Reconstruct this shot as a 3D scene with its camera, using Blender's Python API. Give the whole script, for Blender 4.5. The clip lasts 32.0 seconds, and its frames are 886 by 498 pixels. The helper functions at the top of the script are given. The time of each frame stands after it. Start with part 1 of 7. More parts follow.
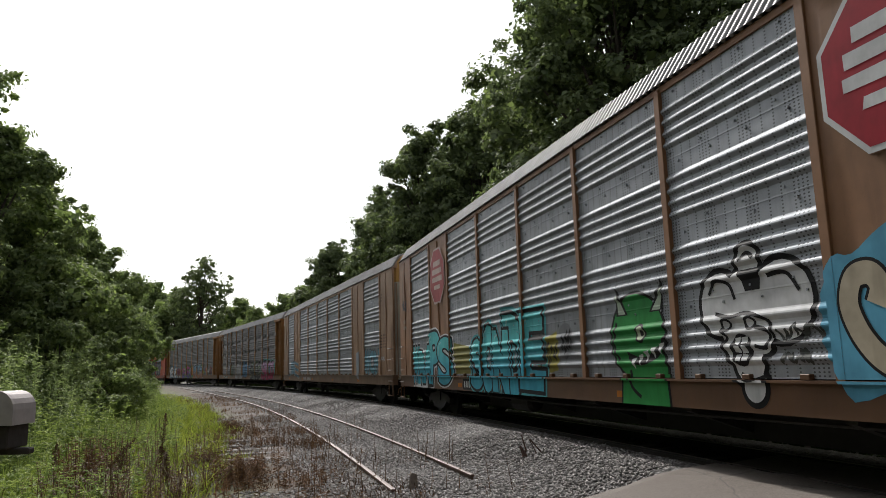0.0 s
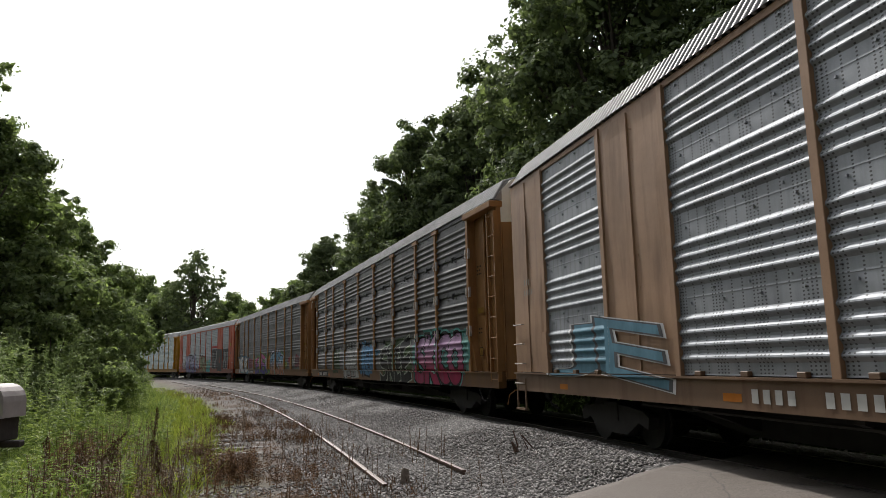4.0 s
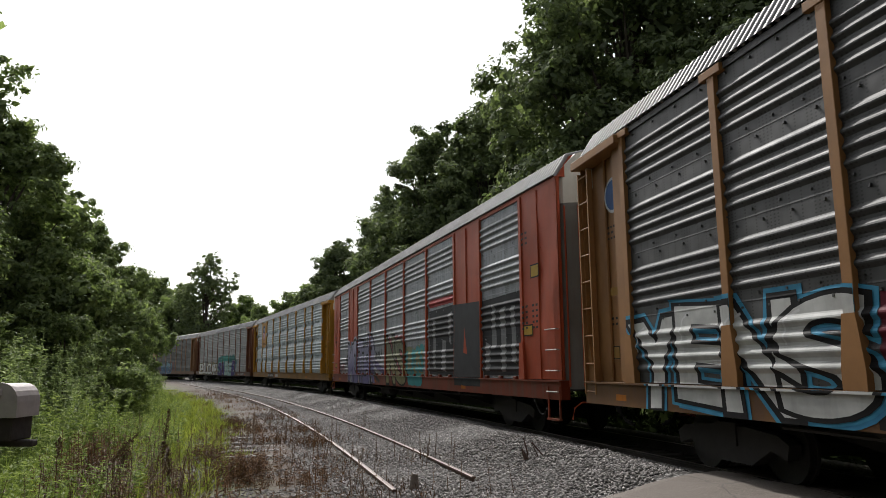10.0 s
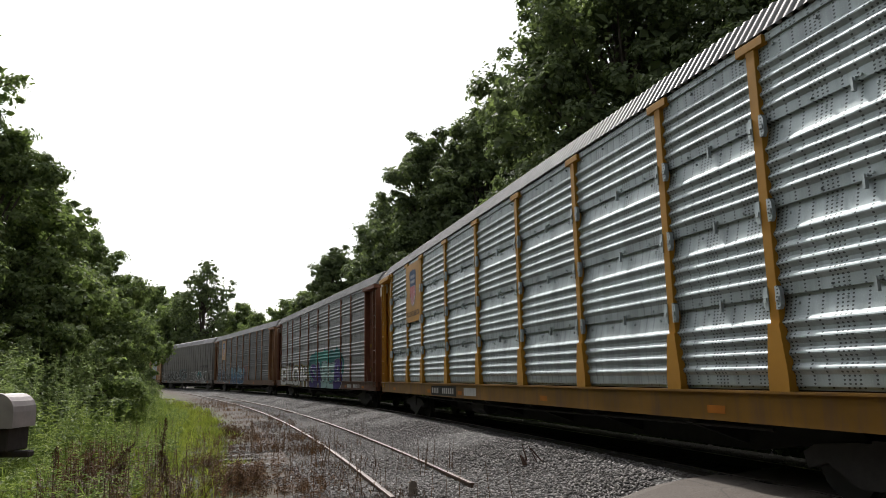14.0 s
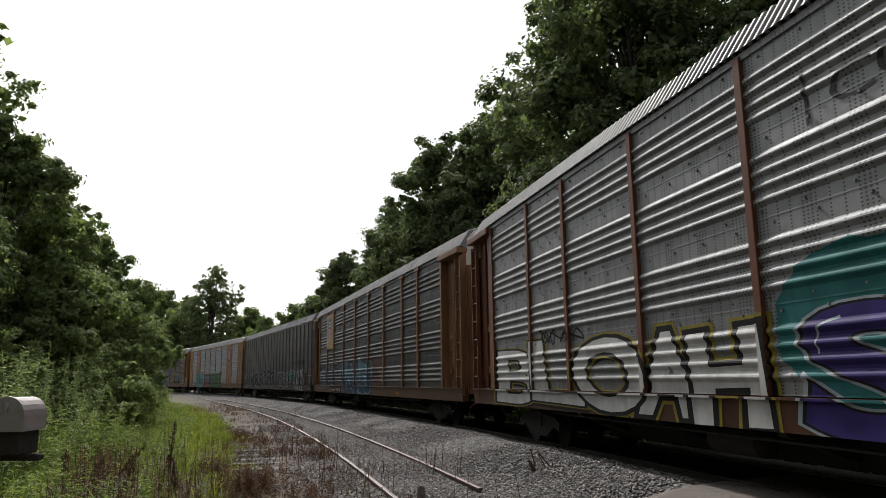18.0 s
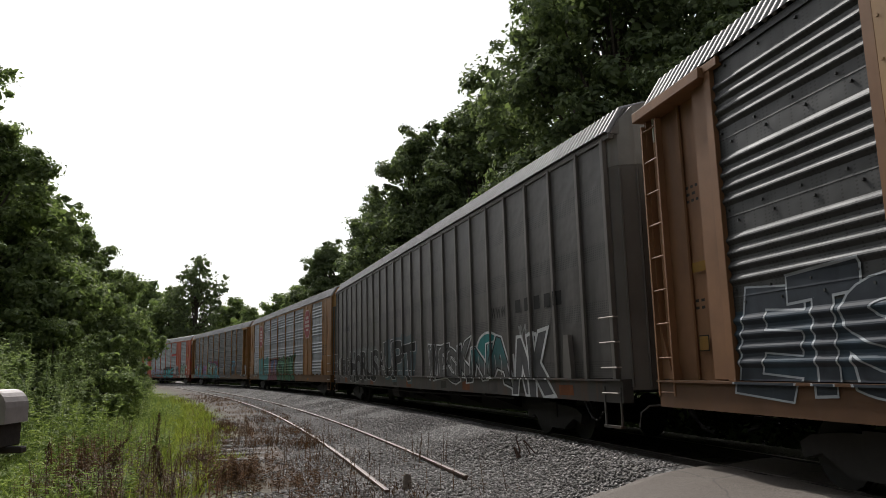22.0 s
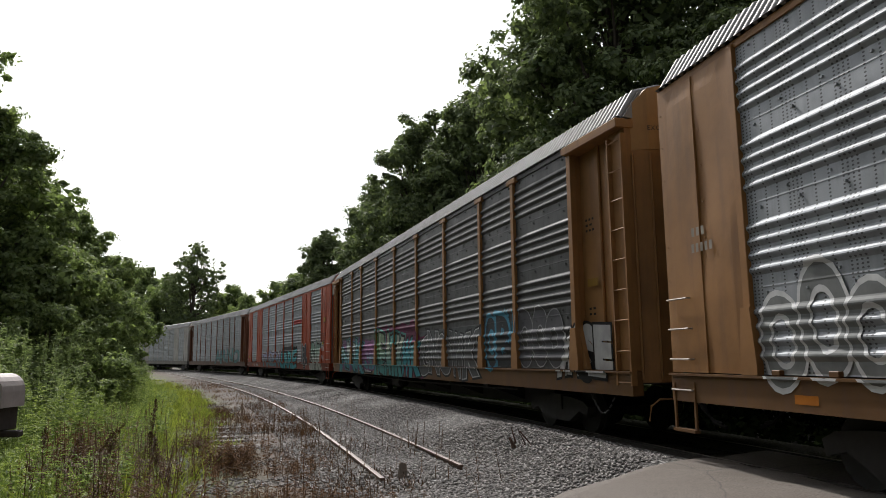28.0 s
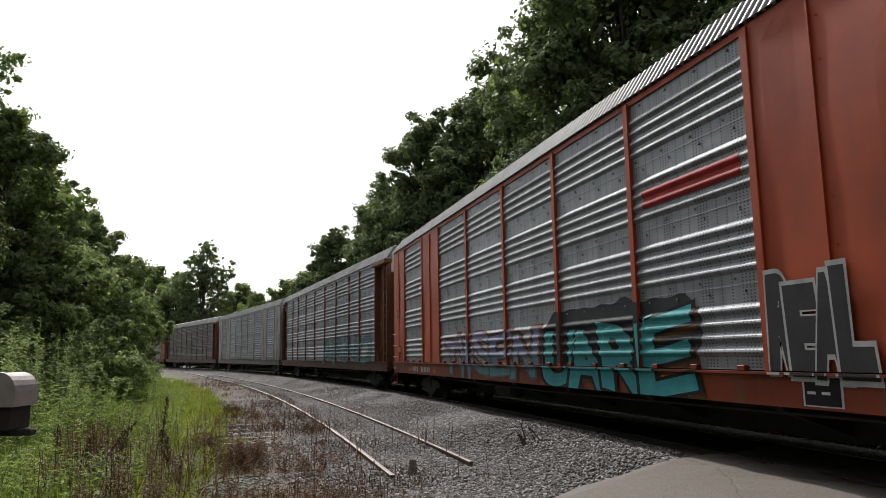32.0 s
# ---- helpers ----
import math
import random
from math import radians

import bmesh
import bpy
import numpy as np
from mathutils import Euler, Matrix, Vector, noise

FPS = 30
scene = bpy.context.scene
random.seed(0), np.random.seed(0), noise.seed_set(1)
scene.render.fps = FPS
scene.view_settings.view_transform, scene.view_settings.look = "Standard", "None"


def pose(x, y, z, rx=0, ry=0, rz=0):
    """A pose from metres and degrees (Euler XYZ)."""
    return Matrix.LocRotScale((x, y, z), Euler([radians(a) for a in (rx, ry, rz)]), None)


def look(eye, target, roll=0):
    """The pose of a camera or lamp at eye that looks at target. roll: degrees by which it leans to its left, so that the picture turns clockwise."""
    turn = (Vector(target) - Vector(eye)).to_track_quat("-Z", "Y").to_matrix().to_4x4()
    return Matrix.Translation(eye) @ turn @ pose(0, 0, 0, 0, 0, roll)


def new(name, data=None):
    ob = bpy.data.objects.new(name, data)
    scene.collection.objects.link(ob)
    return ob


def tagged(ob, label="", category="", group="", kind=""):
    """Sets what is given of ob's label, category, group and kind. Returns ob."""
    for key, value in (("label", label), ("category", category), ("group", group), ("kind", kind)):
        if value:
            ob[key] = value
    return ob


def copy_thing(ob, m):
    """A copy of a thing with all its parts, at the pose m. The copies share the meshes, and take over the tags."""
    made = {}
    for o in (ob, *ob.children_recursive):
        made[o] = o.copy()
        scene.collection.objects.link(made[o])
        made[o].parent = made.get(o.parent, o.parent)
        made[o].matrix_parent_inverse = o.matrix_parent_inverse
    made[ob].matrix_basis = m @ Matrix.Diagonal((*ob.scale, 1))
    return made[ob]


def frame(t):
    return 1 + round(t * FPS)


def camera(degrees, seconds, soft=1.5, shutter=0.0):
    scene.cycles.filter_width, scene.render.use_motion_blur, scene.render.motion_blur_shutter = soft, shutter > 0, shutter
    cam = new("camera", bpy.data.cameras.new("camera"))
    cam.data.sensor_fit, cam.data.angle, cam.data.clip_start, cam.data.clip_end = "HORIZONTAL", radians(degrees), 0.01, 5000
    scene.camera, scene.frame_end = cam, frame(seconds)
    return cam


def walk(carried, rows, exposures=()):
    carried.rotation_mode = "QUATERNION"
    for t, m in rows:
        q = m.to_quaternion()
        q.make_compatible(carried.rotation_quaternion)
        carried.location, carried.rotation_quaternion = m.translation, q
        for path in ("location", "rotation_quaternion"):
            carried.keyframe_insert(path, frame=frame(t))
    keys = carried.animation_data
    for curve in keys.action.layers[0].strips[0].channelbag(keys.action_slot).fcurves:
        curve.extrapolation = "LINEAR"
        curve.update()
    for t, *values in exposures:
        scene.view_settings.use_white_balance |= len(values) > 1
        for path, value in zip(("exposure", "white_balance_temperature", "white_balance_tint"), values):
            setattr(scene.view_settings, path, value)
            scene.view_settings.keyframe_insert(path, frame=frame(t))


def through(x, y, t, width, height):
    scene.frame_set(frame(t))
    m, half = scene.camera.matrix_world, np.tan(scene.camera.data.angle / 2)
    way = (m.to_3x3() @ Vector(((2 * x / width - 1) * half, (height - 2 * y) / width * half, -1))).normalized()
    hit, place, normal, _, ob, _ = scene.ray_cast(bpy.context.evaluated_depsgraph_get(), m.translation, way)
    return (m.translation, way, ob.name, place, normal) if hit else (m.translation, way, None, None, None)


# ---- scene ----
cam = camera(63.07, 32.0, soft=0.45)
CAM_H = 1.380  # eye above the rail head of the main track
PATH = [
    (0.0, 0, 0, CAM_H, 99.495, 0.909, 0.135),
    (0.5, 0, 0, CAM_H, 99.558, 0.454, -0.039),
    (1.0, 0, 0, CAM_H, 99.443, 0.485, -0.101),
    (1.5, 0, 0, CAM_H, 99.210, 0.397, 0.078),
    (2.0, 0, 0, CAM_H, 99.135, 0.509, 0.269),
    (2.5, 0, 0, CAM_H, 99.134, 0.488, 0.152),
    (4.5, 0, 0, CAM_H, 99.147, 0.553, -0.547),
    (5.0, 0, 0, CAM_H, 99.181, 0.521, -0.549),
    (5.5, 0, 0, CAM_H, 99.244, 0.188, -0.134),
    (6.0, 0, 0, CAM_H, 99.314, 0.305, 0.000),
    (6.5, 0, 0, CAM_H, 99.248, 0.237, -0.319),
    (7.0, 0, 0, CAM_H, 99.101, -0.146, -0.746),
    (7.5, 0, 0, CAM_H, 99.178, -0.318, -0.335),
    (8.0, 0, 0, CAM_H, 99.375, 0.298, -0.005),
    (8.5, 0, 0, CAM_H, 99.545, 0.065, 0.026),
    (9.0, 0, 0, CAM_H, 99.799, -0.271, 0.379),
    (9.5, 0, 0, CAM_H, 99.651, -0.397, 0.340),
    (10.0, 0, 0, CAM_H, 99.594, -0.264, 0.382),
    (10.5, 0, 0, CAM_H, 99.535, -0.083, 0.296),
    (11.0, 0, 0, CAM_H, 99.708, -0.096, -0.030),
    (11.5, 0, 0, CAM_H, 99.776, 0.237, 0.462),
    (12.0, 0, 0, CAM_H, 99.812, 0.088, 0.356),
    (12.5, 0, 0, CAM_H, 99.802, -0.004, 0.540),
    (13.0, 0, 0, CAM_H, 99.820, -0.003, 0.605),
    (13.5, 0, 0, CAM_H, 99.928, 0.235, 0.325),
    (15.5, 0, 0, CAM_H, 100.584, 0.310, 0.128),
    (16.0, 0, 0, CAM_H, 100.724, 0.148, 0.592),
    (16.5, 0, 0, CAM_H, 100.620, 0.179, 0.831),
    (17.0, 0, 0, CAM_H, 100.668, -0.063, 0.994),
    (17.5, 0, 0, CAM_H, 100.635, 0.051, 0.927),
    (18.0, 0, 0, CAM_H, 100.442, 0.108, 0.855),
    (18.5, 0, 0, CAM_H, 100.406, -0.009, 0.743),
    (19.0, 0, 0, CAM_H, 100.435, 0.128, 0.645),
    (19.5, 0, 0, CAM_H, 100.422, 0.089, 0.248),
    (20.0, 0, 0, CAM_H, 100.285, 0.112, 0.261),
    (20.5, 0, 0, CAM_H, 100.197, -0.110, 0.156),
    (21.0, 0, 0, CAM_H, 100.002, 0.343, 0.069),
    (21.5, 0, 0, CAM_H, 99.645, 0.493, -0.074),
    (22.0, 0, 0, CAM_H, 99.546, 0.616, -0.289),
    (22.5, 0, 0, CAM_H, 99.156, 0.812, -0.387),
    (23.0, 0, 0, CAM_H, 98.498, 0.859, -0.579),
    (23.5, 0, 0, CAM_H, 98.278, 0.741, -0.768),
    (24.0, 0, 0, CAM_H, 98.393, 0.654, -0.878),
    (24.5, 0, 0, CAM_H, 98.396, 0.773, -0.957),
    (26.5, 0, 0, CAM_H, 98.778, 0.290, -1.162),
    (27.0, 0, 0, CAM_H, 98.535, 0.330, -1.037),
    (27.5, 0, 0, CAM_H, 98.530, -0.168, -0.800),
    (28.0, 0, 0, CAM_H, 98.753, -0.089, -0.559),
    (28.5, 0, 0, CAM_H, 98.850, 0.175, -0.526),
    (29.0, 0, 0, CAM_H, 98.594, 0.134, -0.513),
    (29.5, 0, 0, CAM_H, 98.534, 0.100, -0.411),
    (30.0, 0, 0, CAM_H, 98.667, 0.457, -0.089),
    (30.5, 0, 0, CAM_H, 98.783, 0.242, -0.053),
    (31.0, 0, 0, CAM_H, 98.896, 0.040, 0.019),
    (31.5, 0, 0, CAM_H, 98.542, 0.131, 0.173),
    (32.0, 0, 0, CAM_H, 98.522, 0.180, 0.171),
]
walk(cam, [(t, pose(*p)) for t, *p in PATH], [(0, -0.14), (13.2, -0.14), (15.5, -0.34), (21.5, -0.40), (23.6, -0.26), (32, -0.14)])

# ---- the track, the train's run ----
TRACK_X, TRACK_HEAD, TRACK_K = 7.500, radians(12.981), 0.003262
CAR_L = 28.433
LEAN = 0.79


def track(s, off=0.0):
    """Place on the main track's centre line, s metres along; off: metres towards the camera's side. Also the heading."""
    a0, a = TRACK_HEAD, TRACK_HEAD + TRACK_K * s
    x = TRACK_X + (math.cos(a) - math.cos(a0)) / TRACK_K
    y = (math.sin(a) - math.sin(a0)) / TRACK_K
    return x - math.cos(a) * off, y - math.sin(a) * off, a


def drift(t):
    """The train does not run quite evenly: metres that it lags."""
    ts = (0, 2, 4.5, 7, 10, 13, 16, 19, 22, 25, 28, 30.5, 32)
    return float(np.interp(t, ts, (-0.28, 0, 0.5, 0.6, 0.43, 0.18, 0.1, 0.2, 0.3, 0.28, 0.17, 0.1, -0.08)))


def gap_at(k, t):
    """Where the coupling behind car k is at t seconds."""
    return 25.462 + CAR_L * (k - 2) - 9.6884 * (t - 6) - (-0.01204) * ((t - 16) ** 2 - 100) - (0.000228) * ((t - 16) ** 3 + 1000)

# ---- sky and sun: hazy bright day, the sun ahead and to the left, grazing the train's near side ----
SUN_EL, SUN_AZ = radians(47), radians(-25)  # azimuth from +y towards +x
world = bpy.data.worlds.new("sky")
scene.world = world
world.use_nodes = True
wn = world.node_tree.nodes
wl = world.node_tree.links
sky = wn.new("ShaderNodeTexSky")
sky.sky_type = "NISHITA"
sky.sun_disc = False
sky.sun_elevation, sky.sun_rotation = SUN_EL, SUN_AZ
sky.air_density, sky.dust_density, sky.ozone_density = 1.0, 3.0, 1.0
hue = wn.new("ShaderNodeHueSaturation")
hue.inputs["Saturation"].default_value = 0.20
hue.inputs["Value"].default_value = 1.25
wl.new(sky.outputs[0], hue.inputs["Color"])
wl.new(hue.outputs[0], wn["Background"].inputs["Color"])
wn["Background"].inputs["Strength"].default_value = 0.15
sun = new("sun", bpy.data.lights.new("sun", "SUN"))
sun.data.energy, sun.data.angle, sun.data.color = 4.2, radians(2.5), (1.0, 0.96, 0.91)
sun.matrix_world = look((0, 0, 50), (0 - math.sin(SUN_AZ) * 50 * math.cos(SUN_EL), 0 - math.cos(SUN_AZ) * 50 * math.cos(SUN_EL), 50 - 50 * math.sin(SUN_EL)))


# ---- materials ----
MATS = {}


def base_material(name):
    m = bpy.data.materials.new(name)
    m.use_nodes = True
    return m, m.node_tree.nodes, m.node_tree.links, m.node_tree.nodes["Principled BSDF"]


def noise_node(n, l, scale, detail=4.0, coord="Object", stretch=None, rough=0.55):
    tc = n.new("ShaderNodeTexCoord")
    src = tc.outputs[coord]
    if stretch:
        mp = n.new("ShaderNodeMapping")
        mp.inputs["Scale"].default_value = stretch
        l.new(src, mp.inputs["Vector"])
        src = mp.outputs[0]
    t = n.new("ShaderNodeTexNoise")
    t.inputs["Scale"].default_value, t.inputs["Detail"].default_value, t.inputs["Roughness"].default_value = scale, detail, rough
    l.new(src, t.inputs["Vector"])
    return t.outputs["Fac"]


def ramp(n, l, fac, stops):
    r = n.new("ShaderNodeValToRGB")
    e = r.color_ramp.elements
    while len(e) < len(stops):
        e.new(0.5)
    for el, (p, c) in zip(e, stops):
        el.position, el.color = p, (*c, 1) if len(c) == 3 else c
    l.new(fac, r.inputs["Fac"])
    return r.outputs["Color"]


def mix(n, l, fac, a, b, mode="MIX"):
    x = n.new("ShaderNodeMix")
    x.data_type, x.blend_type = "RGBA", mode
    for sock, v in ((x.inputs["Factor"], fac), (x.inputs["A"], a), (x.inputs["B"], b)):
        if isinstance(v, bpy.types.NodeSocket):
            l.new(v, sock)
        elif isinstance(v, (int, float)):
            sock.default_value = v
        else:
            sock.default_value = (*v, 1)
    return x.outputs["Result"]


def bump(n, l, b, height, strength, dist):
    k = n.new("ShaderNodeBump")
    k.inputs["Strength"].default_value, k.inputs["Distance"].default_value = strength, dist
    l.new(height, k.inputs["Height"])
    l.new(k.outputs[0], b.inputs["Normal"])


def scaled(c, f):
    return tuple(min(1.0, v * f) for v in c)


def vary_by_object(n, l, colour, amount):
    oi = n.new("ShaderNodeObjectInfo")
    mr = n.new("ShaderNodeMapRange")
    mr.inputs["To Min"].default_value, mr.inputs["To Max"].default_value = 1 - amount, 1 + amount
    l.new(oi.outputs["Random"], mr.inputs["Value"])
    return mix(n, l, 1.0, colour, mr.outputs[0], "MULTIPLY")


def paint(colour, wear=0.4, rough=0.55):
    """Old railway paint: streaks of rust and soot running down, faded patches."""
    key = ("paint", colour, wear)
    if key in MATS:
        return MATS[key]
    m, n, l, b = base_material("weathered_paint")
    patch = noise_node(n, l, 1.1, 5)
    streak = noise_node(n, l, 5.0, 4, stretch=(1.0, 1.0, 0.12))
    fine = noise_node(n, l, 38.0, 3)
    c = mix(n, l, ramp(n, l, patch, [(0.35, (0, 0, 0)), (0.7, (1, 1, 1))]), scaled(colour, 0.8), scaled(colour, 1.15))
    c = mix(n, l, ramp(n, l, streak, [(0.5, (0, 0, 0)), (0.72, (wear, wear, wear))]), c, (0.10, 0.055, 0.035))
    c = mix(n, l, ramp(n, l, fine, [(0.6, (0, 0, 0)), (0.75, (wear * 0.5,) * 3)]), c, (0.06, 0.05, 0.045))
    l.new(c, b.inputs["Base Color"])
    b.inputs["Roughness"].default_value = rough
    b.inputs["Specular IOR Level"].default_value = 0.22
    bump(n, l, b, patch, 0.25, 0.03)
    MATS[key] = m
    return m


def galvanised(tone, tint=(1.0, 1.0, 1.0), holes=True, metal=0.3, share=1.1, grid=False):
    """Weathered galvanised sheet, with rows of small punched holes."""
    key = ("galv", tone, tint, holes)
    if key in MATS:
        return MATS[key]
    m, n, l, b = base_material("galvanised_sheet")
    big = noise_node(n, l, 0.9, 5)
    streak = noise_node(n, l, 7.0, 4, stretch=(1.0, 1.0, 0.15))
    fine = noise_node(n, l, 60.0, 2)
    col = tuple(tone * v for v in tint)
    c = mix(n, l, ramp(n, l, big, [(0.3, (0, 0, 0)), (0.7, (1, 1, 1))]), scaled(col, 0.72), scaled(col, 1.2))
    c = mix(n, l, ramp(n, l, streak, [(0.45, (0, 0, 0)), (0.75, (0.5, 0.5, 0.5))]), c, scaled(col, 0.42))
    c = mix(n, l, ramp(n, l, fine, [(0.55, (0, 0, 0)), (0.8, (0.3, 0.3, 0.3))]), c, scaled(col, 1.5))
    c = vary_by_object(n, l, c, 0.14)
    if holes:
        tc = n.new("ShaderNodeTexCoord")
        sep = n.new("ShaderNodeSeparateXYZ")
        l.new(tc.outputs["Object"], sep.inputs[0])

        def math_node(op, a, v=0.0):
            k = n.new("ShaderNodeMath")
            k.operation = op
            l.new(a, k.inputs[0])
            if isinstance(v, bpy.types.NodeSocket):
                l.new(v, k.inputs[1])
            else:
                k.inputs[1].default_value = v
            return k.outputs[0]

        # pairs of upright rows of holes, none on the plain strip at the top of each sheet
        dx = math_node("ABSOLUTE", math_node("SUBTRACT", math_node("FRACT", math_node("MULTIPLY", sep.outputs[0], 15.0)), 0.5))
        dz = math_node("ABSOLUTE", math_node("SUBTRACT", math_node("FRACT", math_node("MULTIPLY", sep.outputs[2], 24.0)), 0.5))
        near = math_node("LESS_THAN", math_node("ADD", math_node("MULTIPLY", dx, dx), math_node("MULTIPLY", dz, dz)), 0.11 if grid else 0.06)
        dense = math_node("LESS_THAN", math_node("FRACT", math_node("MULTIPLY", sep.outputs[0], 1.25)), 0.333)
        single = math_node("LESS_THAN", math_node("FRACT", math_node("MULTIPLY", sep.outputs[0], 5.0)), 0.333)
        pair = math_node("MAXIMUM", dense, single) if not grid else math_node("LESS_THAN", single, 2.0)
        row = math_node("LESS_THAN", math_node("FRACT", math_node("MULTIPLY", math_node("SUBTRACT", sep.outputs[2], 1.24), 0.9756)), share)
        fac = math_node("MULTIPLY", math_node("MULTIPLY", math_node("MULTIPLY", near, row), pair), 0.8)
        c = mix(n, l, fac, c, (0.012, 0.012, 0.012))
    l.new(c, b.inputs["Base Color"])
    b.inputs["Metallic"].default_value = metal
    b.inputs["Specular IOR Level"].default_value = 0.6
    rr = ramp(n, l, big, [(0.3, (0.50,) * 3), (0.7, (0.66,) * 3)])
    l.new(rr, b.inputs["Roughness"])
    dents = noise_node(n, l, 1.6, 2)
    bump(n, l, b, dents, 0.5, 0.06)
    MATS[key] = m
    return m


def spray(colour, low=None, z0=1.0, z1=2.2):
    """Sprayed paint, worn by weather; low: a second colour that it fades to towards the foot."""
    key = ("spray", colour, low, z0, z1)
    if key in MATS:
        return MATS[key]
    m, n, l, b = base_material("spray_paint")
    wear = noise_node(n, l, 3.0, 5)
    streak = noise_node(n, l, 6.0, 3, stretch=(1, 1, 0.2))
    worn = ramp(n, l, wear, [(0.35, (0, 0, 0)), (0.75, (1, 1, 1))])
    c = mix(n, l, worn, scaled(colour, 0.68), scaled(colour, 1.0))
    if low:
        tc = n.new("ShaderNodeTexCoord")
        sep = n.new("ShaderNodeSeparateXYZ")
        l.new(tc.outputs["Object"], sep.inputs[0])
        mr = n.new("ShaderNodeMapRange")
        mr.inputs["From Min"].default_value, mr.inputs["From Max"].default_value = z0 + 0.25 * (z1 - z0), z0 + 0.7 * (z1 - z0)
        l.new(sep.outputs[2], mr.inputs["Value"])
        c = mix(n, l, mr.outputs[0], mix(n, l, worn, scaled(low, 0.68), scaled(low, 1.0)), c)
    c = mix(n, l, ramp(n, l, streak, [(0.52, (0, 0, 0)), (0.8, (0.5, 0.5, 0.5))]), c, scaled(colour, 0.45))
    l.new(c, b.inputs["Base Color"])
    b.inputs["Roughness"].default_value = 0.6
    b.inputs["Specular IOR Level"].default_value = 0.12
    MATS[key] = m
    return m


def plain(name, colour, rough=0.6, metal=0.0, scale=12.0, dark=0.6, bump_d=0.01):
    key = ("plain", name)
    if key in MATS:
        return MATS[key]
    m, n, l, b = base_material(name)
    f = noise_node(n, l, scale, 6)
    g = noise_node(n, l, scale * 0.13, 3)
    c = mix(n, l, ramp(n, l, f, [(0.3, (0, 0, 0)), (0.72, (1, 1, 1))]), scaled(colour, dark), scaled(colour, 1.15))
    c = mix(n, l, ramp(n, l, g, [(0.35, (0, 0, 0)), (0.7, (0.45,) * 3)]), c, scaled(colour, 0.55))
    l.new(c, b.inputs["Base Color"])
    b.inputs["Roughness"].default_value, b.inputs["Metallic"].default_value = rough, metal
    bump(n, l, b, f, 0.4, bump_d)
    MATS[key] = m
    return m


def leaf_material(name, dark, light, through=0.25, gloss=0.2):
    """Leaves: each its own shade, light passing through the thin blade."""
    m, n, l, b = base_material(name)
    geo = n.new("ShaderNodeNewGeometry")
    patch = noise_node(n, l, 0.45, 3)
    c = ramp(n, l, geo.outputs["Random Per Island"], [(0.0, dark), (0.6, tuple((a + d) / 2 for a, d in zip(dark, light))), (1.0, light)])
    c = mix(n, l, ramp(n, l, patch, [(0.35, (0, 0, 0)), (0.7, (0.55,) * 3)]), c, dark)
    l.new(c, b.inputs["Base Color"])
    b.inputs["Roughness"].default_value = 0.62
    b.inputs["Specular IOR Level"].default_value = gloss
    tr = n.new("ShaderNodeBsdfTranslucent")
    l.new(mix(n, l, 1.0, c, (1.05, 1.12, 0.70), "MULTIPLY"), tr.inputs["Color"])
    ms = n.new("ShaderNodeMixShader")
    ms.inputs[0].default_value = through
    l.new(b.outputs[0], ms.inputs[1])
    l.new(tr.outputs[0], ms.inputs[2])
    l.new(ms.outputs[0], n["Material Output"].inputs["Surface"])
    return m


LEAF_DARK = leaf_material("leaf_deep_green", (0.085, 0.112, 0.060), (0.29, 0.350, 0.165), 0.44, 0.35)
LEAF_MID = leaf_material("leaf_green", (0.115, 0.155, 0.070), (0.38, 0.46, 0.20), 0.50, 0.35)
LEAF_CONIFER = leaf_material("needle_green", (0.025, 0.036, 0.024), (0.07, 0.09, 0.05), 0.2)
# leaf colour lowered to near black, standing for shade beyond the train
UNDER_SHADED = leaf_material("undergrowth_painted_shade", (0.010, 0.015, 0.006), (0.03, 0.042, 0.016), 0.1, 0.0)
WEED = leaf_material("weed_green", (0.08, 0.12, 0.035), (0.36, 0.43, 0.14), 0.44, 0.12)
WEED_GREY = leaf_material("weed_grey_green", (0.11, 0.15, 0.07), (0.40, 0.47, 0.24), 0.42, 0.15)
GRASS = leaf_material("grass_yellow_green", (0.10, 0.135, 0.025), (0.45, 0.48, 0.11), 0.48, 0.1)
DRY = leaf_material("dry_stalk", (0.06, 0.035, 0.02), (0.16, 0.09, 0.05), 0.1)
RUSTY = leaf_material("rusty_dead_weed", (0.05, 0.028, 0.018), (0.19, 0.095, 0.05), 0.25, 0.05)
STRAW = leaf_material("dead_grass", (0.10, 0.05, 0.025), (0.28, 0.15, 0.07), 0.2)
BARK = plain("bark", (0.09, 0.07, 0.055), 0.9, scale=9.0, bump_d=0.04)
WORN_BAR = plain("worn_handhold_steel", (0.42, 0.37, 0.33), 0.5, 0.3, scale=20)
STEEL_DARK = plain("dark_running_gear", (0.022, 0.02, 0.019), 0.8, scale=8)
RAIL_SIDE = plain("rusty_rail", (0.10, 0.055, 0.035), 0.75, scale=14)
# darker copy of the rusty rail, with the train's shade in its colour
RAIL_SHADED = plain("shaded_rail", (0.030, 0.022, 0.018), 0.7, scale=14)
RAIL_HEAD = plain("worn_rail_head", (0.26, 0.22, 0.20), 0.42, 0.7, scale=20, dark=0.8)
TIE = plain("old_tie_wood", (0.05, 0.04, 0.034), 0.9, scale=16, bump_d=0.02)

# ---- mesh helpers ----


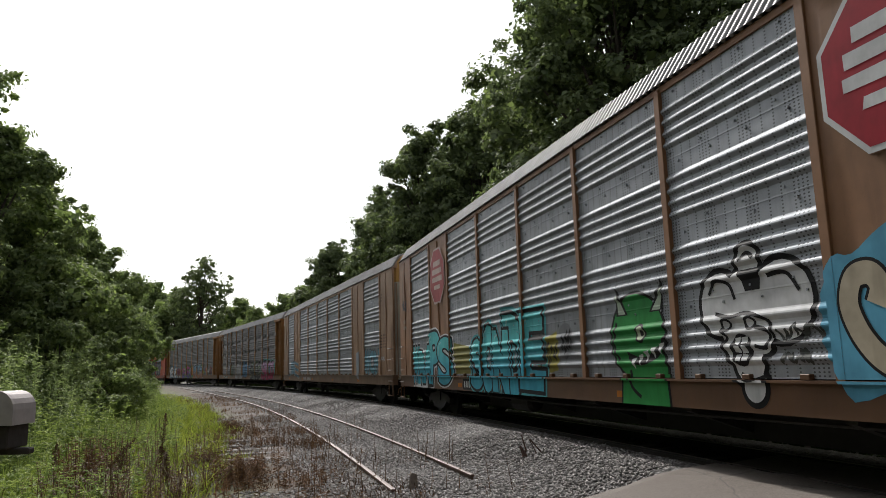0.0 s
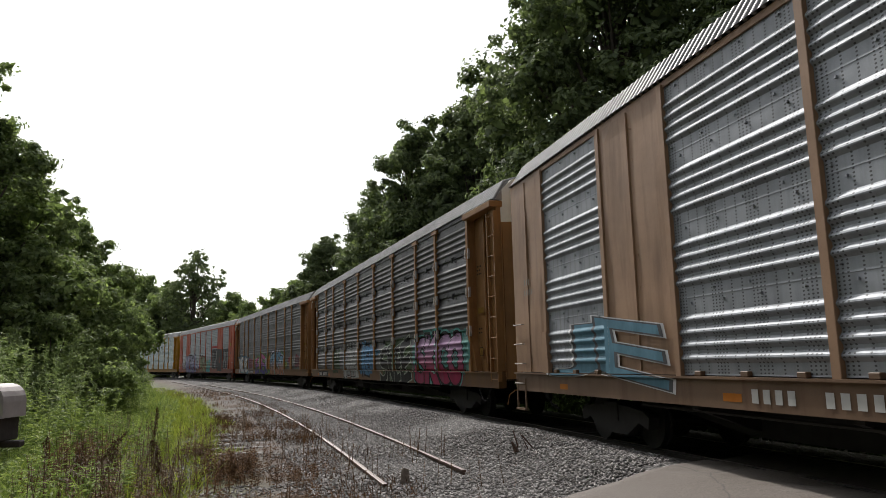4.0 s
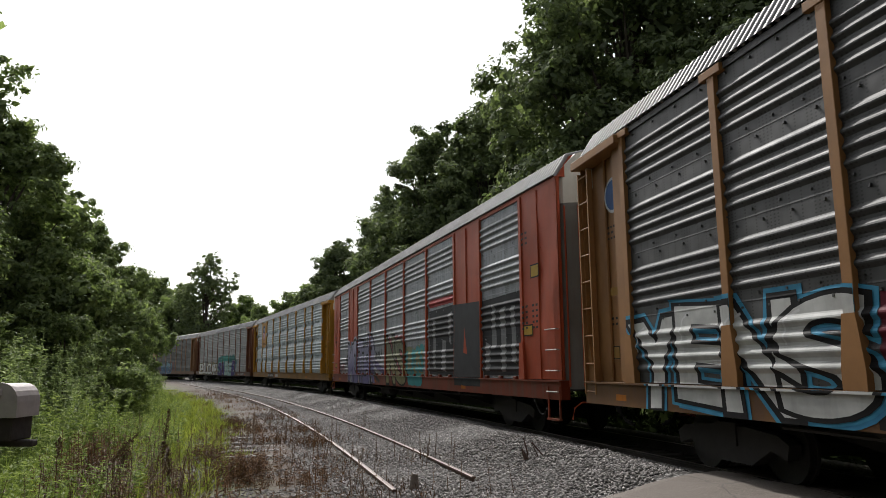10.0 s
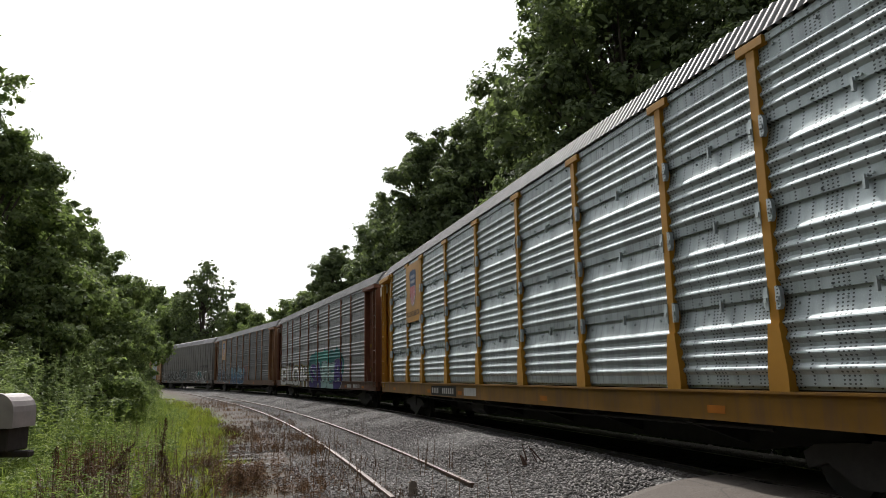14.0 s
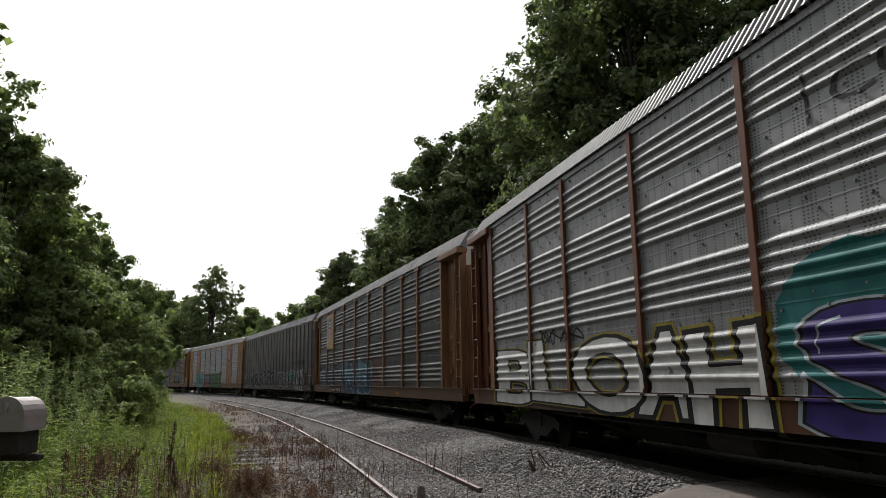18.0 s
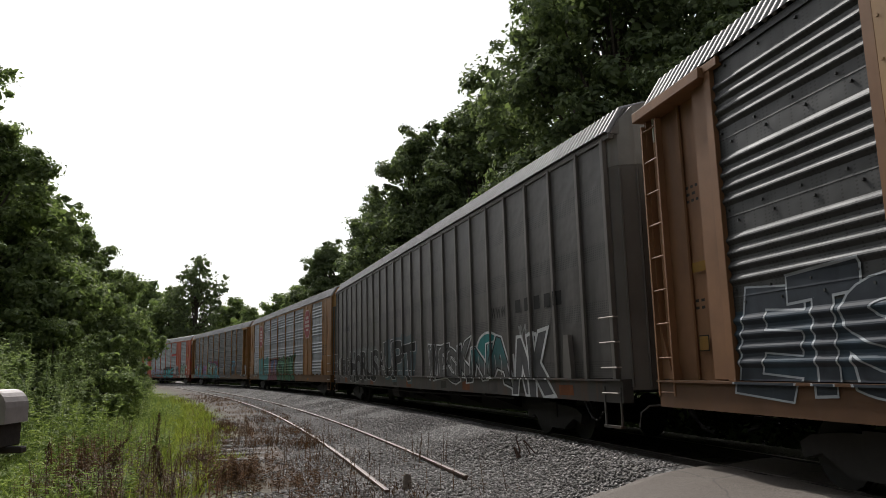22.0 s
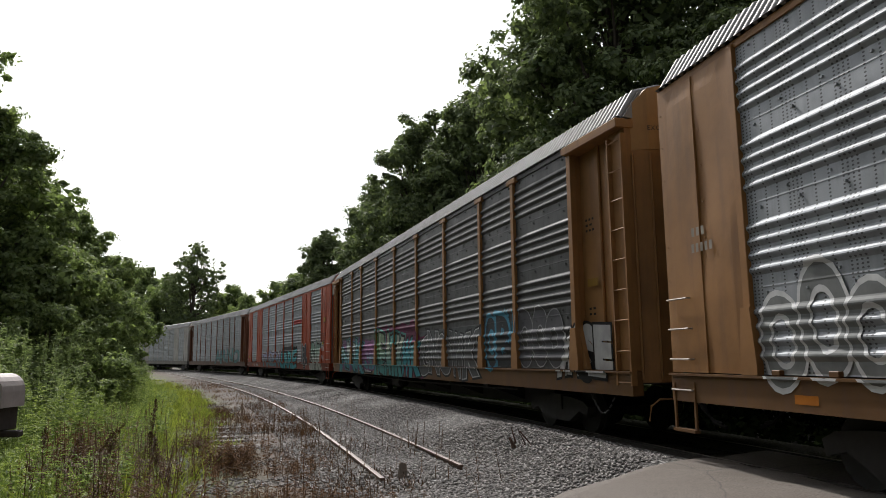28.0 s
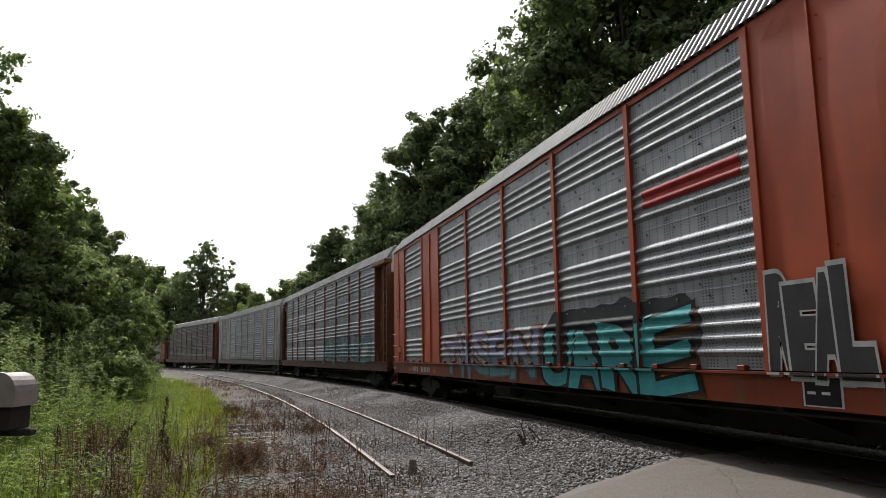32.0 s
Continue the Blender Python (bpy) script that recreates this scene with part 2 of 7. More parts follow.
def mesh_of(name, verts, faces, mats=(), idx=None, smooth=False):
    me = bpy.data.meshes.new(name)
    me.from_pydata([tuple(v) for v in verts], [], [tuple(f) for f in faces])
    for m in mats:
        me.materials.append(m)
    if idx is not None:
        me.polygons.foreach_set("material_index", idx)
    if smooth:
        me.polygons.foreach_set("use_smooth", [True] * len(me.polygons))
    me.update()
    return me


def fast_mesh(name, verts, faces, mats, idx=None):
    """A large mesh from arrays; faces all with the same number of corners."""
    me = bpy.data.meshes.new(name)
    verts, faces = np.asarray(verts, np.float32), np.asarray(faces, np.int32)
    me.vertices.add(len(verts))
    me.vertices.foreach_set("co", verts.ravel())
    me.loops.add(faces.size)
    me.loops.foreach_set("vertex_index", faces.ravel())
    me.polygons.add(len(faces))
    me.polygons.foreach_set("loop_start", np.arange(0, faces.size, faces.shape[1], dtype=np.int32))
    for m in mats:
        me.materials.append(m)
    if idx is not None:
        me.polygons.foreach_set("material_index", np.asarray(idx, np.int32))
    me.update(calc_edges=True)
    return me


class Build:
    """Collects boxes, prisms and tubes for one mesh."""

    def __init__(self):
        self.v, self.f = [], []

    def add(self, verts, faces):
        o = len(self.v)
        self.v += [tuple(p) for p in verts]
        self.f += [tuple(o + i for i in f) for f in faces]
        return self

    def box(self, x0, x1, y0, y1, z0, z1, bev=0.0):
        if not bev:
            self.add([(x, y, z) for x in (x0, x1) for y in (y0, y1) for z in (z0, z1)],
                     [(0, 1, 3, 2), (4, 6, 7, 5), (0, 4, 5, 1), (2, 3, 7, 6), (0, 2, 6, 4), (1, 5, 7, 3)])
            return self
        b = min(bev, abs(x1 - x0) / 3, abs(y1 - y0) / 3, abs(z1 - z0) / 3)
        bm = bmesh.new()
        bmesh.ops.create_cube(bm, size=1.0)
        for p in bm.verts:
            p.co = ((x0 + x1) / 2 + p.co.x * (x1 - x0), (y0 + y1) / 2 + p.co.y * (y1 - y0), (z0 + z1) / 2 + p.co.z * (z1 - z0))
        bmesh.ops.bevel(bm, geom=bm.edges[:], offset=b, segments=1, affect="EDGES")
        bm.verts.index_update()
        self.add([p.co[:] for p in bm.verts], [[p.index for p in f.verts] for f in bm.faces])
        bm.free()
        return self

    def prism(self, outline, axis, a, b):
        """An outline (pairs) pushed along an axis from a to b. axis x: pairs are (y, z); y: (x, z); z: (x, y)."""
        put = {"x": lambda p, q: (q, p[0], p[1]), "y": lambda p, q: (p[0], q, p[1]), "z": lambda p, q: (p[0], p[1], q)}[axis]
        k = len(outline)
        return self.add([put(p, a) for p in outline] + [put(p, b) for p in outline],
                        [tuple(range(k))[::-1], tuple(range(k, 2 * k))] + [(i, (i + 1) % k, k + (i + 1) % k, k + i) for i in range(k)])

    def tube(self, pts, r, sides=6):
        pts = [Vector(p) for p in pts]
        rings = []
        rr = r if isinstance(r, (list, tuple)) else [r] * len(pts)
        for i, p in enumerate(pts):
            d = (pts[min(i + 1, len(pts) - 1)] - pts[max(i - 1, 0)]).normalized()
            u = d.orthogonal().normalized() if abs(d.z) < 0.9 else Vector((1, 0, 0))
            u = (u - d * u.dot(d)).normalized()
            w = d.cross(u)
            rings.append([p + rr[i] * (u * math.cos(2 * math.pi * k / sides) + w * math.sin(2 * math.pi * k / sides)) for k in range(sides)])
        o = [q for ring in rings for q in ring]
        fs = [(i * sides + k, i * sides + (k + 1) % sides, (i + 1) * sides + (k + 1) % sides, (i + 1) * sides + k) for i in range(len(pts) - 1) for k in range(sides)]
        fs += [tuple(range(sides))[::-1], tuple((len(pts) - 1) * sides + k for k in range(sides))]
        return self.add(o, fs)

    def mesh(self, name, smooth=False):
        me = mesh_of(name, self.v, self.f, smooth=smooth)
        bm = bmesh.new()
        bm.from_mesh(me)
        bmesh.ops.recalc_face_normals(bm, faces=bm.faces[:])
        bm.to_mesh(me)
        bm.free()
        return me


def part(name, me, material, parent, label="", m=None):
    """One mesh object under a thing or a part; the material sits on the object, so that alike parts share a mesh."""
    if isinstance(me, Build):
        me = me.mesh(name)
    if not me.materials:
        me.materials.append(None)
    ob = new(name, me)
    ob.parent = parent
    if m is not None:
        ob.matrix_basis = m
    if material is not None:
        ob.material_slots[0].link = "OBJECT"
        ob.material_slots[0].material = material
    if label:
        tagged(ob, label)
    return ob


# ---- ground ----
SIDING_Z = -0.30


def siding_off(s):
    f = min(1.0, max(0.0, (s - 58) / 82))
    return 4.62 * (1 - f * f * (3 - 2 * f))


def ground_z(off, s):
    """Height of the ground by its distance from the main track, towards the camera's side."""
    a = abs(off)
    if a < 1.75:  # the bed under the train, then a ballast shoulder up to the rails' height
        return -0.20 + 0.185 * min(1.0, max(0.0, (a - 0.95) / 0.2))
    if a < 3.2:
        return -0.015 - (a - 1.75) / 1.45 * 0.36
    if off > 0:
        if a < 5.8:
            return -0.375
        if a < 9:
            return -0.375 - 0.145 * (a - 5.8) / 3.2
        return -0.52
    return -0.375 - 0.425 * min(1.0, (a - 3.2) / 6)


def to_track(x, y):
    """s and off of a place, by the track's circle."""
    cx, cy = TRACK_X - math.cos(TRACK_HEAD) / TRACK_K, -math.sin(TRACK_HEAD) / TRACK_K
    a = math.atan2(y - cy, x - cx)
    return (a - TRACK_HEAD) / TRACK_K, 1 / TRACK_K - math.hypot(x - cx, y - cy)


def ground_at(x, y):
    s, off = to_track(x, y)
    return ground_z(off, s)


def ground_material():
    m, n, l, b = base_material("trackside_ground")
    tc = n.new("ShaderNodeTexCoord")
    vor = n.new("ShaderNodeTexVoronoi")
    vor.inputs["Scale"].default_value = 17.0
    l.new(tc.outputs["Object"], vor.inputs["Vector"])
    sep = n.new("ShaderNodeSeparateColor")
    l.new(vor.outputs["Color"], sep.inputs[0])
    stones = ramp(n, l, sep.outputs[0], [(0.0, (0.05, 0.046, 0.043)), (0.5, (0.16, 0.15, 0.145)), (1.0, (0.40, 0.385, 0.375))])
    gap = ramp(n, l, vor.outputs["Distance"], [(0.25, (1, 1, 1)), (0.6, (0.25, 0.25, 0.25))])
    stones = mix(n, l, 1.0, stones, gap, "MULTIPLY")
    big = noise_node(n, l, 0.35, 5)
    fine = noise_node(n, l, 9.0, 6)
    soil = noise_node(n, l, 1.1, 6)
    dirt = mix(n, l, fine, (0.03, 0.021, 0.016), (0.12, 0.086, 0.064))
    dirt = mix(n, l, ramp(n, l, soil, [(0.42, (0, 0, 0)), (0.6, (0.8, 0.8, 0.8))]), dirt, (0.06, 0.035, 0.022))
    dirt = mix(n, l, ramp(n, l, big, [(0.5, (0, 0, 0)), (0.68, (0.55, 0.55, 0.55))]), dirt, stones)
    grass = mix(n, l, fine, (0.035, 0.04, 0.015), (0.11, 0.12, 0.04))
    at = n.new("ShaderNodeAttribute")
    at.attribute_name = "zone"
    zs = n.new("ShaderNodeSeparateColor")
    l.new(at.outputs["Color"], zs.inputs[0])
    c = mix(n, l, zs.outputs[0], dirt, stones)
    c = mix(n, l, zs.outputs[1], c, grass)
    # shade under and beyond the train, painted as near-black brown
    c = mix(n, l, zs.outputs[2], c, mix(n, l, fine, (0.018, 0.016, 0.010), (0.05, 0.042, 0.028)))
    l.new(c, b.inputs["Base Color"])
    b.inputs["Roughness"].default_value = 0.9
    rough_ground = mix(n, l, zs.outputs[0], fine, mix(n, l, 1.0, (1, 1, 1), vor.outputs["Distance"], "DIFFERENCE"))
    bump(n, l, b, rough_ground, 0.9, 0.06)
    return m


def build_ground():
    ss = [-400, -250, -150, -100, -60, -40, -25, -15] + [i * 1.0 for i in range(-8, 60, 2)] + list(range(60, 160, 6)) + [170, 190, 220, 260, 320, 400, 480]
    offs = [-1500, -400, -120, -40, -20, -12, -9, -6, -4.4, -3.2, -2.4, -1.75, -1.15, -0.95, -0.5, 0, 0.5, 0.95, 1.15, 1.75, 2.2, 2.7, 3.2, 3.8, 4.6, 5.4, 6.2, 6.8, 7.4, 8.2, 9, 11, 14, 18, 25, 40, 80, 150, 230]
    rnd = random.Random(4)
    v, zone = [], []
    for s in ss:
        for o in offs:
            x, y, a = track(s, o)
            z = ground_z(o, s)
            if abs(o) > 3 and abs(o) < 60:
                z += (noise.noise((x * 0.35, y * 0.35, 0.0))) * 0.04
            v.append((x, y, z))
            so = siding_off(s)
            gravel = 1.0 if -4.5 < o < so + 0.1 else (max(0.0, 1 - (o - so - 0.1) / 1.2) if o > 0 else 0.2)
            green = 0.0 if o < so + 2.2 else min(1.0, (o - so - 2.2) / 1.0)
            # full strength under and behind the train: its shade, put into the ground colour
            painted_shade = 1.0 if o < 1.0 else max(0.0, 1 - (o - 1.0) / 0.3)
            zone.append((gravel, green, painted_shade, 1))
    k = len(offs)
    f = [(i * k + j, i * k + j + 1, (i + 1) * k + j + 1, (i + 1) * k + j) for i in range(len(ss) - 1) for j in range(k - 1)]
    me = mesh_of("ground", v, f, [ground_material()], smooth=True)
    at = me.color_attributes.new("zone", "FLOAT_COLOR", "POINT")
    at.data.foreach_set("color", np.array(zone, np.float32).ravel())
    bm = bmesh.new()
    bm.from_mesh(me)
    bmesh.ops.recalc_face_normals(bm, faces=bm.faces[:])
    if sum(p.normal.z for p in bm.faces) < 0:
        bmesh.ops.reverse_faces(bm, faces=bm.faces[:])
    bm.to_mesh(me)
    bm.free()
    tagged(new("ground", me), "gravel, dirt and rough grass beside the tracks", "ground", kind="structure")
    # the far plain beyond the sheet, a little lower
    q = 4500
    far = mesh_of("ground_far", [(-q, -q, -1.0), (q, -q, -1.0), (q, q, -1.0), (-q, q, -1.0)], [(0, 1, 2, 3)], [plain("far_fields", (0.09, 0.11, 0.04), 0.95, scale=0.05)])
    tagged(new("ground_beyond", far), "green land reaching to the horizon", "ground", kind="structure")


build_ground()


def rail_run(name, path, zrail, parent, side=RAIL_SIDE):
    """A rail with foot, web and head along places (x, y, heading)."""
    prof = [(-0.07, -0.17), (0.07, -0.17), (0.07, -0.155), (0.012, -0.135), (0.012, -0.04), (0.036, -0.03), (0.036, -0.004), (0.026, 0.0), (-0.026, 0.0), (-0.036, -0.004), (-0.036, -0.03), (-0.012, -0.04), (-0.012, -0.135), (-0.07, -0.155)]
    k = len(prof)
    v = []
    for x, y, a in path:
        for p, z in prof:
            v.append((x - math.cos(a) * p, y - math.sin(a) * p, zrail + z))
    f, idx = [], []
    for i in range(len(path) - 1):
        for j in range(k):
            f.append((i * k + j, i * k + (j + 1) % k, (i + 1) * k + (j + 1) % k, (i + 1) * k + j))
            idx.append(1 if j in (6, 7, 8) else 0)
    f += [tuple(range(k))[::-1], tuple((len(path) - 1) * k + j for j in range(k))]
    idx += [0, 0]
    me = mesh_of(name, v, f, [side, RAIL_HEAD], idx)
    ob = new(name, me)
    ob.parent = parent
    return ob


def tie_mesh():
    b = Build()
    b.box(-0.11, 0.11, -1.3, 1.3, -0.17, 0.0, 0.015)
    return b.mesh("tie")


TIE_MESH = tie_mesh()


def build_tracks():
    main = tagged(new("main_track"), "main railway track under the train, worn rails on dark ties", "railway track", kind="structure")
    for g in (-0.75, 0.75):
        rail_run("rail", [track(s, g) for s in np.arange(-330, 480, 4.0)], 0.0, main, RAIL_SHADED)
    side = tagged(new("siding_track"), "rusty siding rails half sunk in gravel, ending at the road", "railway track", kind="structure")
    for g, s0 in ((0.75, 12.6), (-0.75, 13.6)):
        path = []
        for s in [s0] + list(np.arange(16, 150, 2.0)):
            x, y, a = track(s, siding_off(s) + g)
            x2, y2, _ = track(s + 0.5, siding_off(s + 0.5) + g)
            path.append((x, y, math.atan2(-(x2 - x), y2 - y)))
        rail_run("rail", path, SIDING_Z, side)
    for i in range(300):
        s = -20 + i * 0.55
        x, y, a = track(s)
        part("tie", TIE_MESH, TIE, main, m=pose(x, y, -0.17, 0, 0, math.degrees(a) + 90))


build_tracks()


def asphalt():
    m, n, l, b = base_material("old_asphalt")
    fine = noise_node(n, l, 55.0, 3)
    big = noise_node(n, l, 0.7, 5)
    tc = n.new("ShaderNodeTexCoord")
    vor = n.new("ShaderNodeTexVoronoi")
    vor.feature = "DISTANCE_TO_EDGE"
    vor.inputs["Scale"].default_value = 0.3
    wob = n.new("ShaderNodeTexNoise")
    wob.inputs["Scale"].default_value = 2.0
    l.new(tc.outputs["Object"], wob.inputs["Vector"])
    l.new(mix(n, l, 0.15, tc.outputs["Object"], wob.outputs["Color"]), vor.inputs["Vector"])
    c = mix(n, l, ramp(n, l, fine, [(0.3, (0, 0, 0)), (0.7, (1, 1, 1))]), (0.06, 0.05, 0.043), (0.18, 0.155, 0.135))
    c = mix(n, l, ramp(n, l, big, [(0.4, (0, 0, 0)), (0.7, (0.5,) * 3)]), c, (0.085, 0.066, 0.052))
    c = mix(n, l, ramp(n, l, vor.outputs["Distance"], [(0.001, (0.6,) * 3), (0.004, (0, 0, 0))]), c, (0.03, 0.028, 0.027))
    l.new(c, b.inputs["Base Color"])
    b.inputs["Roughness"].default_value = 0.85
    bump(n, l, b, fine, 0.35, 0.006)
    return m


def build_road():
    """The grade crossing's road: from before the camera across the track, its left edge worn."""
    d = Vector((0.775, 0.632)).normalized()
    nrm = Vector((d.y, -d.x))
    stations = [-30, -20, -14, -9, -6] + [i * 0.4 - 4 for i in range(22)] + [5.0, 5.6, 6.4, 7.4]
    widths = [0.0, 0.35, 1.2, 2.5, 4.5, 7.5]
    v = []
    for t in stations:
        jag = 0.12 * noise.noise((t * 1.3, 0.0, 5.0)) + 0.05 * noise.noise((t * 5.0, 2.0, 5.0))
        for j, w in enumerate(widths):
            p = Vector((2.62, 10.05)) + d * t + nrm * (w + (jag if j == 0 else 0))
            s, off = to_track(p.x, p.y)
            if off < -0.6:
                p = p + d * (off + 0.6) * 1.05
                off = -0.6
            a = abs(off)
            z = -0.03 if a < 1.0 else 0.02 if a < 1.8 else (0.02 - (a - 1.8) * 0.109 if a < 4.6 else -0.285 - (a - 4.6) * 0.035)
            z = max(z, -0.40)
            if j == 0:
                z -= 0.07
            v.append((p.x, p.y, z + 0.01 * noise.noise((p.x * 0.6, p.y * 0.6, 0))))
    k = len(widths)
    f = [(i * k + j, (i + 1) * k + j, (i + 1) * k + j + 1, i * k + j + 1) for i in range(len(stations) - 1) for j in range(k - 1)]
    n0 = len(v)
    v += [(x, y, z - 0.35) for x, y, z in v]
    for i in range(len(stations) - 1):
        f.append((i * k, n0 + i * k, n0 + (i + 1) * k, (i + 1) * k))
        f.append((i * k + k - 1, (i + 1) * k + k - 1, n0 + (i + 1) * k + k - 1, n0 + i * k + k - 1))
    me = mesh_of("road", v, f, [asphalt()], smooth=False)
    tagged(new("road", me), "cracked grey asphalt road with a worn edge over the crossing", "road", kind="structure")


build_road()

# ---- the train: enclosed car carriers ----
HALF = 14.22  # middle to coupling
BODY = 13.6  # middle to the body's end
MID = 13.87  # from the rear coupling mark to the middle
SIDE_Y = 1.5
Z_DECK, Z_TOP = 1.24, 5.34
SILL_BOTTOM = 0.84
EAVE = 5.44


def ridge_points(z0, z1, style):
    """The sheet's outline from bottom to top: (z, depth outward)."""
    pts = []
    per = (z1 - z0) / 4
    if style == "grouped":  # four lapped sheets, each with four rolled ridges between flat margins
        for g in range(4):
            a = z0 + g * per
            pts += [(a, 0.004), (a + 0.02, 0.0)]
            for i in range(4):
                b = a + 0.15 + i * 0.172
                pts += [(b, 0.0), (b + 0.022, 0.014), (b + 0.048, 0.036), (b + 0.066, 0.040), (b + 0.086, 0.034), (b + 0.118, 0.008), (b + 0.136, 0.0)]
            pts += [(a + per - 0.006, 0.0), (a + per - 0.003, 0.004)]
    elif style == "boards":  # four separate boards with an open slit under each
        for g in range(4):
            a = z0 + g * per
            pts += [(a, -0.047), (a + 0.040, -0.047), (a + 0.042, 0.0)]
            for i in range(4):
                b = a + 0.17 + i * 0.172
                pts += [(b, 0.0), (b + 0.028, 0.018), (b + 0.05, 0.038), (b + 0.066, 0.040), (b + 0.084, 0.034), (b + 0.112, 0.010), (b + 0.13, 0.0)]
        pts.append((z1, 0.0))
    else:
        pts = [(z0, 0.0), (z0 + 1.3, 0.0), (z0 + 2.6, 0.0), (z1, 0.0)]
    return pts


PROFILE = {k: ridge_points(Z_DECK, Z_TOP, k) for k in ("grouped", "boards", "flat")}
PANELS = {}


def panel_mesh(width, style):
    """A sheet with rolled ridges; x from 0, its face at y = 0, ridges towards -y, with a returned rim behind."""
    key = (round(width, 3), style)
    if key in PANELS:
        return PANELS[key]
    prof = PROFILE[style]
    xs = [0.0, 0.045, width - 0.045, width]
    v, f = [], []
    for z, d in prof:
        for i, x in enumerate(xs):
            edge = i in (0, 3)
            v.append((x, -d * (0.15 if edge else 1.0), z))
    for j in range(len(prof) - 1):
        for i in range(3):
            f.append((j * 4 + i, j * 4 + i + 1, (j + 1) * 4 + i + 1, (j + 1) * 4 + i))
    o = len(v)
    v += [(0, 0.05, Z_DECK), (width, 0.05, Z_DECK), (width, 0.05, Z_TOP), (0, 0.05, Z_TOP)]
    f.append((o, o + 3, o + 2, o + 1))
    top = (len(prof) - 1) * 4
    f += [(0, o, o + 1, 3, 2, 1), (top, top + 1, top + 2, top + 3, o + 2, o + 3)]
    f += [(*[j * 4 for j in range(len(prof))], o + 3, o)]
    f += [(*[j * 4 + 3 for j in range(len(prof))][::-1], o + 1, o + 2)]
    if style != "flat":
        b = Build()
        b.v, b.f = v, f
        for g in range(4):
            z = Z_DECK + (Z_TOP - Z_DECK) / 4 * (g + 0.93)
            for i in range(4):
                x = width * (i + 0.5) / 4
                b.box(x - 0.014, x + 0.014, -0.024, 0.0, z - 0.014, z + 0.014)
                b.box(x - 0.20, x - 0.174, -0.022, 0.0, z + 0.145, z + 0.171)
        if style == "boards":
            for g in (1, 2, 3):
                z = Z_DECK + (Z_TOP - Z_DECK) / 4 * g
                x = width * 0.52
                b.box(x - 0.016, x + 0.016, -0.045, 0.0, z - 0.06, z + 0.09)
                b.box(x - 0.035, x + 0.035, -0.03, 0.0, z + 0.05, z + 0.09)
        v, f = b.v, b.f
    me = mesh_of("side_panel", v, f)
    PANELS[key] = me
    return me


def post_mesh(kind):
    if ("post", kind) in PANELS:
        return PANELS[("post", kind)]
    b = Build()
    w = 0.075
    if kind == "tee":  # flat post with a cap plate at the top
        b.box(-w, w, -0.07, 0.04, Z_DECK - 0.02, Z_TOP + 0.02, 0.006)
        b.box(-0.26, 0.26, -0.085, 0.04, Z_TOP - 0.03, Z_TOP + 0.085, 0.006)
    elif kind == "flared":  # with a gusset at the foot
        b.box(-w, w, -0.07, 0.04, Z_DECK + 0.02, Z_TOP + 0.02, 0.006)
        b.box(-0.24, 0.24, -0.085, 0.04, Z_TOP - 0.03, Z_TOP + 0.085, 0.006)
        b.prism([(-0.16, Z_DECK - 0.03), (0.16, Z_DECK - 0.03), (0.16, Z_DECK + 0.2), (0.09, Z_DECK + 0.75), (-0.09, Z_DECK + 0.75), (-0.16, Z_DECK + 0.2)], "y", -0.1, 0.02)
    elif kind == "slim":
        b.box(-0.05, 0.05, -0.05, 0.04, Z_DECK - 0.02, Z_TOP + 0.05, 0.006)
    else:
        b.box(-0.065, 0.065, -0.062, 0.04, Z_DECK - 0.02, Z_TOP + 0.05, 0.006)
    PANELS[("post", kind)] = b.mesh("post")
    return PANELS[("post", kind)]


def solid_panel_mesh(width):
    """A plain sheet with slightly dented face and two pressed seams."""
    key = ("solid", round(width, 3))
    if key in PANELS:
        return PANELS[key]
    nx, nz = 9, 17
    v, f = [], []
    for j in range(nz):
        for i in range(nx):
            x, z = width * i / (nx - 1), Z_DECK + (Z_TOP - Z_DECK) * j / (nz - 1)
            edge = i in (0, nx - 1) or j in (0, nz - 1)
            v.append((x, -0.03 + (0 if edge else 0.025 * noise.noise((x * 1.1, z * 0.7, width * 9))), z))
    f += [(j * nx + i, j * nx + i + 1, (j + 1) * nx + i + 1, (j + 1) * nx + i) for j in range(nz - 1) for i in range(nx - 1)]
    b = Build()
    b.v, b.f = v, f
    b.box(0, width, -0.01, 0.05, Z_DECK, Z_TOP)
    for i in range(8):
        for x in (0.06, width - 0.06, width / 2 + 0.1):
            z = Z_DECK + 0.3 + i * 0.5
            b.box(x - 0.010, x + 0.010, -0.040, -0.02, z - 0.010, z + 0.010)
    b.box(width / 2 - 0.012, width / 2 + 0.012, -0.056, 0.0, Z_DECK, Z_TOP)
    PANELS[key] = mesh_of("solid_panel", b.v, b.f)
    return PANELS[key]


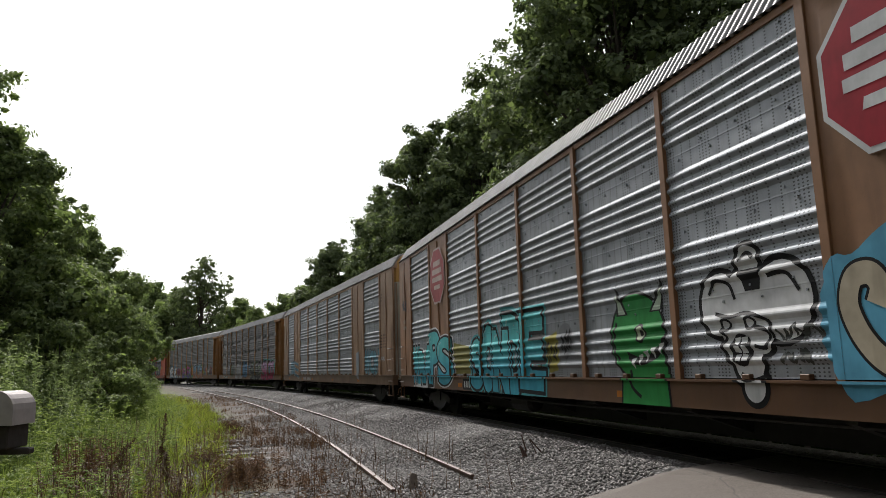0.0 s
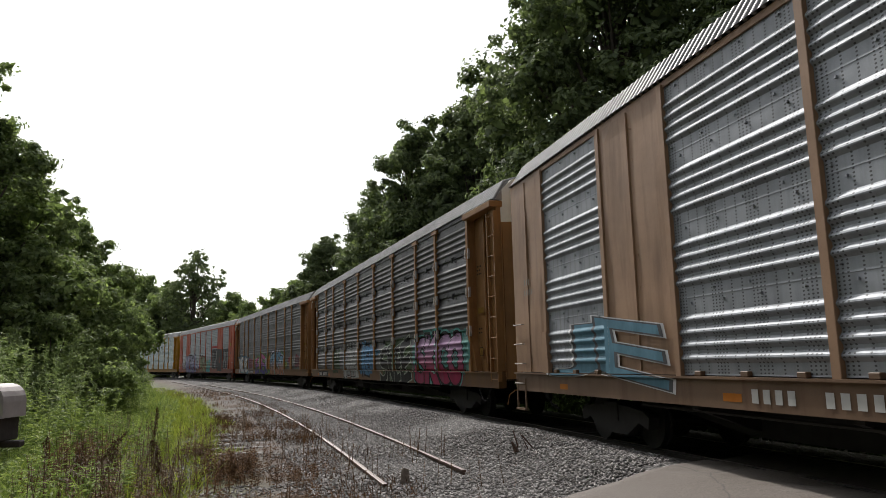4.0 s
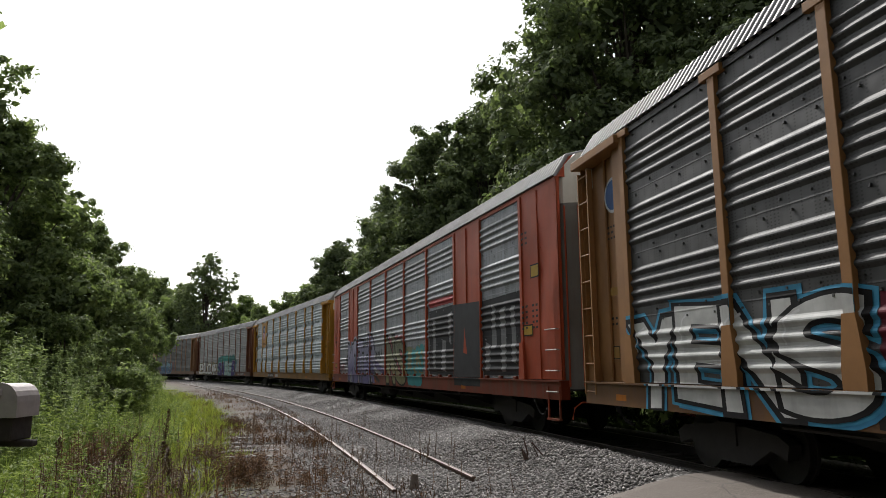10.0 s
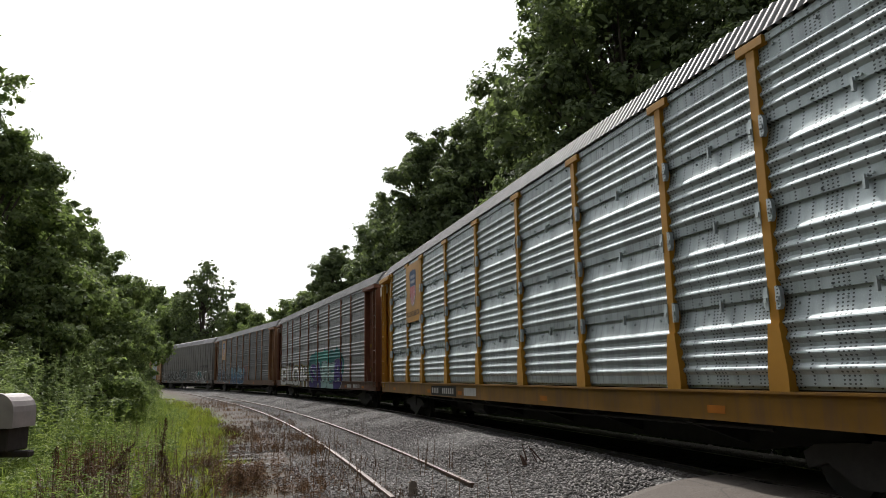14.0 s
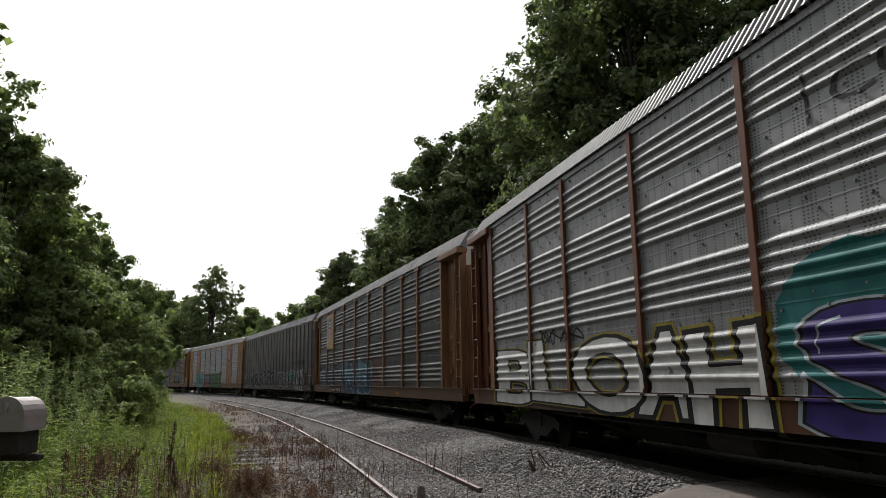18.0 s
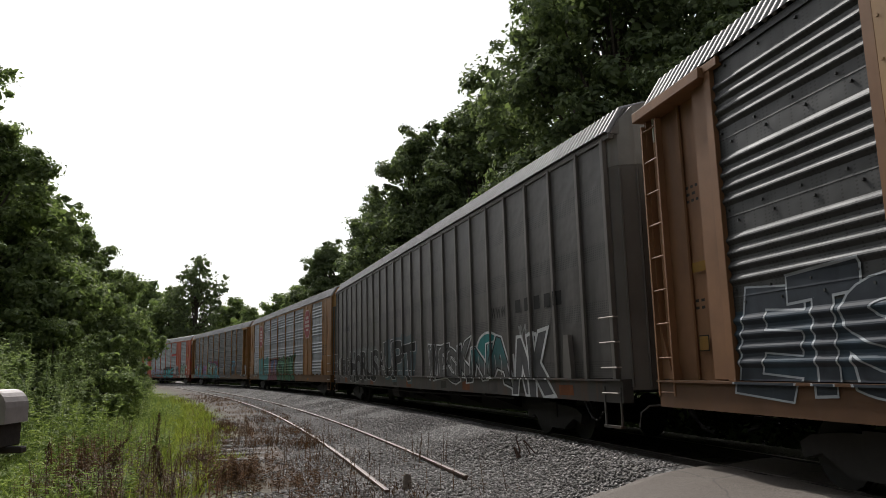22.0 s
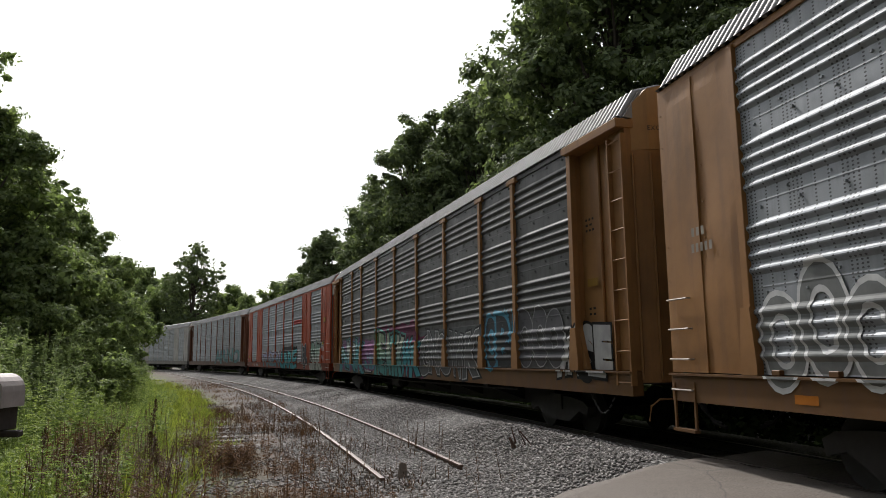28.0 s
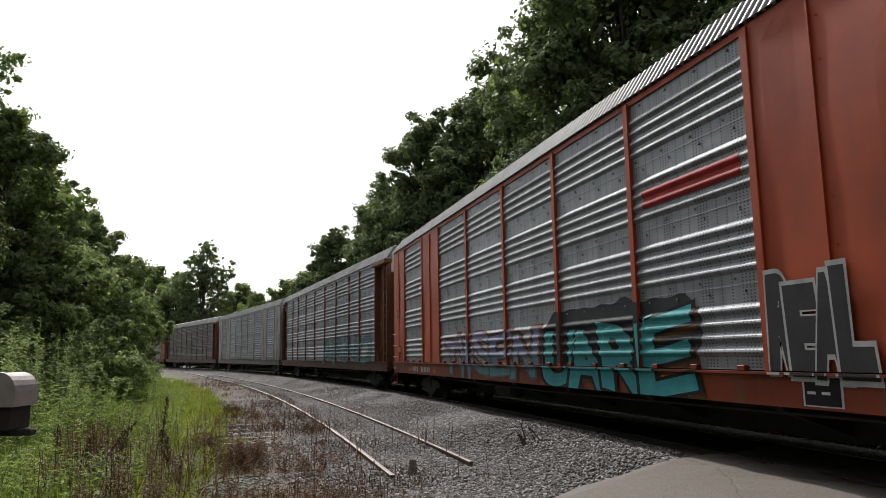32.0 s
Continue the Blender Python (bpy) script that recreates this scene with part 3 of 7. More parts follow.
def roof_mesh():
    """Ribbed roof: steep haunches, nearly flat crown; ribs across the car."""
    sec = [(-1.53, EAVE), (-1.22, 5.92), (-0.75, 6.06), (0, 6.12), (0.75, 6.06), (1.22, 5.92), (1.53, EAVE)]
    nrm = [(-0.7, 0.7), (-0.5, 0.85), (-0.15, 1.0), (0, 1), (0.15, 1.0), (0.5, 0.85), (0.7, 0.7)]
    x0, x1 = -BODY + 0.03, BODY - 0.03
    n = int((x1 - x0) / 0.165)
    xs = []
    for i in range(n):
        a = x0 + (x1 - x0) * i / n
        p = (x1 - x0) / n
        xs += [(a, 0), (a + 0.30 * p, 0), (a + 0.42 * p, 0.030), (a + 0.50 * p, 0.038), (a + 0.76 * p, 0.038), (a + 0.84 * p, 0.030)]
    xs.append((x1, 0))
    k = len(sec)
    v = [(x, y + ny * d, z + nz * d) for x, d in xs for (y, z), (ny, nz) in zip(sec, nrm)]
    f = [(i * k + j, (i + 1) * k + j, (i + 1) * k + j + 1, i * k + j + 1) for i in range(len(xs) - 1) for j in range(k - 1)]
    o = len(v)
    v += [(x, y, EAVE - 0.02) for x in (x0, x1) for y in (-1.53, 1.53)]
    f += [(o, o + 2, o + 3, o + 1), tuple(range(k)) + (o + 1, o), tuple(range(o - k, o))[::-1] + (o + 2, o + 3)]
    for side, j in ((-1, 0), (1, k - 1)):
        o = len(v)
        v += [(x, side * 1.585, EAVE + 0.012) for x, d in xs]
        f += [(i * k + j, (i + 1) * k + j, o + i + 1, o + i) for i in range(len(xs) - 1)]
    return mesh_of("roof", v, f)


ROOF_MESH = roof_mesh()


def end_meshes(kind):
    """Roof end cap, end doors, and side end panel for one end (x = 0 at the body's end, the car towards -x)."""
    cap = Build()
    sec = [(-1.5, EAVE - 0.02), (-1.19, 5.89), (-0.75, 6.03), (0.75, 6.03), (1.19, 5.89), (1.5, EAVE - 0.02)]
    cap.prism(sec, "x", -0.12, 0.0)
    # rounded door leaves, set back towards the centre
    door = []
    for sgn in (-1, 1):
        b = Build()
        arc = [(-0.02, sgn * 1.46), (0.14, sgn * 1.36), (0.27, sgn * 1.10), (0.34, sgn * 0.7), (0.36, sgn * 0.02)]
        inner = [(x - 0.06, y) for x, y in arc][::-1]
        b.prism([(x - 0.16, y) for x, y in arc + inner], "z", 1.05, 4.86)
        door.append(b.mesh("end_door"))
    hood = Build()
    arc = [(-0.02, -1.46), (0.14, -1.36), (0.27, -1.10), (0.34, -0.7), (0.36, 0.0), (0.34, 0.7), (0.27, 1.10), (0.14, 1.36), (-0.02, 1.46)]
    top = [5.46, 5.64, 5.92, 6.03, 6.09, 6.03, 5.92, 5.64, 5.46]
    v = [(x - 0.16, y, 4.865) for x, y in arc] + [(x - 0.16, y, z) for (x, y), z in zip(arc, top)] + [(-0.22, y, 4.865) for x, y in arc] + [(-0.22, y, z) for (x, y), z in zip(arc, top)]
    k = len(arc)
    f = []
    for i in range(k - 1):
        f += [(i, i + 1, k + i + 1, k + i), (2 * k + i + 1, 2 * k + i, 3 * k + i, 3 * k + i + 1), (k + i, k + i + 1, 3 * k + i + 1, 3 * k + i), (i + 1, i, 2 * k + i, 2 * k + i + 1)]
    f += [(0, k, 3 * k, 2 * k), (k - 1, 3 * k - 1, 4 * k - 1, 2 * k - 1)]
    hood.add(v, f)
    return cap.mesh("roof_end"), door, hood.mesh("end_hood")


END_CAP, END_DOORS, END_HOOD = end_meshes("a")


def ladder_mesh(width, z0, z1, step=0.36):
    b = Build()
    for x in (-width / 2, width / 2):
        b.box(x - 0.02, x + 0.02, -0.05, 0.05, z0, z1)
    z = z0 + 0.05
    while z < z1:
        b.tube([(-width / 2, -0.03, z), (width / 2, -0.03, z)], 0.014, 5)
        z += step
    return b.mesh("ladder")


DOOR_ROD = Build().tube([(0, 0, 1.1), (0, 0, 4.8)], 0.022, 5).mesh("door_rod")
LADDER_LONG = ladder_mesh(0.42, 1.0, 5.15, 0.5)


GRAB = Build().tube([(-0.25, 0.02, 0), (-0.25, -0.06, 0), (0.25, -0.06, 0), (0.25, 0.02, 0)], 0.014, 5).mesh("grab_iron")
STEP = Build().box(-0.27, -0.23, -0.03, 0.0, 0.45, 1.1).box(0.23, 0.27, -0.03, 0.0, 0.45, 1.1).box(-0.27, 0.27, -0.06, 0.02, 0.43, 0.47).mesh("step")
HEADER = Build().box(-0.98, 0.9, -SIDE_Y - 0.16, -SIDE_Y + 0.2, Z_TOP - 0.10, Z_TOP + 0.06, 0.012).mesh("end_header")


def sill_meshes():
    """The near side's sill with its ledge, and the floor between the two sills."""
    o, i = -(SIDE_Y + 0.055), -1.36
    sill = Build().prism([(o, SILL_BOTTOM), (i, SILL_BOTTOM), (i, Z_DECK - 0.015), (-(SIDE_Y + 0.10), Z_DECK - 0.015), (-(SIDE_Y + 0.10), Z_DECK - 0.045), (o, Z_DECK - 0.045)], "x", -BODY, BODY)
    floor = Build().box(-BODY, BODY, -1.355, 1.355, 1.02, 1.14)
    return sill.mesh("side_sill"), floor.mesh("floor")


SILL, FLOOR = sill_meshes()


def truck_meshes():
    frame = Build()
    for y in (-0.98, 0.98):
        frame.prism([(-1.25, 0.52), (-1.05, 0.62), (-0.45, 0.68), (0.45, 0.68), (1.05, 0.62), (1.25, 0.52), (1.2, 0.34), (0.9, 0.42), (0.5, 0.2), (-0.5, 0.2), (-0.9, 0.42), (-1.2, 0.34)], "y", y - 0.09, y + 0.09)
        for x in (-0.18, 0, 0.18):
            frame.tube([(x, y, 0.24), (x, y, 0.62)], 0.07, 7)
    frame.box(-0.24, 0.24, -1.1, 1.1, 0.42, 0.72)
    wheel = Build()
    ring = [(0.42 * math.cos(2 * math.pi * i / 20), 0.42 * math.sin(2 * math.pi * i / 20)) for i in range(20)]
    wheel.prism(ring, "y", -0.065, 0.06)
    wheel.prism([(x * 1.07, z * 1.07) for x, z in ring], "y", 0.03, 0.065)
    wheel.prism([(x * 0.35, z * 0.35) for x, z in ring], "y", -0.1, 0.09)
    axle = Build()
    axle.tube([(0, -0.9, 0), (0, 0.9, 0)], 0.085, 10)
    return frame.mesh("truck_frame"), wheel.mesh("wheel"), axle.mesh("axle")


TRUCK, WHEEL, AXLE = truck_meshes()


def coupler_mesh():
    b = Build()
    b.box(-0.5, 0.1, -0.11, 0.11, 0.72, 0.98, 0.02)
    b.box(0.08, 0.52, -0.2, 0.16, 0.70, 1.0, 0.05)
    b.tube([(0.05, -0.35, 0.85), (0.15, -0.36, 0.6), (0.3, -0.35, 0.45), (0.5, -0.34, 0.42)], 0.025, 6)
    return b.mesh("coupler")


COUPLER = coupler_mesh()


# ---- sprayed lettering: follows the ridges, posts and sills ----
GLYPHS = {}


def glyph(ch, swell):
    """Triangles of one character of the built-in font, about 1 wide and 1 high, fattened by swell."""
    key = (ch, swell)
    if key in GLYPHS:
        return GLYPHS[key]
    cu = bpy.data.curves.new("letter", "FONT")
    cu.body, cu.offset, cu.resolution_u, cu.fill_mode = ch, swell, 5, "FRONT"
    ob = bpy.data.objects.new("letter", cu)
    me = bpy.data.meshes.new_from_object(ob)
    vs = [(p.co.x, p.co.y) for p in me.vertices]
    fs = [tuple(p.vertices) for p in me.polygons]
    bpy.data.objects.remove(ob)
    bpy.data.curves.remove(cu)
    bpy.data.meshes.remove(me)
    GLYPHS[key] = (vs, fs)
    return GLYPHS[key]


def letter_shapes(word, x0, x1, z0, z1, swell, seed, wild=0.12, grow=0.0):
    """A word as flat shapes, one for each letter, that fill a field; each letter leans its own way."""
    rnd = random.Random(seed)
    w = (x1 - x0) / len(word)
    shapes = []
    for i, ch in enumerate(word):
        base_v, _ = glyph(ch, 0.0)
        fat = w / max(0.35, max(p[0] for p in base_v) - min(p[0] for p in base_v))
        vs, fs = glyph(ch, round(swell * min(1.0, 1.35 / fat) + grow * min(1.0, 2.0 / fat), 3))
        bx0, bx1 = min(p[0] for p in base_v), max(p[0] for p in base_v)
        by0, by1 = min(p[1] for p in base_v), max(p[1] for p in base_v)
        sx, sz = w * rnd.uniform(0.9, 1.05) / max(bx1 - bx0, 0.25), (z1 - z0) * rnd.uniform(0.82, 1.0) / (by1 - by0)
        lean, tilt, lift = rnd.uniform(-1, 1) * wild, rnd.uniform(-1, 1) * wild, rnd.uniform(-0.06, 0.06) * (z1 - z0)
        cx = x0 + (i + 0.5) * w
        v = []
        for px, py in vs:
            a, b = (px - (bx0 + bx1) / 2) * sx, (py - by0) * sz
            a += 0.06 * w * math.sin(b * 3.1 + i)
            v.append((cx + a + lean * b, z0 + lift + b + tilt * a))
        shapes.append((v, fs))
    return shapes


def blob_shapes(x0, x1, z0, z1, seed, n=9, pad=0.0):
    """A rough sprayed cloud: overlapping uneven rounds merged along a band."""
    rnd = random.Random(seed)
    k = 44
    top, bot = [], []
    for i in range(k + 1):
        x = x0 - pad + (x1 - x0 + 2 * pad) * i / k
        e = min(1.0, 8 * min(i, k - i) / k + 0.35)
        h = (z1 - z0) / 2 * e
        c = (z0 + z1) / 2
        top.append((x, c + h * (0.85 + 0.3 * noise.noise((x * 1.7, seed, 0))) + pad))
        bot.append((x, c - h * (0.9 + 0.22 * noise.noise((x * 1.9, seed, 7))) - pad))
    v = top + bot
    return v, [(i, i + 1, k + 2 + i, k + 1 + i) for i in range(k)]


def ribbon(pts, w, closed=False):
    """A sprayed line of even width through points, as a strip."""
    k = len(pts)
    v, f = [], []
    for i, (x, z) in enumerate(pts):
        a = pts[(i - 1) % k] if closed or i else pts[0]
        b = pts[(i + 1) % k] if closed or i < k - 1 else pts[-1]
        dx, dz = b[0] - a[0], b[1] - a[1]
        d = math.hypot(dx, dz) or 1.0
        v += [(x - dz / d * w, z + dx / d * w), (x + dz / d * w, z - dx / d * w)]
        if i:
            f.append((2 * i - 2, 2 * i, 2 * i + 1, 2 * i - 1))
    if closed:
        f.append((2 * k - 2, 0, 1, 2 * k - 1))
    return v, f


def curve(pts, n=6):
    """More points along a smooth line through pts."""
    out = []
    for i in range(len(pts) - 1):
        p0, p1, p2, p3 = pts[max(0, i - 1)], pts[i], pts[i + 1], pts[min(len(pts) - 1, i + 2)]
        for j in range(n):
            t = j / n
            out.append(tuple(0.5 * (2 * b + (c - a) * t + (2 * a - 5 * b + 4 * c - d) * t * t + (3 * b - a - 3 * c + d) * t ** 3) for a, b, c, d in zip(p0, p1, p2, p3)))
    return out + [pts[-1]]


def scrawl(x0, x1, z0, z1, seed, n):
    """Points of one quick hand-written tag: loops and strokes from end to end."""
    rnd = random.Random(seed * 13 + 5)
    pts = []
    for i in range(n):
        x = x0 + (x1 - x0) * (i + 0.5) / n
        w = (x1 - x0) / n
        for q in range(3):
            pts.append((x + rnd.uniform(-0.7, 0.7) * w, z0 + (z1 - z0) * (rnd.uniform(0.0, 0.4) if (i + q) % 2 else rnd.uniform(0.6, 1.0))))
    return curve(pts, 5)


def spray_mesh(shape, depth_at, cuts_x, cuts_z, layer):
    """Lay a flat shape on the car's side: cut along every ridge and post edge, then push each piece to the surface under it."""
    v, f = shape
    bm = bmesh.new()
    vs = [bm.verts.new((x, 0, z)) for x, z in v]
    for t in f:
        try:
            bm.faces.new([vs[i] for i in t])
        except ValueError:
            pass
    lo_x, hi_x, lo_z, hi_z = min(p[0] for p in v), max(p[0] for p in v), min(p[1] for p in v), max(p[1] for p in v)
    for c in cuts_z:
        if lo_z < c < hi_z:
            bmesh.ops.bisect_plane(bm, geom=bm.verts[:] + bm.edges[:] + bm.faces[:], plane_co=(0, 0, c), plane_no=(0, 0, 1), dist=1e-5)
    for c in cuts_x:
        if lo_x < c < hi_x:
            bmesh.ops.bisect_plane(bm, geom=bm.verts[:] + bm.edges[:] + bm.faces[:], plane_co=(c, 0, 0), plane_no=(1, 0, 0), dist=1e-5)
    out_v, out_f, seen = [], [], {}
    for face in bm.faces:
        c = face.calc_center_median()
        if face.calc_area() < 1e-6:
            continue
        ring = []
        for p in face.verts:
            d = depth_at(c.x, c.z, p.co.z)
            if d is None:
                ring = []
                break
            co = (round(p.co.x, 4), round(-(SIDE_Y + d + 0.005 + 0.0035 * layer), 4), round(p.co.z, 4))
            if co not in seen:
                seen[co] = len(out_v)
                out_v.append(co)
            if seen[co] not in ring:
                ring.append(seen[co])
        if len(ring) > 2:
            out_f.append(tuple(ring) if face.normal.y < 0 else tuple(ring)[::-1])
    bm.free()
    return mesh_of("spray", out_v, out_f)


GUSSET = Build().prism([(-0.15, Z_DECK - 0.01), (0.15, Z_DECK - 0.01), (0.15, Z_DECK + 0.15), (0.085, Z_DECK + 0.8), (-0.085, Z_DECK + 0.8), (-0.15, Z_DECK + 0.15)], "y", -0.095, 0.0).mesh("gusset")
BRACKET = Build().box(-0.07, 0.07, -0.075, 0.0, Z_DECK - 0.01, Z_DECK + 0.055, 0.008).mesh("bracket")


def latch_mesh():
    """Two rounded latch plates, one on each side of a post."""
    b = Build()
    for sgn in (-1, 1):
        out = [(sgn * 0.06, -0.12), (sgn * 0.11, -0.12), (sgn * 0.14, -0.07), (sgn * 0.14, 0.09), (sgn * 0.11, 0.15), (sgn * 0.06, 0.15)]
        b.prism(out if sgn > 0 else out[::-1], "y", -0.085, -0.03)
        b.box(min(sgn * 0.075, sgn * 0.125), max(sgn * 0.075, sgn * 0.125), -0.10, -0.08, -0.03, 0.03)
    return b.mesh("latch")


LATCH = latch_mesh()


def notice_mesh():
    """The words above the end doors."""
    v, f = [], []
    x = 0.0
    for ch in "EXCESS HEIGHT CAR":
        if ch == " ":
            x += 0.05
            continue
        vs, fs = glyph(ch, 0.01)
        w = max(p[0] for p in vs)
        o = len(v)
        v += [(0.0, -1.12 + x + p[0] * 0.10, 5.20 + p[1] * 0.11) for p in vs]
        f += [tuple(o + i for i in t) for t in fs]
        x += w * 0.10 + 0.014
    ys, xs = (-1.46, -1.36, -1.10, -0.7, 0.0, 0.7, 1.1), (-0.18, -0.02, 0.11, 0.18, 0.20, 0.18, 0.11)
    v = [(float(np.interp(y, ys, xs)) + 0.008, y, z) for _, y, z in v]
    return mesh_of("lettering", v, f)


NOTICE = notice_mesh()
NOTICE_INK = plain("black_lettering", (0.02, 0.02, 0.02), 0.6)


def underframe_meshes():
    """Deep centre sill with cross-bearers, the brake reservoir, the train pipe; hose and lever at each end."""
    sill = Build().prism([(-8.9, 1.0), (8.9, 1.0), (8.9, 0.62), (7.2, 0.36), (-7.2, 0.36), (-8.9, 0.62)], "y", -0.42, 0.42)
    bearer = Build().prism([(-1.4, 0.9), (1.4, 0.9), (1.4, 0.78), (0.45, 0.45), (-0.45, 0.45), (-1.4, 0.78)], "x", -0.07, 0.07)
    tank = Build().tube([(-0.55, -0.95, 0.62), (-0.5, -0.95, 0.62), (0.5, -0.95, 0.62), (0.55, -0.95, 0.62)], [0.1, 0.2, 0.2, 0.1], 12).box(-0.35, -0.28, -1.0, -0.9, 0.6, 0.9).box(0.28, 0.35, -1.0, -0.9, 0.6, 0.9)
    pipe = Build().tube([(-8.6, -1.28, 0.76), (0, -1.28, 0.70), (8.6, -1.28, 0.76)], 0.025, 6)
    hose = Build().tube([(13.6, -0.38, 0.85), (13.8, -0.40, 0.62), (14.0, -0.36, 0.42), (14.2, -0.30, 0.36)], 0.035, 6)
    lever = Build().tube([(13.95, -0.1, 0.95), (13.86, -0.6, 0.80), (13.86, -1.25, 0.80), (13.88, -1.42, 0.70), (13.9, -1.48, 0.48)], 0.016, 6)
    chain = Build()
    for i in range(9):
        a = i / 8.0
        chain.tube([(12.2 + a * 0.8, -1.5, 0.84 - 0.34 * math.sin(math.pi * a) + 0.02), (12.27 + a * 0.8, -1.5, 0.84 - 0.34 * math.sin(math.pi * min(1, a + 0.09)))], 0.016, 5)
    return [b.mesh(n) for b, n in ((sill, "centre_sill"), (bearer, "cross_bearer"), (tank, "brake_reservoir"), (pipe, "train_pipe"), (hose, "air_hose"), (lever, "uncoupling_lever"), (chain, "brake_chain"))]


CENTRE_SILL, BEARER, RESERVOIR, TRAIN_PIPE, AIR_HOSE, LEVER, CHAIN = underframe_meshes()


class Carrier:
    """One car: the Empty at its middle on the rail head, its parts, and the layout of its near side."""

    def __init__(self, label, style, colour, wear, sheet, roof, post, sheet_style, ends, sill=None, cap=None, doors=None, hood=None):
        self.style, self.sheet_style = style, sheet_style
        body, grimy = paint(colour, wear), paint(scaled(colour, 0.48), 0.75)
        self.ob = tagged(new("railway_car_carrier"), label, "freight car", group="cars of the train")
        P = self.ob
        sill = sill or grimy
        for turn in (0, 180):
            part("side_sill", SILL, sill, P, m=pose(0, 0, 0, 0, 0, turn))
        part("floor", FLOOR, STEEL_DARK, P)
        part("roof", ROOF_MESH, roof, P, "ribbed pale metal roof")
        part("centre_sill", CENTRE_SILL, STEEL_DARK, P)
        for x in (-7.0, -4.2, -1.4, 1.4, 4.2, 7.0):
            part("cross_bearer", BEARER, STEEL_DARK, P, m=pose(x, 0, 0))
        part("brake_reservoir", RESERVOIR, STEEL_DARK, P, m=pose(-2.8, 0, 0))
        part("train_pipe", TRAIN_PIPE, STEEL_DARK, P)
        self.fields = []
        cut = [-11.78, -9.12, -7.08, -4.25, -1.42, 1.42, 4.25, 7.08, 9.12, 11.78]
        if style == "smooth":
            cut = [-13.35] + [-12.93 + i * 1.151 for i in range(23)] + [13.35]
            self.bays = [(a, b, "sheet") for a, b in zip(cut, cut[1:])]
        else:
            end = "solid" if style == "solid" else "end"
            kinds = [style if i in (1, 7) and style == "solid" else "sheet" for i in range(9)]
            self.bays = [(-BODY, cut[0], end)] + [(a, b, k) for a, b, k in zip(cut, cut[1:], kinds)] + [(cut[-1], BODY, end)]
        self.posts = cut
        self.post_half = {"tee": 0.075, "flared": 0.075, "slim": 0.05}.get(post, 0.065)
        self.post_depth = {"tee": 0.07, "flared": 0.07, "slim": 0.05}.get(post, 0.062)
        for turn in (0, 180):
            base = pose(0, 0, 0, 0, 0, turn)
            for a, b, k in self.bays:
                at = base @ pose(a, -SIDE_Y, 0)
                if k == "sheet":
                    part("side_panel", panel_mesh(b - a, sheet_style), sheet, P, m=at)
                elif k == "solid":
                    part("solid_panel", solid_panel_mesh(b - a), body, P, m=at)
                else:
                    sheet_me, rod_me, plate_me, flange_me = end_panel_meshes(b - a)
                    end_sheet = part("end_panel", sheet_me, body, P, m=base @ pose(a, -SIDE_Y + 0.16, 0))
                    part("rod", rod_me, body, end_sheet)
                    part("corner_plate", plate_me, body, end_sheet)
                    part("flange", flange_me, body, end_sheet)
            for x in self.posts:
                part("post", post_mesh(post), body, P, m=base @ pose(x, -SIDE_Y, 0))
                if sheet_style == "boards":
                    for g in (1, 2, 3):
                        part("latch", LATCH, WORN_BAR if colour != YELLOW else sheet, P, "worn pale latch plates", m=base @ pose(x, -SIDE_Y, Z_DECK + (Z_TOP - Z_DECK) / 4 * g))
            part("top_rail", TOP_RAIL, cap or (body if ends == "grab" else sheet), P, m=base)
            if ends == "ladder":
                for x in (BODY - 0.22, -BODY + 0.22):
                    part("ladder", LADDER_LONG, body, P, m=base @ pose(x, -SIDE_Y - 0.02, 0))
                    part("end_header", HEADER, body, P, m=base @ pose(x / abs(x) * 12.72, 0, 0))
            else:
                for x in (BODY - 0.32, -BODY + 0.32):
                    for i in range(4):
                        part("grab_iron", GRAB, WORN_BAR, P, m=base @ pose(x, -SIDE_Y - 0.04, 1.0 + i * 0.42))
                    part("step", STEP, grimy, P, m=base @ pose(x, -SIDE_Y - 0.04, 0))
                    part("gusset", GUSSET, body, P, m=base @ pose(x / abs(x) * 11.78, -SIDE_Y, 0))
                for a, b, k in self.bays:
                    if k == "sheet" and style == "solid":
                        for i in range(3):
                            part("bracket", BRACKET, grimy, P, m=base @ pose(a + (b - a) * (i + 0.5) / 3, -SIDE_Y, 0))
            at = base @ pose(BODY + 0.02, 0, 0)
            part("roof_end", END_CAP, body if ends != "ladder" else roof, P, m=at)
            top = part("end_hood", END_HOOD, hood or CREAM, P, "pale painted end above the doors", m=at)
            if ends == "ladder":
                part("lettering", NOTICE, NOTICE_INK, top)
            for me, sgn in zip(END_DOORS, (-1, 1)):
                door = part("end_door", me, doors or body, P, m=at)
                for x, y in ((0.0, 1.36), (0.13, 1.10), (0.20, 0.7)):
                    part("door_rod", DOOR_ROD, body, door, m=pose(x, sgn * y, 0))
            part("coupler", COUPLER, STEEL_DARK, P, m=base @ pose(HALF - 0.56, 0, 0))
            part("air_hose", AIR_HOSE, STEEL_DARK, P, "black rubber hose", m=base)
            part("uncoupling_lever", LEVER, body, P, m=base)
            part("brake_chain", CHAIN, STEEL_DARK, P, m=base)
            tr = part("truck", TRUCK, STEEL_DARK, P, m=base @ pose(10.05, 0, 0))
            for x in (-0.87, 0.87):
                ax = part("axle", AXLE, STEEL_DARK, tr, m=pose(x, 0, 0.42))
                for y, r in ((-0.75, 0), (0.75, 180)):
                    part("wheel", WHEEL, STEEL_DARK, tr, m=pose(x, y, 0.42, 0, 0, r))

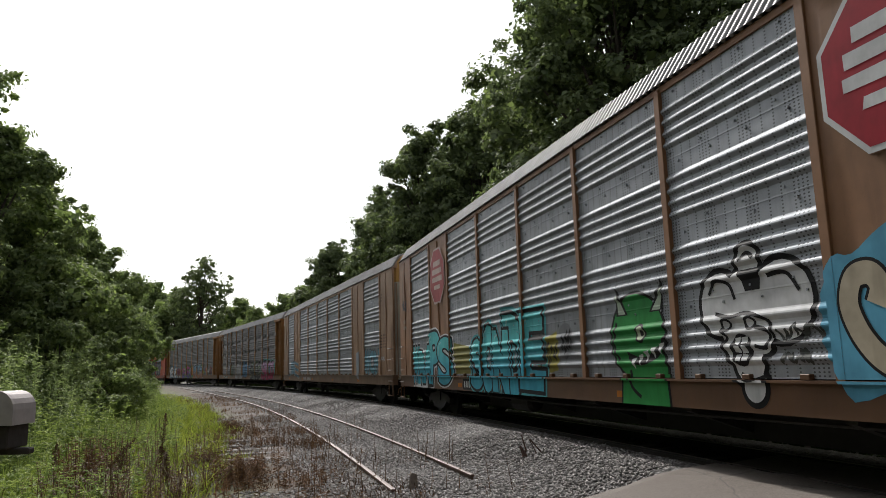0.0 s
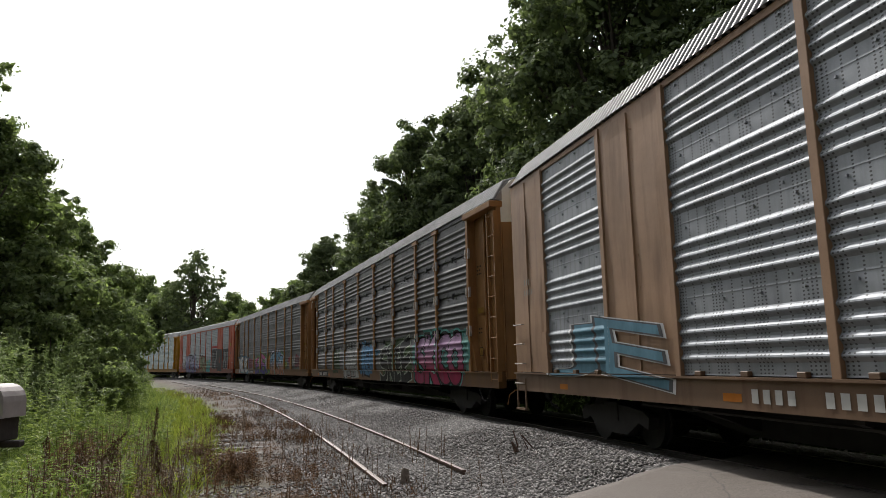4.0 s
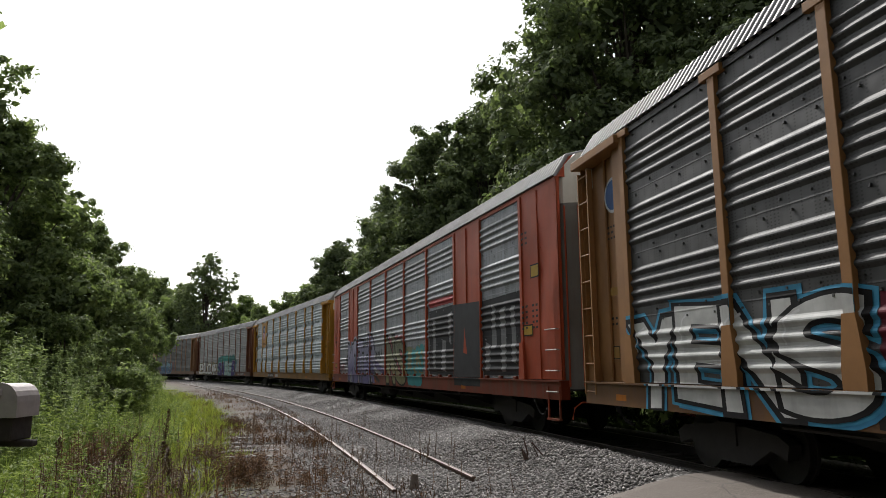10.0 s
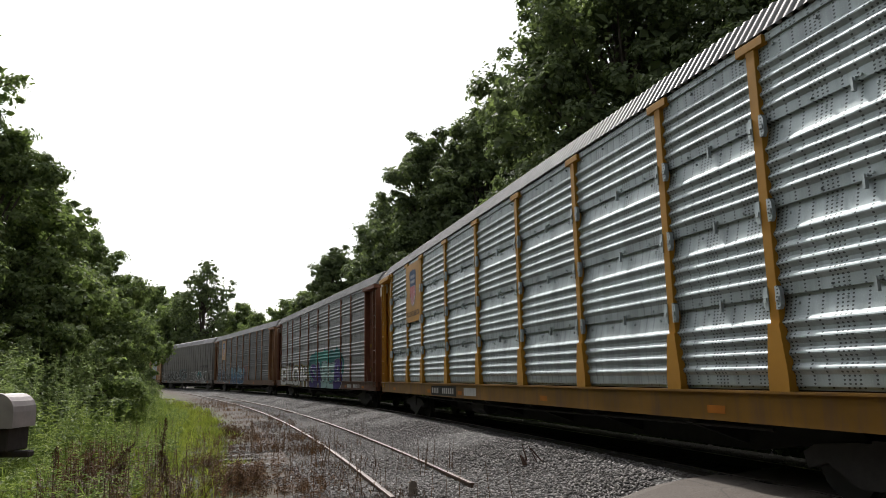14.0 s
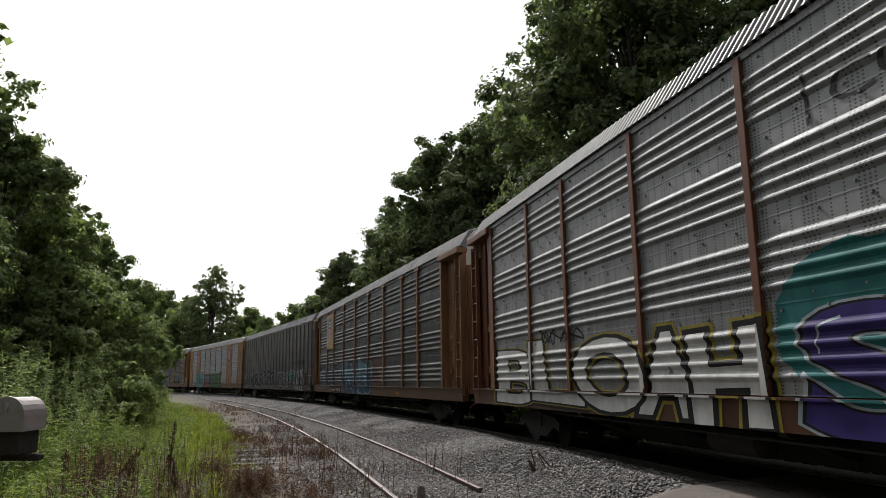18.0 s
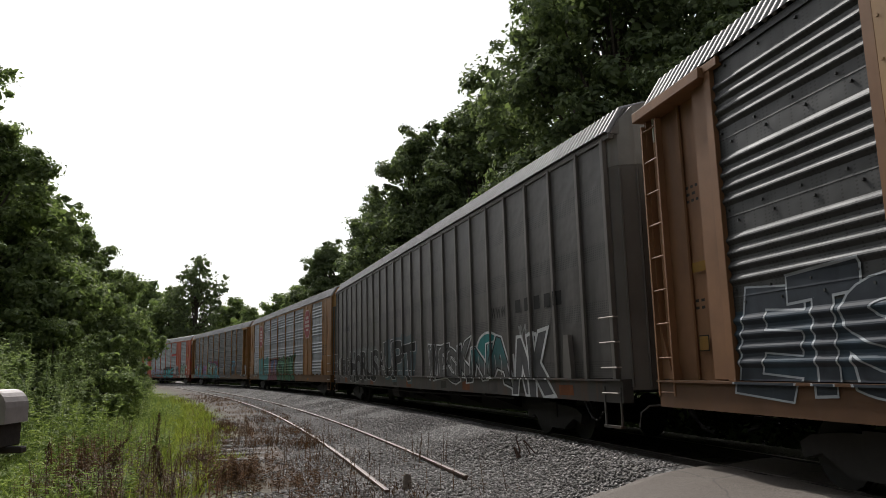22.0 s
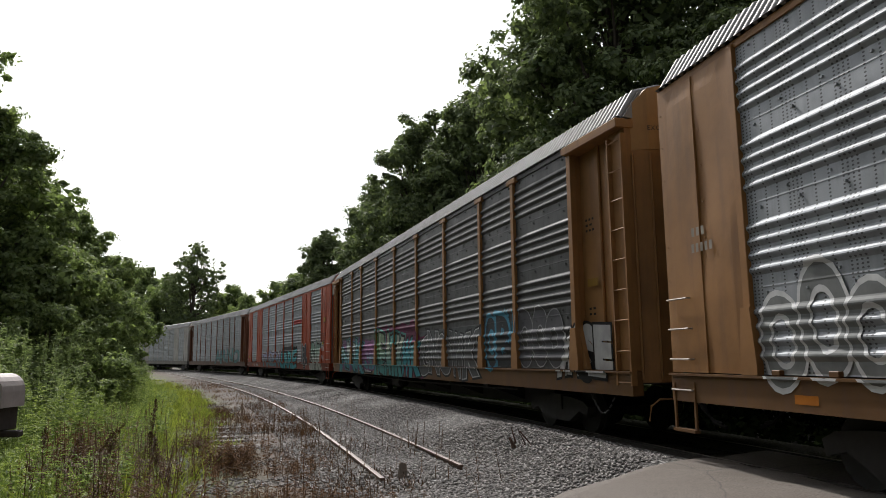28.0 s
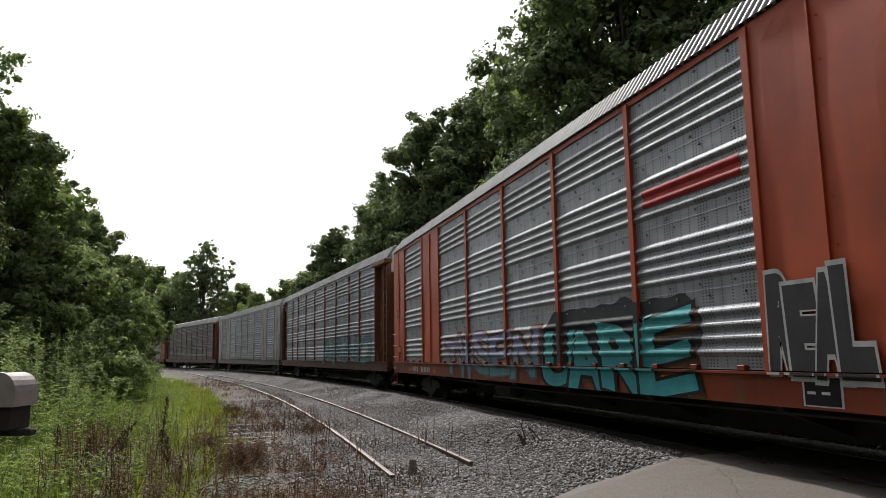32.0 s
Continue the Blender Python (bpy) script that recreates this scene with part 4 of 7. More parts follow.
    def depth(self, cx, cz, z):
        """How far the near side stands out at a place, or None where there is nothing to paint."""
        if cz < SILL_BOTTOM:
            return None
        if cz < Z_DECK - 0.045:
            return 0.055
        if cz < Z_DECK - 0.015:
            return 0.10
        if cz < Z_DECK:
            return None
        if cz > Z_TOP:
            return None
        for x in self.posts:
            if abs(cx - x) < self.post_half:
                return self.post_depth
        for a, b, k in self.bays:
            if a <= cx <= b:
                if k == "solid":
                    return 0.06
                if k == "end":
                    return -0.10
                prof = PROFILE[self.sheet_style]
                if cx < a + 0.045 or cx > b - 0.045:
                    return 0.045
                for (z0, d0), (z1, d1) in zip(prof, prof[1:]):
                    if z0 - 1e-6 <= cz <= z1 + 1e-6:
                        return d0 + (d1 - d0) * (z - z0) / (z1 - z0)
        return None

    def lay(self, name, shape, colour, layer, label="", low=None, z0=1.0, z1=2.2):
        cz = [z for z, _ in PROFILE[self.sheet_style]] + [SILL_BOTTOM, Z_DECK - 0.045, Z_DECK - 0.015]
        cx = [x + e * self.post_half for x in self.posts for e in (-1, 1)] + [x for a, b, _ in self.bays for x in (a, a + 0.045, b - 0.045, b)]
        me = spray_mesh(shape, self.depth, cx, sorted(cz), layer)
        return part(name, me, spray(colour, low, z0, z1), self.ob, label)

    def letters(self, word, u0, u1, z0, z1, fill, edge=None, halo=None, cloud=None, seed=1, wild=0.12, swell=0.045, accent=None, block=None, low=None, edge_w=0.048):
        """Sprayed lettering from u0 to u1 metres from the car's rear coupling; fill may be several colours in turn.
        block: a solid drop shadow; low: what the fill fades to at the foot; accent: short strokes of shine."""
        x0, x1 = u0 - MID, u1 - MID
        fills = fill if isinstance(fill, list) else [fill]
        if cloud:
            self.lay("graffiti_cloud", blob_shapes(x0, x1, z0 - 0.1, z1 + 0.2, seed), cloud, 0)
        if block:
            for i, (v, f) in enumerate(letter_shapes(word, x0, x1, z0, z1, swell, seed, wild, edge_w * 0.7)):
                self.lay("graffiti_shadow", ([(x + 0.08, z - 0.09) for x, z in v], f), block, 0.7 + 0.1 * (i % 3))
        shapes = letter_shapes(word, x0, x1, z0, z1, swell, seed, wild)
        for name, grow, colours, layer in (("graffiti_halo", edge_w + 0.035, [halo], 1), ("graffiti_outline", edge_w, [edge], 2), ("graffiti_letter", 0.0, fills, 2.25)):
            if colours[0]:
                for i, shape in enumerate(letter_shapes(word, x0, x1, z0, z1, swell, seed, wild, grow) if grow else shapes):
                    fade = dict(low=low, z0=z0, z1=z1) if name == "graffiti_letter" and low else {}
                    over = 0.5 * i if layer > 1 else 0.04 * i  # each letter with its outline lies over the one before
                    self.lay(name, shape, colours[i % len(colours)], layer + over, **fade)
        if accent:
            for i, (v, f) in enumerate(shapes):
                a, b = min(p[0] for p in v), max(p[0] for p in v)
                t = max(p[1] for p in v)
                w = b - a
                self.lay("graffiti_shine", ribbon(curve([(a + 0.12 * w, t - 0.36 * (z1 - z0)), (a + 0.14 * w, t - 0.16 * (z1 - z0)), (a + 0.30 * w, t - 0.09 * (z1 - z0))], 4), 0.016), accent, 2.4 + 0.5 * i)

    def tag(self, u0, u1, z0, z1, colour, seed, n=5, w=0.022):
        """A quick hand-written tag in one thin line."""
        self.lay("graffiti_tag", ribbon(scrawl(u0 - MID, u1 - MID, z0, z1, seed, n), w), colour, 1.5)

    def line(self, pts, w, colour, layer, closed=False, name="graffiti_stroke"):
        """A sprayed line through places (u, z)."""
        self.lay(name, ribbon(curve([(u - MID, z) for u, z in pts], 5), w, closed), colour, layer)

    def flat_on(self, name, outline, colour, up, layer):
        """A flat painted shape on a plate that stands out by up."""
        y = -(SIDE_Y + up + 0.003 + 0.002 * layer)
        me = mesh_of(name, [(x, y, z) for x, z in outline], [tuple(range(len(outline)))])
        bm = bmesh.new()
        bm.from_mesh(me)
        bmesh.ops.triangulate(bm, faces=bm.faces[:])
        for q in bm.faces:
            if q.normal.y > 0:
                q.normal_flip()
        bm.to_mesh(me)
        bm.free()
        part(name, me, spray(colour), self.ob)

    def plate(self, u0, u1, z0, z1, colour):
        """A flat sign plate fixed over the ridges between two posts, with rivets."""
        b = Build().box(u0 - MID, u1 - MID, -SIDE_Y - 0.08, -SIDE_Y - 0.045, z0, z1, 0.006)
        for i in range(5):
            for u in (u0 + 0.06, u1 - 0.06):
                z = z0 + 0.1 + (z1 - z0 - 0.2) * i / 4
                b.box(u - MID - 0.012, u - MID + 0.012, -SIDE_Y - 0.088, -SIDE_Y - 0.07, z - 0.012, z + 0.012)
        part("sign_plate", b, paint(colour, 0.2), self.ob)

    def words(self, text, u0, u1, z0, z1, colour):
        """Painted words that can be read, on a flat place."""
        up = 0.08 if self.style == "ladder" else 0.0
        v, f, x = [], [], 0.0
        for ch in text:
            if ch == " ":
                x += 0.4
                continue
            vs, fs = glyph(ch, 0.015)
            lo = min(p[0] for p in vs)
            o = len(v)
            v += [(x + p[0] - lo, p[1]) for p in vs]
            f += [tuple(o + i for i in t) for t in fs]
            x += max(p[0] for p in vs) - lo + 0.10
        k, h = (u1 - u0) / x, max(p[1] for p in v)
        v = [(u0 - MID + p[0] * k, -(SIDE_Y + up + 0.008), z0 + p[1] / h * (z1 - z0)) for p in v]
        part("lettering", mesh_of("lettering", v, f), spray(colour), self.ob)

    def bars(self, u0, u1, z0, z1, n, colour, name="lettering", gap=0.42, layer=1):
        """Writing too small to read: a row of plain bars."""
        w = (u1 - u0) / n
        for i in range(n):
            a = u0 - MID + i * w
            b = a + w * (1 - gap)
            self.lay(name, ([(a, z0), (b, z0), (b, z1), (a, z1)], [(0, 1, 2, 3)]), colour, layer)

    def disc(self, u, z, r, colour, sides=24, layer=0, name="emblem", squash=1.0, turn=0.0):
        v = [(u - MID + r * squash * math.cos(turn + 2 * math.pi * i / sides), z + r * math.sin(turn + 2 * math.pi * i / sides)) for i in range(sides)]
        self.lay(name, (v, [tuple(range(sides))]), colour, layer)

    def sill_marks(self, u=8.3, plate=True):
        """Reporting marks on the sill, as bars, and orange reflectors."""
        if plate:
            self.quad(u - 0.1, u + 2.5, 0.87, 1.15, (0.02, 0.018, 0.018), 0, "number_board")
        self.bars(u, u + 0.8, 0.93, 1.09, 4, (0.5, 0.5, 0.48))
        self.bars(u + 1.15, u + 2.35, 0.93, 1.09, 6, (0.5, 0.5, 0.48))
        for r in (u - 5.6, u - 0.55, u + 2.65, u + 8.2, u + 13.6):
            if 1.0 < r < 25.5:
                self.quad(r, r + 0.36, 0.93, 1.03, (0.46, 0.16, 0.02), 0, "reflector")

    def quad(self, u0, u1, z0, z1, colour, layer=0, name="painted_patch", wob=0.0, seed=0):
        rnd = random.Random(seed)
        j = lambda: rnd.uniform(-wob, wob)
        v = [(u0 - MID + j(), z0 + j()), (u1 - MID + j(), z0 + j()), (u1 - MID + j(), z1 + j()), (u0 - MID + j(), z1 + j())]
        self.lay(name, (v, [(0, 1, 2, 3)]), colour, layer)


def end_panel_meshes(width):
    """The recessed end of a car's side: sheet, upright rod, wide corner plate, edge flange with its gusset."""
    key = ("end", round(width, 3))
    if key not in PANELS:
        sheet = Build().box(0, width, 0, 0.05, Z_DECK - 0.02, Z_TOP)
        rod = Build().tube([(width * 0.42, -0.03, Z_DECK), (width * 0.42, -0.03, Z_TOP)], 0.03, 6)
        plate = Build().box(width - 0.5, width, -0.15, -0.003, Z_DECK, Z_TOP, 0.01)
        flange = Build().box(0, 0.05, -0.16, -0.003, Z_DECK, Z_TOP).prism([(0.05, Z_DECK), (0.32, Z_DECK), (0.05, Z_DECK + 0.8)], "y", -0.16, -0.003)
        PANELS[key] = [q.mesh(n) for q, n in ((sheet, "end_panel"), (rod, "rod"), (plate, "corner_plate"), (flange, "flange"))]
    return PANELS[key]


TOP_RAIL = Build().box(-BODY, BODY, -SIDE_Y - 0.03, -SIDE_Y + 0.06, Z_TOP, EAVE - 0.005).mesh("top_rail")
CREAM = paint((0.62, 0.60, 0.55), 0.25)

# ---- trees, bushes, weeds ----


def unit(a):
    return a / (np.linalg.norm(a, axis=1, keepdims=True) + 1e-9)


def leaf_quads(centres, size, rnd, squash=0.6, out=None, loose=0.75):
    """One small bent leaf (a kite) at each centre, its face turned roughly outward and up where out is given."""
    n = len(centres)
    nrm = rnd.normal(0, 1, (n, 3)) * loose
    if out is not None:
        nrm = nrm + out + np.array([0, 0, 0.45])
    nrm = unit(nrm)
    u = unit(np.cross(nrm, rnd.normal(0, 1, (n, 3))))
    w = np.cross(nrm, u)
    s = (size * rnd.uniform(0.6, 1.4, n))[:, None]
    v = np.stack([centres - u * s * 0.5, centres + w * s * squash * 0.5 + nrm * s * 0.10, centres + u * s * 0.5, centres - w * s * squash * 0.5 + nrm * s * 0.10], 1).reshape(-1, 3)
    return v, np.arange(n * 4).reshape(n, 4)


def crown_points(lobes, n, rnd, shell=0.55):
    """Points in the outer part of a set of ellipsoid lobes, (x, y, z, rx, ry, rz) each, and the way outward."""
    lob = np.array(lobes)
    area = lob[:, 3] * lob[:, 5]
    pick = rnd.choice(len(lob), n, p=area / area.sum())
    d = unit(rnd.normal(0, 1, (n, 3)))
    r = (shell + (1 - shell) * rnd.uniform(0, 1, n) ** 0.6)[:, None]
    r *= rnd.normal(1.0, 0.04, (n, 1))
    return lob[pick, :3] + d * r * lob[pick, 3:6], d


def make_tree(name, label, height, spread, n_lobes, n_leaves, leaf, mat, seed, low=0.25, category="tree", slim=1.0):
    """Trunk with limbs and a crown of many leaves in uneven clumps."""
    rnd = np.random.RandomState(seed)
    rr = random.Random(seed)
    top = tagged(new(name), label, category)
    b = Build()
    tz = height * 0.78
    bend = [(rr.uniform(-0.3, 0.3), rr.uniform(-0.3, 0.3)) for _ in range(5)]
    trunk = [(bend[i][0] * i * 0.4, bend[i][1] * i * 0.4, tz * i / 4 - (0.4 if i == 0 else 0)) for i in range(5)]
    r0 = height * 0.017 + 0.05
    b.tube(trunk, [r0 * 1.25, r0, r0 * 0.75, r0 * 0.5, r0 * 0.2], 8)
    lobes = []
    for i in range(n_lobes):
        h = low + (1 - low) * (i + 0.5) / n_lobes
        prof = math.sin(math.pi * min(1.0, max(0.0, (h - low * 0.6) / (1.04 - low * 0.6))) ** 0.8)
        a = i * 2.399 + rr.uniform(-0.6, 0.6)
        rad = spread * prof * rr.uniform(0.35, 0.85)
        cx, cy, cz = math.cos(a) * rad, math.sin(a) * rad, height * h * rr.uniform(0.93, 1.0)
        r = spread * rr.uniform(0.17, 0.33) * (0.55 + 0.6 * prof)
        lobes.append((cx, cy, cz, r, r, r * rr.uniform(0.6, 0.85) * slim))
        t0 = Vector(trunk[min(3, int(h * 4))])
        mid = (t0 + Vector((cx, cy, cz))) / 2 + Vector((0, 0, -0.3))
        b.tube([t0 * 0.98, mid, (cx, cy, cz)], [r0 * 0.35, r0 * 0.22, r0 * 0.06], 5)
        for q in range(3):
            aa = rr.uniform(0, 6.28)
            ex = Vector((cx + math.cos(aa) * r * 0.85, cy + math.sin(aa) * r * 0.85, cz + rr.uniform(-0.2, 0.7) * r))
            b.tube([(cx, cy, cz), ex], [r0 * 0.08, r0 * 0.03], 4)
            lobes.append((ex.x, ex.y, ex.z, r * 0.42, r * 0.42, r * 0.34 * slim))
    part("trunk", b, BARK, top)
    # leaves gather in clumps on the twigs; larger ones fill the shaded inside
    tw, two = crown_points(lobes, max(60, n_leaves // 70), rnd, 0.7)
    idx = rnd.randint(0, len(tw), n_leaves)
    off = unit(rnd.normal(0, 1, (n_leaves, 3)))
    reach = leaf * rnd.uniform(1.0, 3.0, len(tw))[idx][:, None] * rnd.uniform(0.35, 1.0, (n_leaves, 1))
    pts = tw[idx] + off * reach * np.array([1, 1, 0.65])
    out = off * 0.9 + two[idx] * 0.6
    stray, stray_out = crown_points(lobes, n_leaves // 6, rnd, 0.85)
    pts, out = np.concatenate([pts, stray]), np.concatenate([out, stray_out])
    ok = pts[:, 2] > 0.05
    v, f = leaf_quads(pts[ok], leaf, rnd, out=out[ok], loose=0.5)
    core, core_out = crown_points(lobes, n_leaves // 14, rnd, 0.15)
    core = core - core_out * leaf * 2.0
    core_ok = core[:, 2] > 0.2
    v2, f2 = leaf_quads(core[core_ok], leaf * 2.4, rnd, 0.75, out=core_out[core_ok])
    v, f = np.concatenate([v, v2]), np.concatenate([f, f2 + len(v)])
    part("crown", fast_mesh("crown", v, f, [mat]), None, top)
    return top


def make_conifer(name, label, height, seed):
    rnd = np.random.RandomState(seed)
    top = tagged(new(name), label, "tree")
    b = Build().tube([(0, 0, -0.3), (0, 0, height * 0.6), (0, 0, height * 0.98)], [0.2, 0.1, 0.02], 7)
    pts = []
    for i in range(150):
        h = (i + rnd.rand()) / 150
        L = (1 - h) ** 0.8 * height * 0.52 * rnd.uniform(0.4, 1.15) + 0.15
        a = i * 2.399
        z = height * (0.1 + 0.9 * h)
        n = int(30 + L * 45)
        t = rnd.rand(n) ** 0.7
        p = np.stack([np.cos(a) * L * t, np.sin(a) * L * t, z - L * 0.35 * t ** 1.5 + L * 0.15 * t], 1) + rnd.normal(0, 0.2, (n, 3)) * (0.4 + L * 0.3)
        pts.append(p)
        b.tube([(0, 0, z), (math.cos(a) * L * 0.8, math.sin(a) * L * 0.8, z - L * 0.2)], [0.03, 0.01], 4)
    part("trunk", b, BARK, top)
    v, f = leaf_quads(np.concatenate(pts), 0.26, rnd, 0.4)
    part("crown", fast_mesh("crown", v, f, [LEAF_CONIFER]), None, top)
    return top


def along(px_dir, depth):
    """A place at that depth ahead and that sideways share of it."""
    return px_dir * depth, depth


def plant_trees():
    G = "trees behind the train"
    big = make_tree("broadleaf_tree", "tall dark green broadleaf tree towering behind the train", 27, 7.7, 80, 130000, 0.26, LEAF_DARK, 11, 0.12)
    mid = make_tree("broadleaf_tree", "rounded green broadleaf tree behind the train", 20, 6.2, 50, 72000, 0.26, LEAF_DARK, 12, 0.1)
    hedge = make_tree("bushy_tree", "dense leafy tree at the edge of the hedgerow", 8.5, 3.6, 44, 84000, 0.12, LEAF_MID, 13, 0.05)
    hedge_far = make_tree("bushy_tree", "dense leafy tree of the far hedgerow and of unseen light-blocking rows", 8.5, 3.6, 34, 17000, 0.25, LEAF_MID, 18, 0.05)
    bush = make_tree("bush", "leafy green bush in the hedgerow", 4.2, 2.6, 20, 26000, 0.105, LEAF_MID, 14, 0.02, "bush")
    under = make_tree("bush", "dark leafy bush under the trees", 4.2, 2.6, 16, 6000, 0.24, LEAF_MID, 19, 0.02, "bush")
    far = make_tree("broadleaf_tree", "lone airy tree far beyond the curve", 19, 5.8, 44, 30000, 0.21, LEAF_DARK, 41, 0.28)
    airy = make_tree("broadleaf_tree", "tall airy tree with pale hanging leaves", 15.5, 3.4, 26, 15000, 0.13, LEAF_MID, 17, 0.3)
    con = make_conifer("conifer", "dark conifer beyond the train", 13, 16)
    for ob, g in ((big, G), (mid, G), (hedge, "hedgerow"), (hedge_far, "hedgerow"), (bush, "hedgerow"), (under, "bushes under the trees"), (con, G)):
        ob["group"] = g

    def put(ob, x, y, k, turn, first=[]):
        z = ground_at(x, y) - 0.05
        m = pose(x, y, z, 0, 0, turn) @ Matrix.Diagonal((k, k, k, 1))
        if ob.name not in first:
            first.append(ob.name)
            ob.matrix_basis = m
            return ob
        return copy_thing_scaled(ob, m)

    def copy_thing_scaled(ob, m):
        s0 = ob.scale.copy()
        ob.scale = (1, 1, 1)
        c = copy_thing(ob, m)
        ob.scale = s0
        return c

    for x, y, k, turn in ((10.2, 37.5, 1.1, 20), (17, 31, 0.95, 130), (6.6, 66, 0.86, 200)):
        put(big, x, y, k, turn)
    for x, y, k, turn in ((-1.2, 60, 1.12, 0), (3.6, 57, 1.22, 110), (6.6, 62, 1.35, 220), (-13.0, 85, 0.86, 160), (-6.5, 80, 1.1, 290), (12, 58, 1.2, 70), (-16.5, 104, 0.72, 20)):
        put(mid, x, y, k, turn)
    for x, y, k, turn in ((-24.6, 118, 1.0, 0), (-27, 121, 0.86, 60), (-21.8, 116, 1.0, 130)):
        put(con, x, y, k, turn)
    for x, y, k, turn in ((-23.8, 111, 1.58, 0), (-26.5, 113, 1.3, 70), (-29.6, 112, 1.36, 140), (-32.5, 116, 1.16, 200), (-20.5, 108, 1.7, 290), (-17.5, 112, 1.6, 20)):
        put(hedge_far, x, y, k, turn)
    put(far, -41.0, 122, 1.16, 0)
    for x, y, k, turn in ((-36, 130, 1.74, 10), (-32.5, 126, 1.40, 80), (-46, 124, 1.86, 150), (-52, 128, 2.04, 220), (-39, 134, 1.62, 310), (-59, 132, 2.10, 120), (-68, 136, 2.04, 10)):
        put(hedge_far, x, y, k, turn)
    for x, y, k, turn in ((-15.5, 19.5, 1.13, 0), (-15.7, 24, 1.24, 70), (-17.3, 29, 1.2, 140), (-17.3, 34, 1.03, 210), (-19.5, 39, 1.03, 300), (-21.5, 45, 0.95, 40), (-20, 26, 1.36, 20), (-23, 34, 1.33, 100), (-18.5, 14.5, 1.17, 60)):
        put(hedge, x, y, k, turn)
    for x, y, k, turn in ((-24, 52, 0.97, 110), (-27, 59, 0.97, 190), (-30.5, 67, 0.95, 260), (-34.5, 75, 1.02, 330), (-27, 44, 1.22, 180), (-33, 58, 1.22, 270), (-40, 72, 1.33, 15), (-46, 84, 1.33, 95), (-22, 18, 1.39, 150)):
        put(hedge_far, x, y, k, turn)
    for x, y, k, turn in ((-11.6, 18, 0.75, 0), (-11.8, 22.5, 0.85, 90), (-12.8, 27, 0.8, 180), (-14.6, 32, 0.8, 270), (-16.6, 37.5, 0.75, 45), (-18.6, 43, 0.7, 135), (-21.4, 50, 0.75, 225), (-24.6, 57, 0.7, 315), (-28, 64, 0.7, 10), (-31.5, 71, 0.75, 100)):
        put(bush, x, y, k, turn)
    # undergrowth at the wood's edge beyond the train
    rr = random.Random(6)
    for i in range(30):
        s = -18 + i * 5.0
        x, y, _ = track(s, -rr.uniform(6.0, 8.5))
        put(under, x, y, rr.uniform(0.8, 1.1), rr.uniform(0, 360))
    # hidden trees added behind the train to keep sun off the ground there
    for i in range(-3, 9):
        x, y, _ = track(3 + i * 4.4, -6.4 - 0.8 * (i % 2) - (1.4 if i > 5 else 0))
        put(hedge_far, x, y, rr.uniform(1.05, 1.25) if i < 6 else 0.85, rr.uniform(0, 360))
    # trees and hedge, mostly unseen, added round and behind the viewer to block skylight
    for x, y, k, turn in ((-12, -24, 1.6, 100), (1, -28, 1.5, 200), (-28, -2, 1.6, 300), (-25, 8, 1.2, 50), (-26, -14, 2.0, 20), (-36, 6, 2.0, 60), (34, -12, 2.6, 40), (25, 30, 3.0, 250), (30, 20, 2.6, 80), (29, 6, 2.6, 150), (-17, -5, 1.9, 10), (-14, -13, 1.9, 140), (-19, 3, 1.7, 220), (-7, -18, 1.9, 70), (6, -20, 1.9, 310)):
        put(hedge_far, x, y, k, turn)
    put(airy, -18.6, 24.6, 1.12, 0)


plant_trees()


def blades(places, height, width, rnd, lean=0.35, seg=2):
    """Grass blades, each a bent strip of two quads."""
    n = len(places)
    a = rnd.uniform(0, 2 * np.pi, n)
    d = np.stack([np.cos(a), np.sin(a), np.zeros(n)], 1)
    h = (height * rnd.uniform(0.5, 1.25, n))[:, None]
    w = (width * rnd.uniform(0.7, 1.3, n))[:, None]
    b = rnd.uniform(0, 2 * np.pi, n)
    out = np.stack([np.cos(b), np.sin(b), np.zeros(n)], 1) * (h * rnd.uniform(0, 1, (n, 1)) * lean)
    up = np.array([[0, 0, 1.0]])
    p0, p1, p2 = places, places + up * h * 0.55 + out * 0.35, places + up * h * 0.95 + out
    v = np.stack([p0 - d * w, p0 + d * w, p1 + d * w * 0.8, p1 - d * w * 0.8, p2 + d * w * 0.15, p2 - d * w * 0.15], 1).reshape(-1, 3)
    i = np.arange(n)[:, None] * 6
    f = np.concatenate([i + np.array([[0, 1, 2, 3]]), i + np.array([[3, 2, 4, 5]])])
    return v, f


def scatter(n, s0, s1, o0, o1, rnd, keep=None):
    """Places on the ground in a strip along the track, denser near the camera."""
    s = s0 + (s1 - s0) * rnd.uniform(0, 1, n) ** 1.7
    o = rnd.uniform(o0, o1, n) if not callable(o0) else np.array([rnd.uniform(o0(q), o1(q)) for q in s])
    out = []
    for a, b in zip(s, o):
        x, y, _ = track(a, b)
        if keep is None or keep(x, y, a, b):
            out.append((x, y, ground_z(b, a) + noise.noise((x * 0.35, y * 0.35, 0.0)) * 0.04 - 0.02))
    return np.array(out)


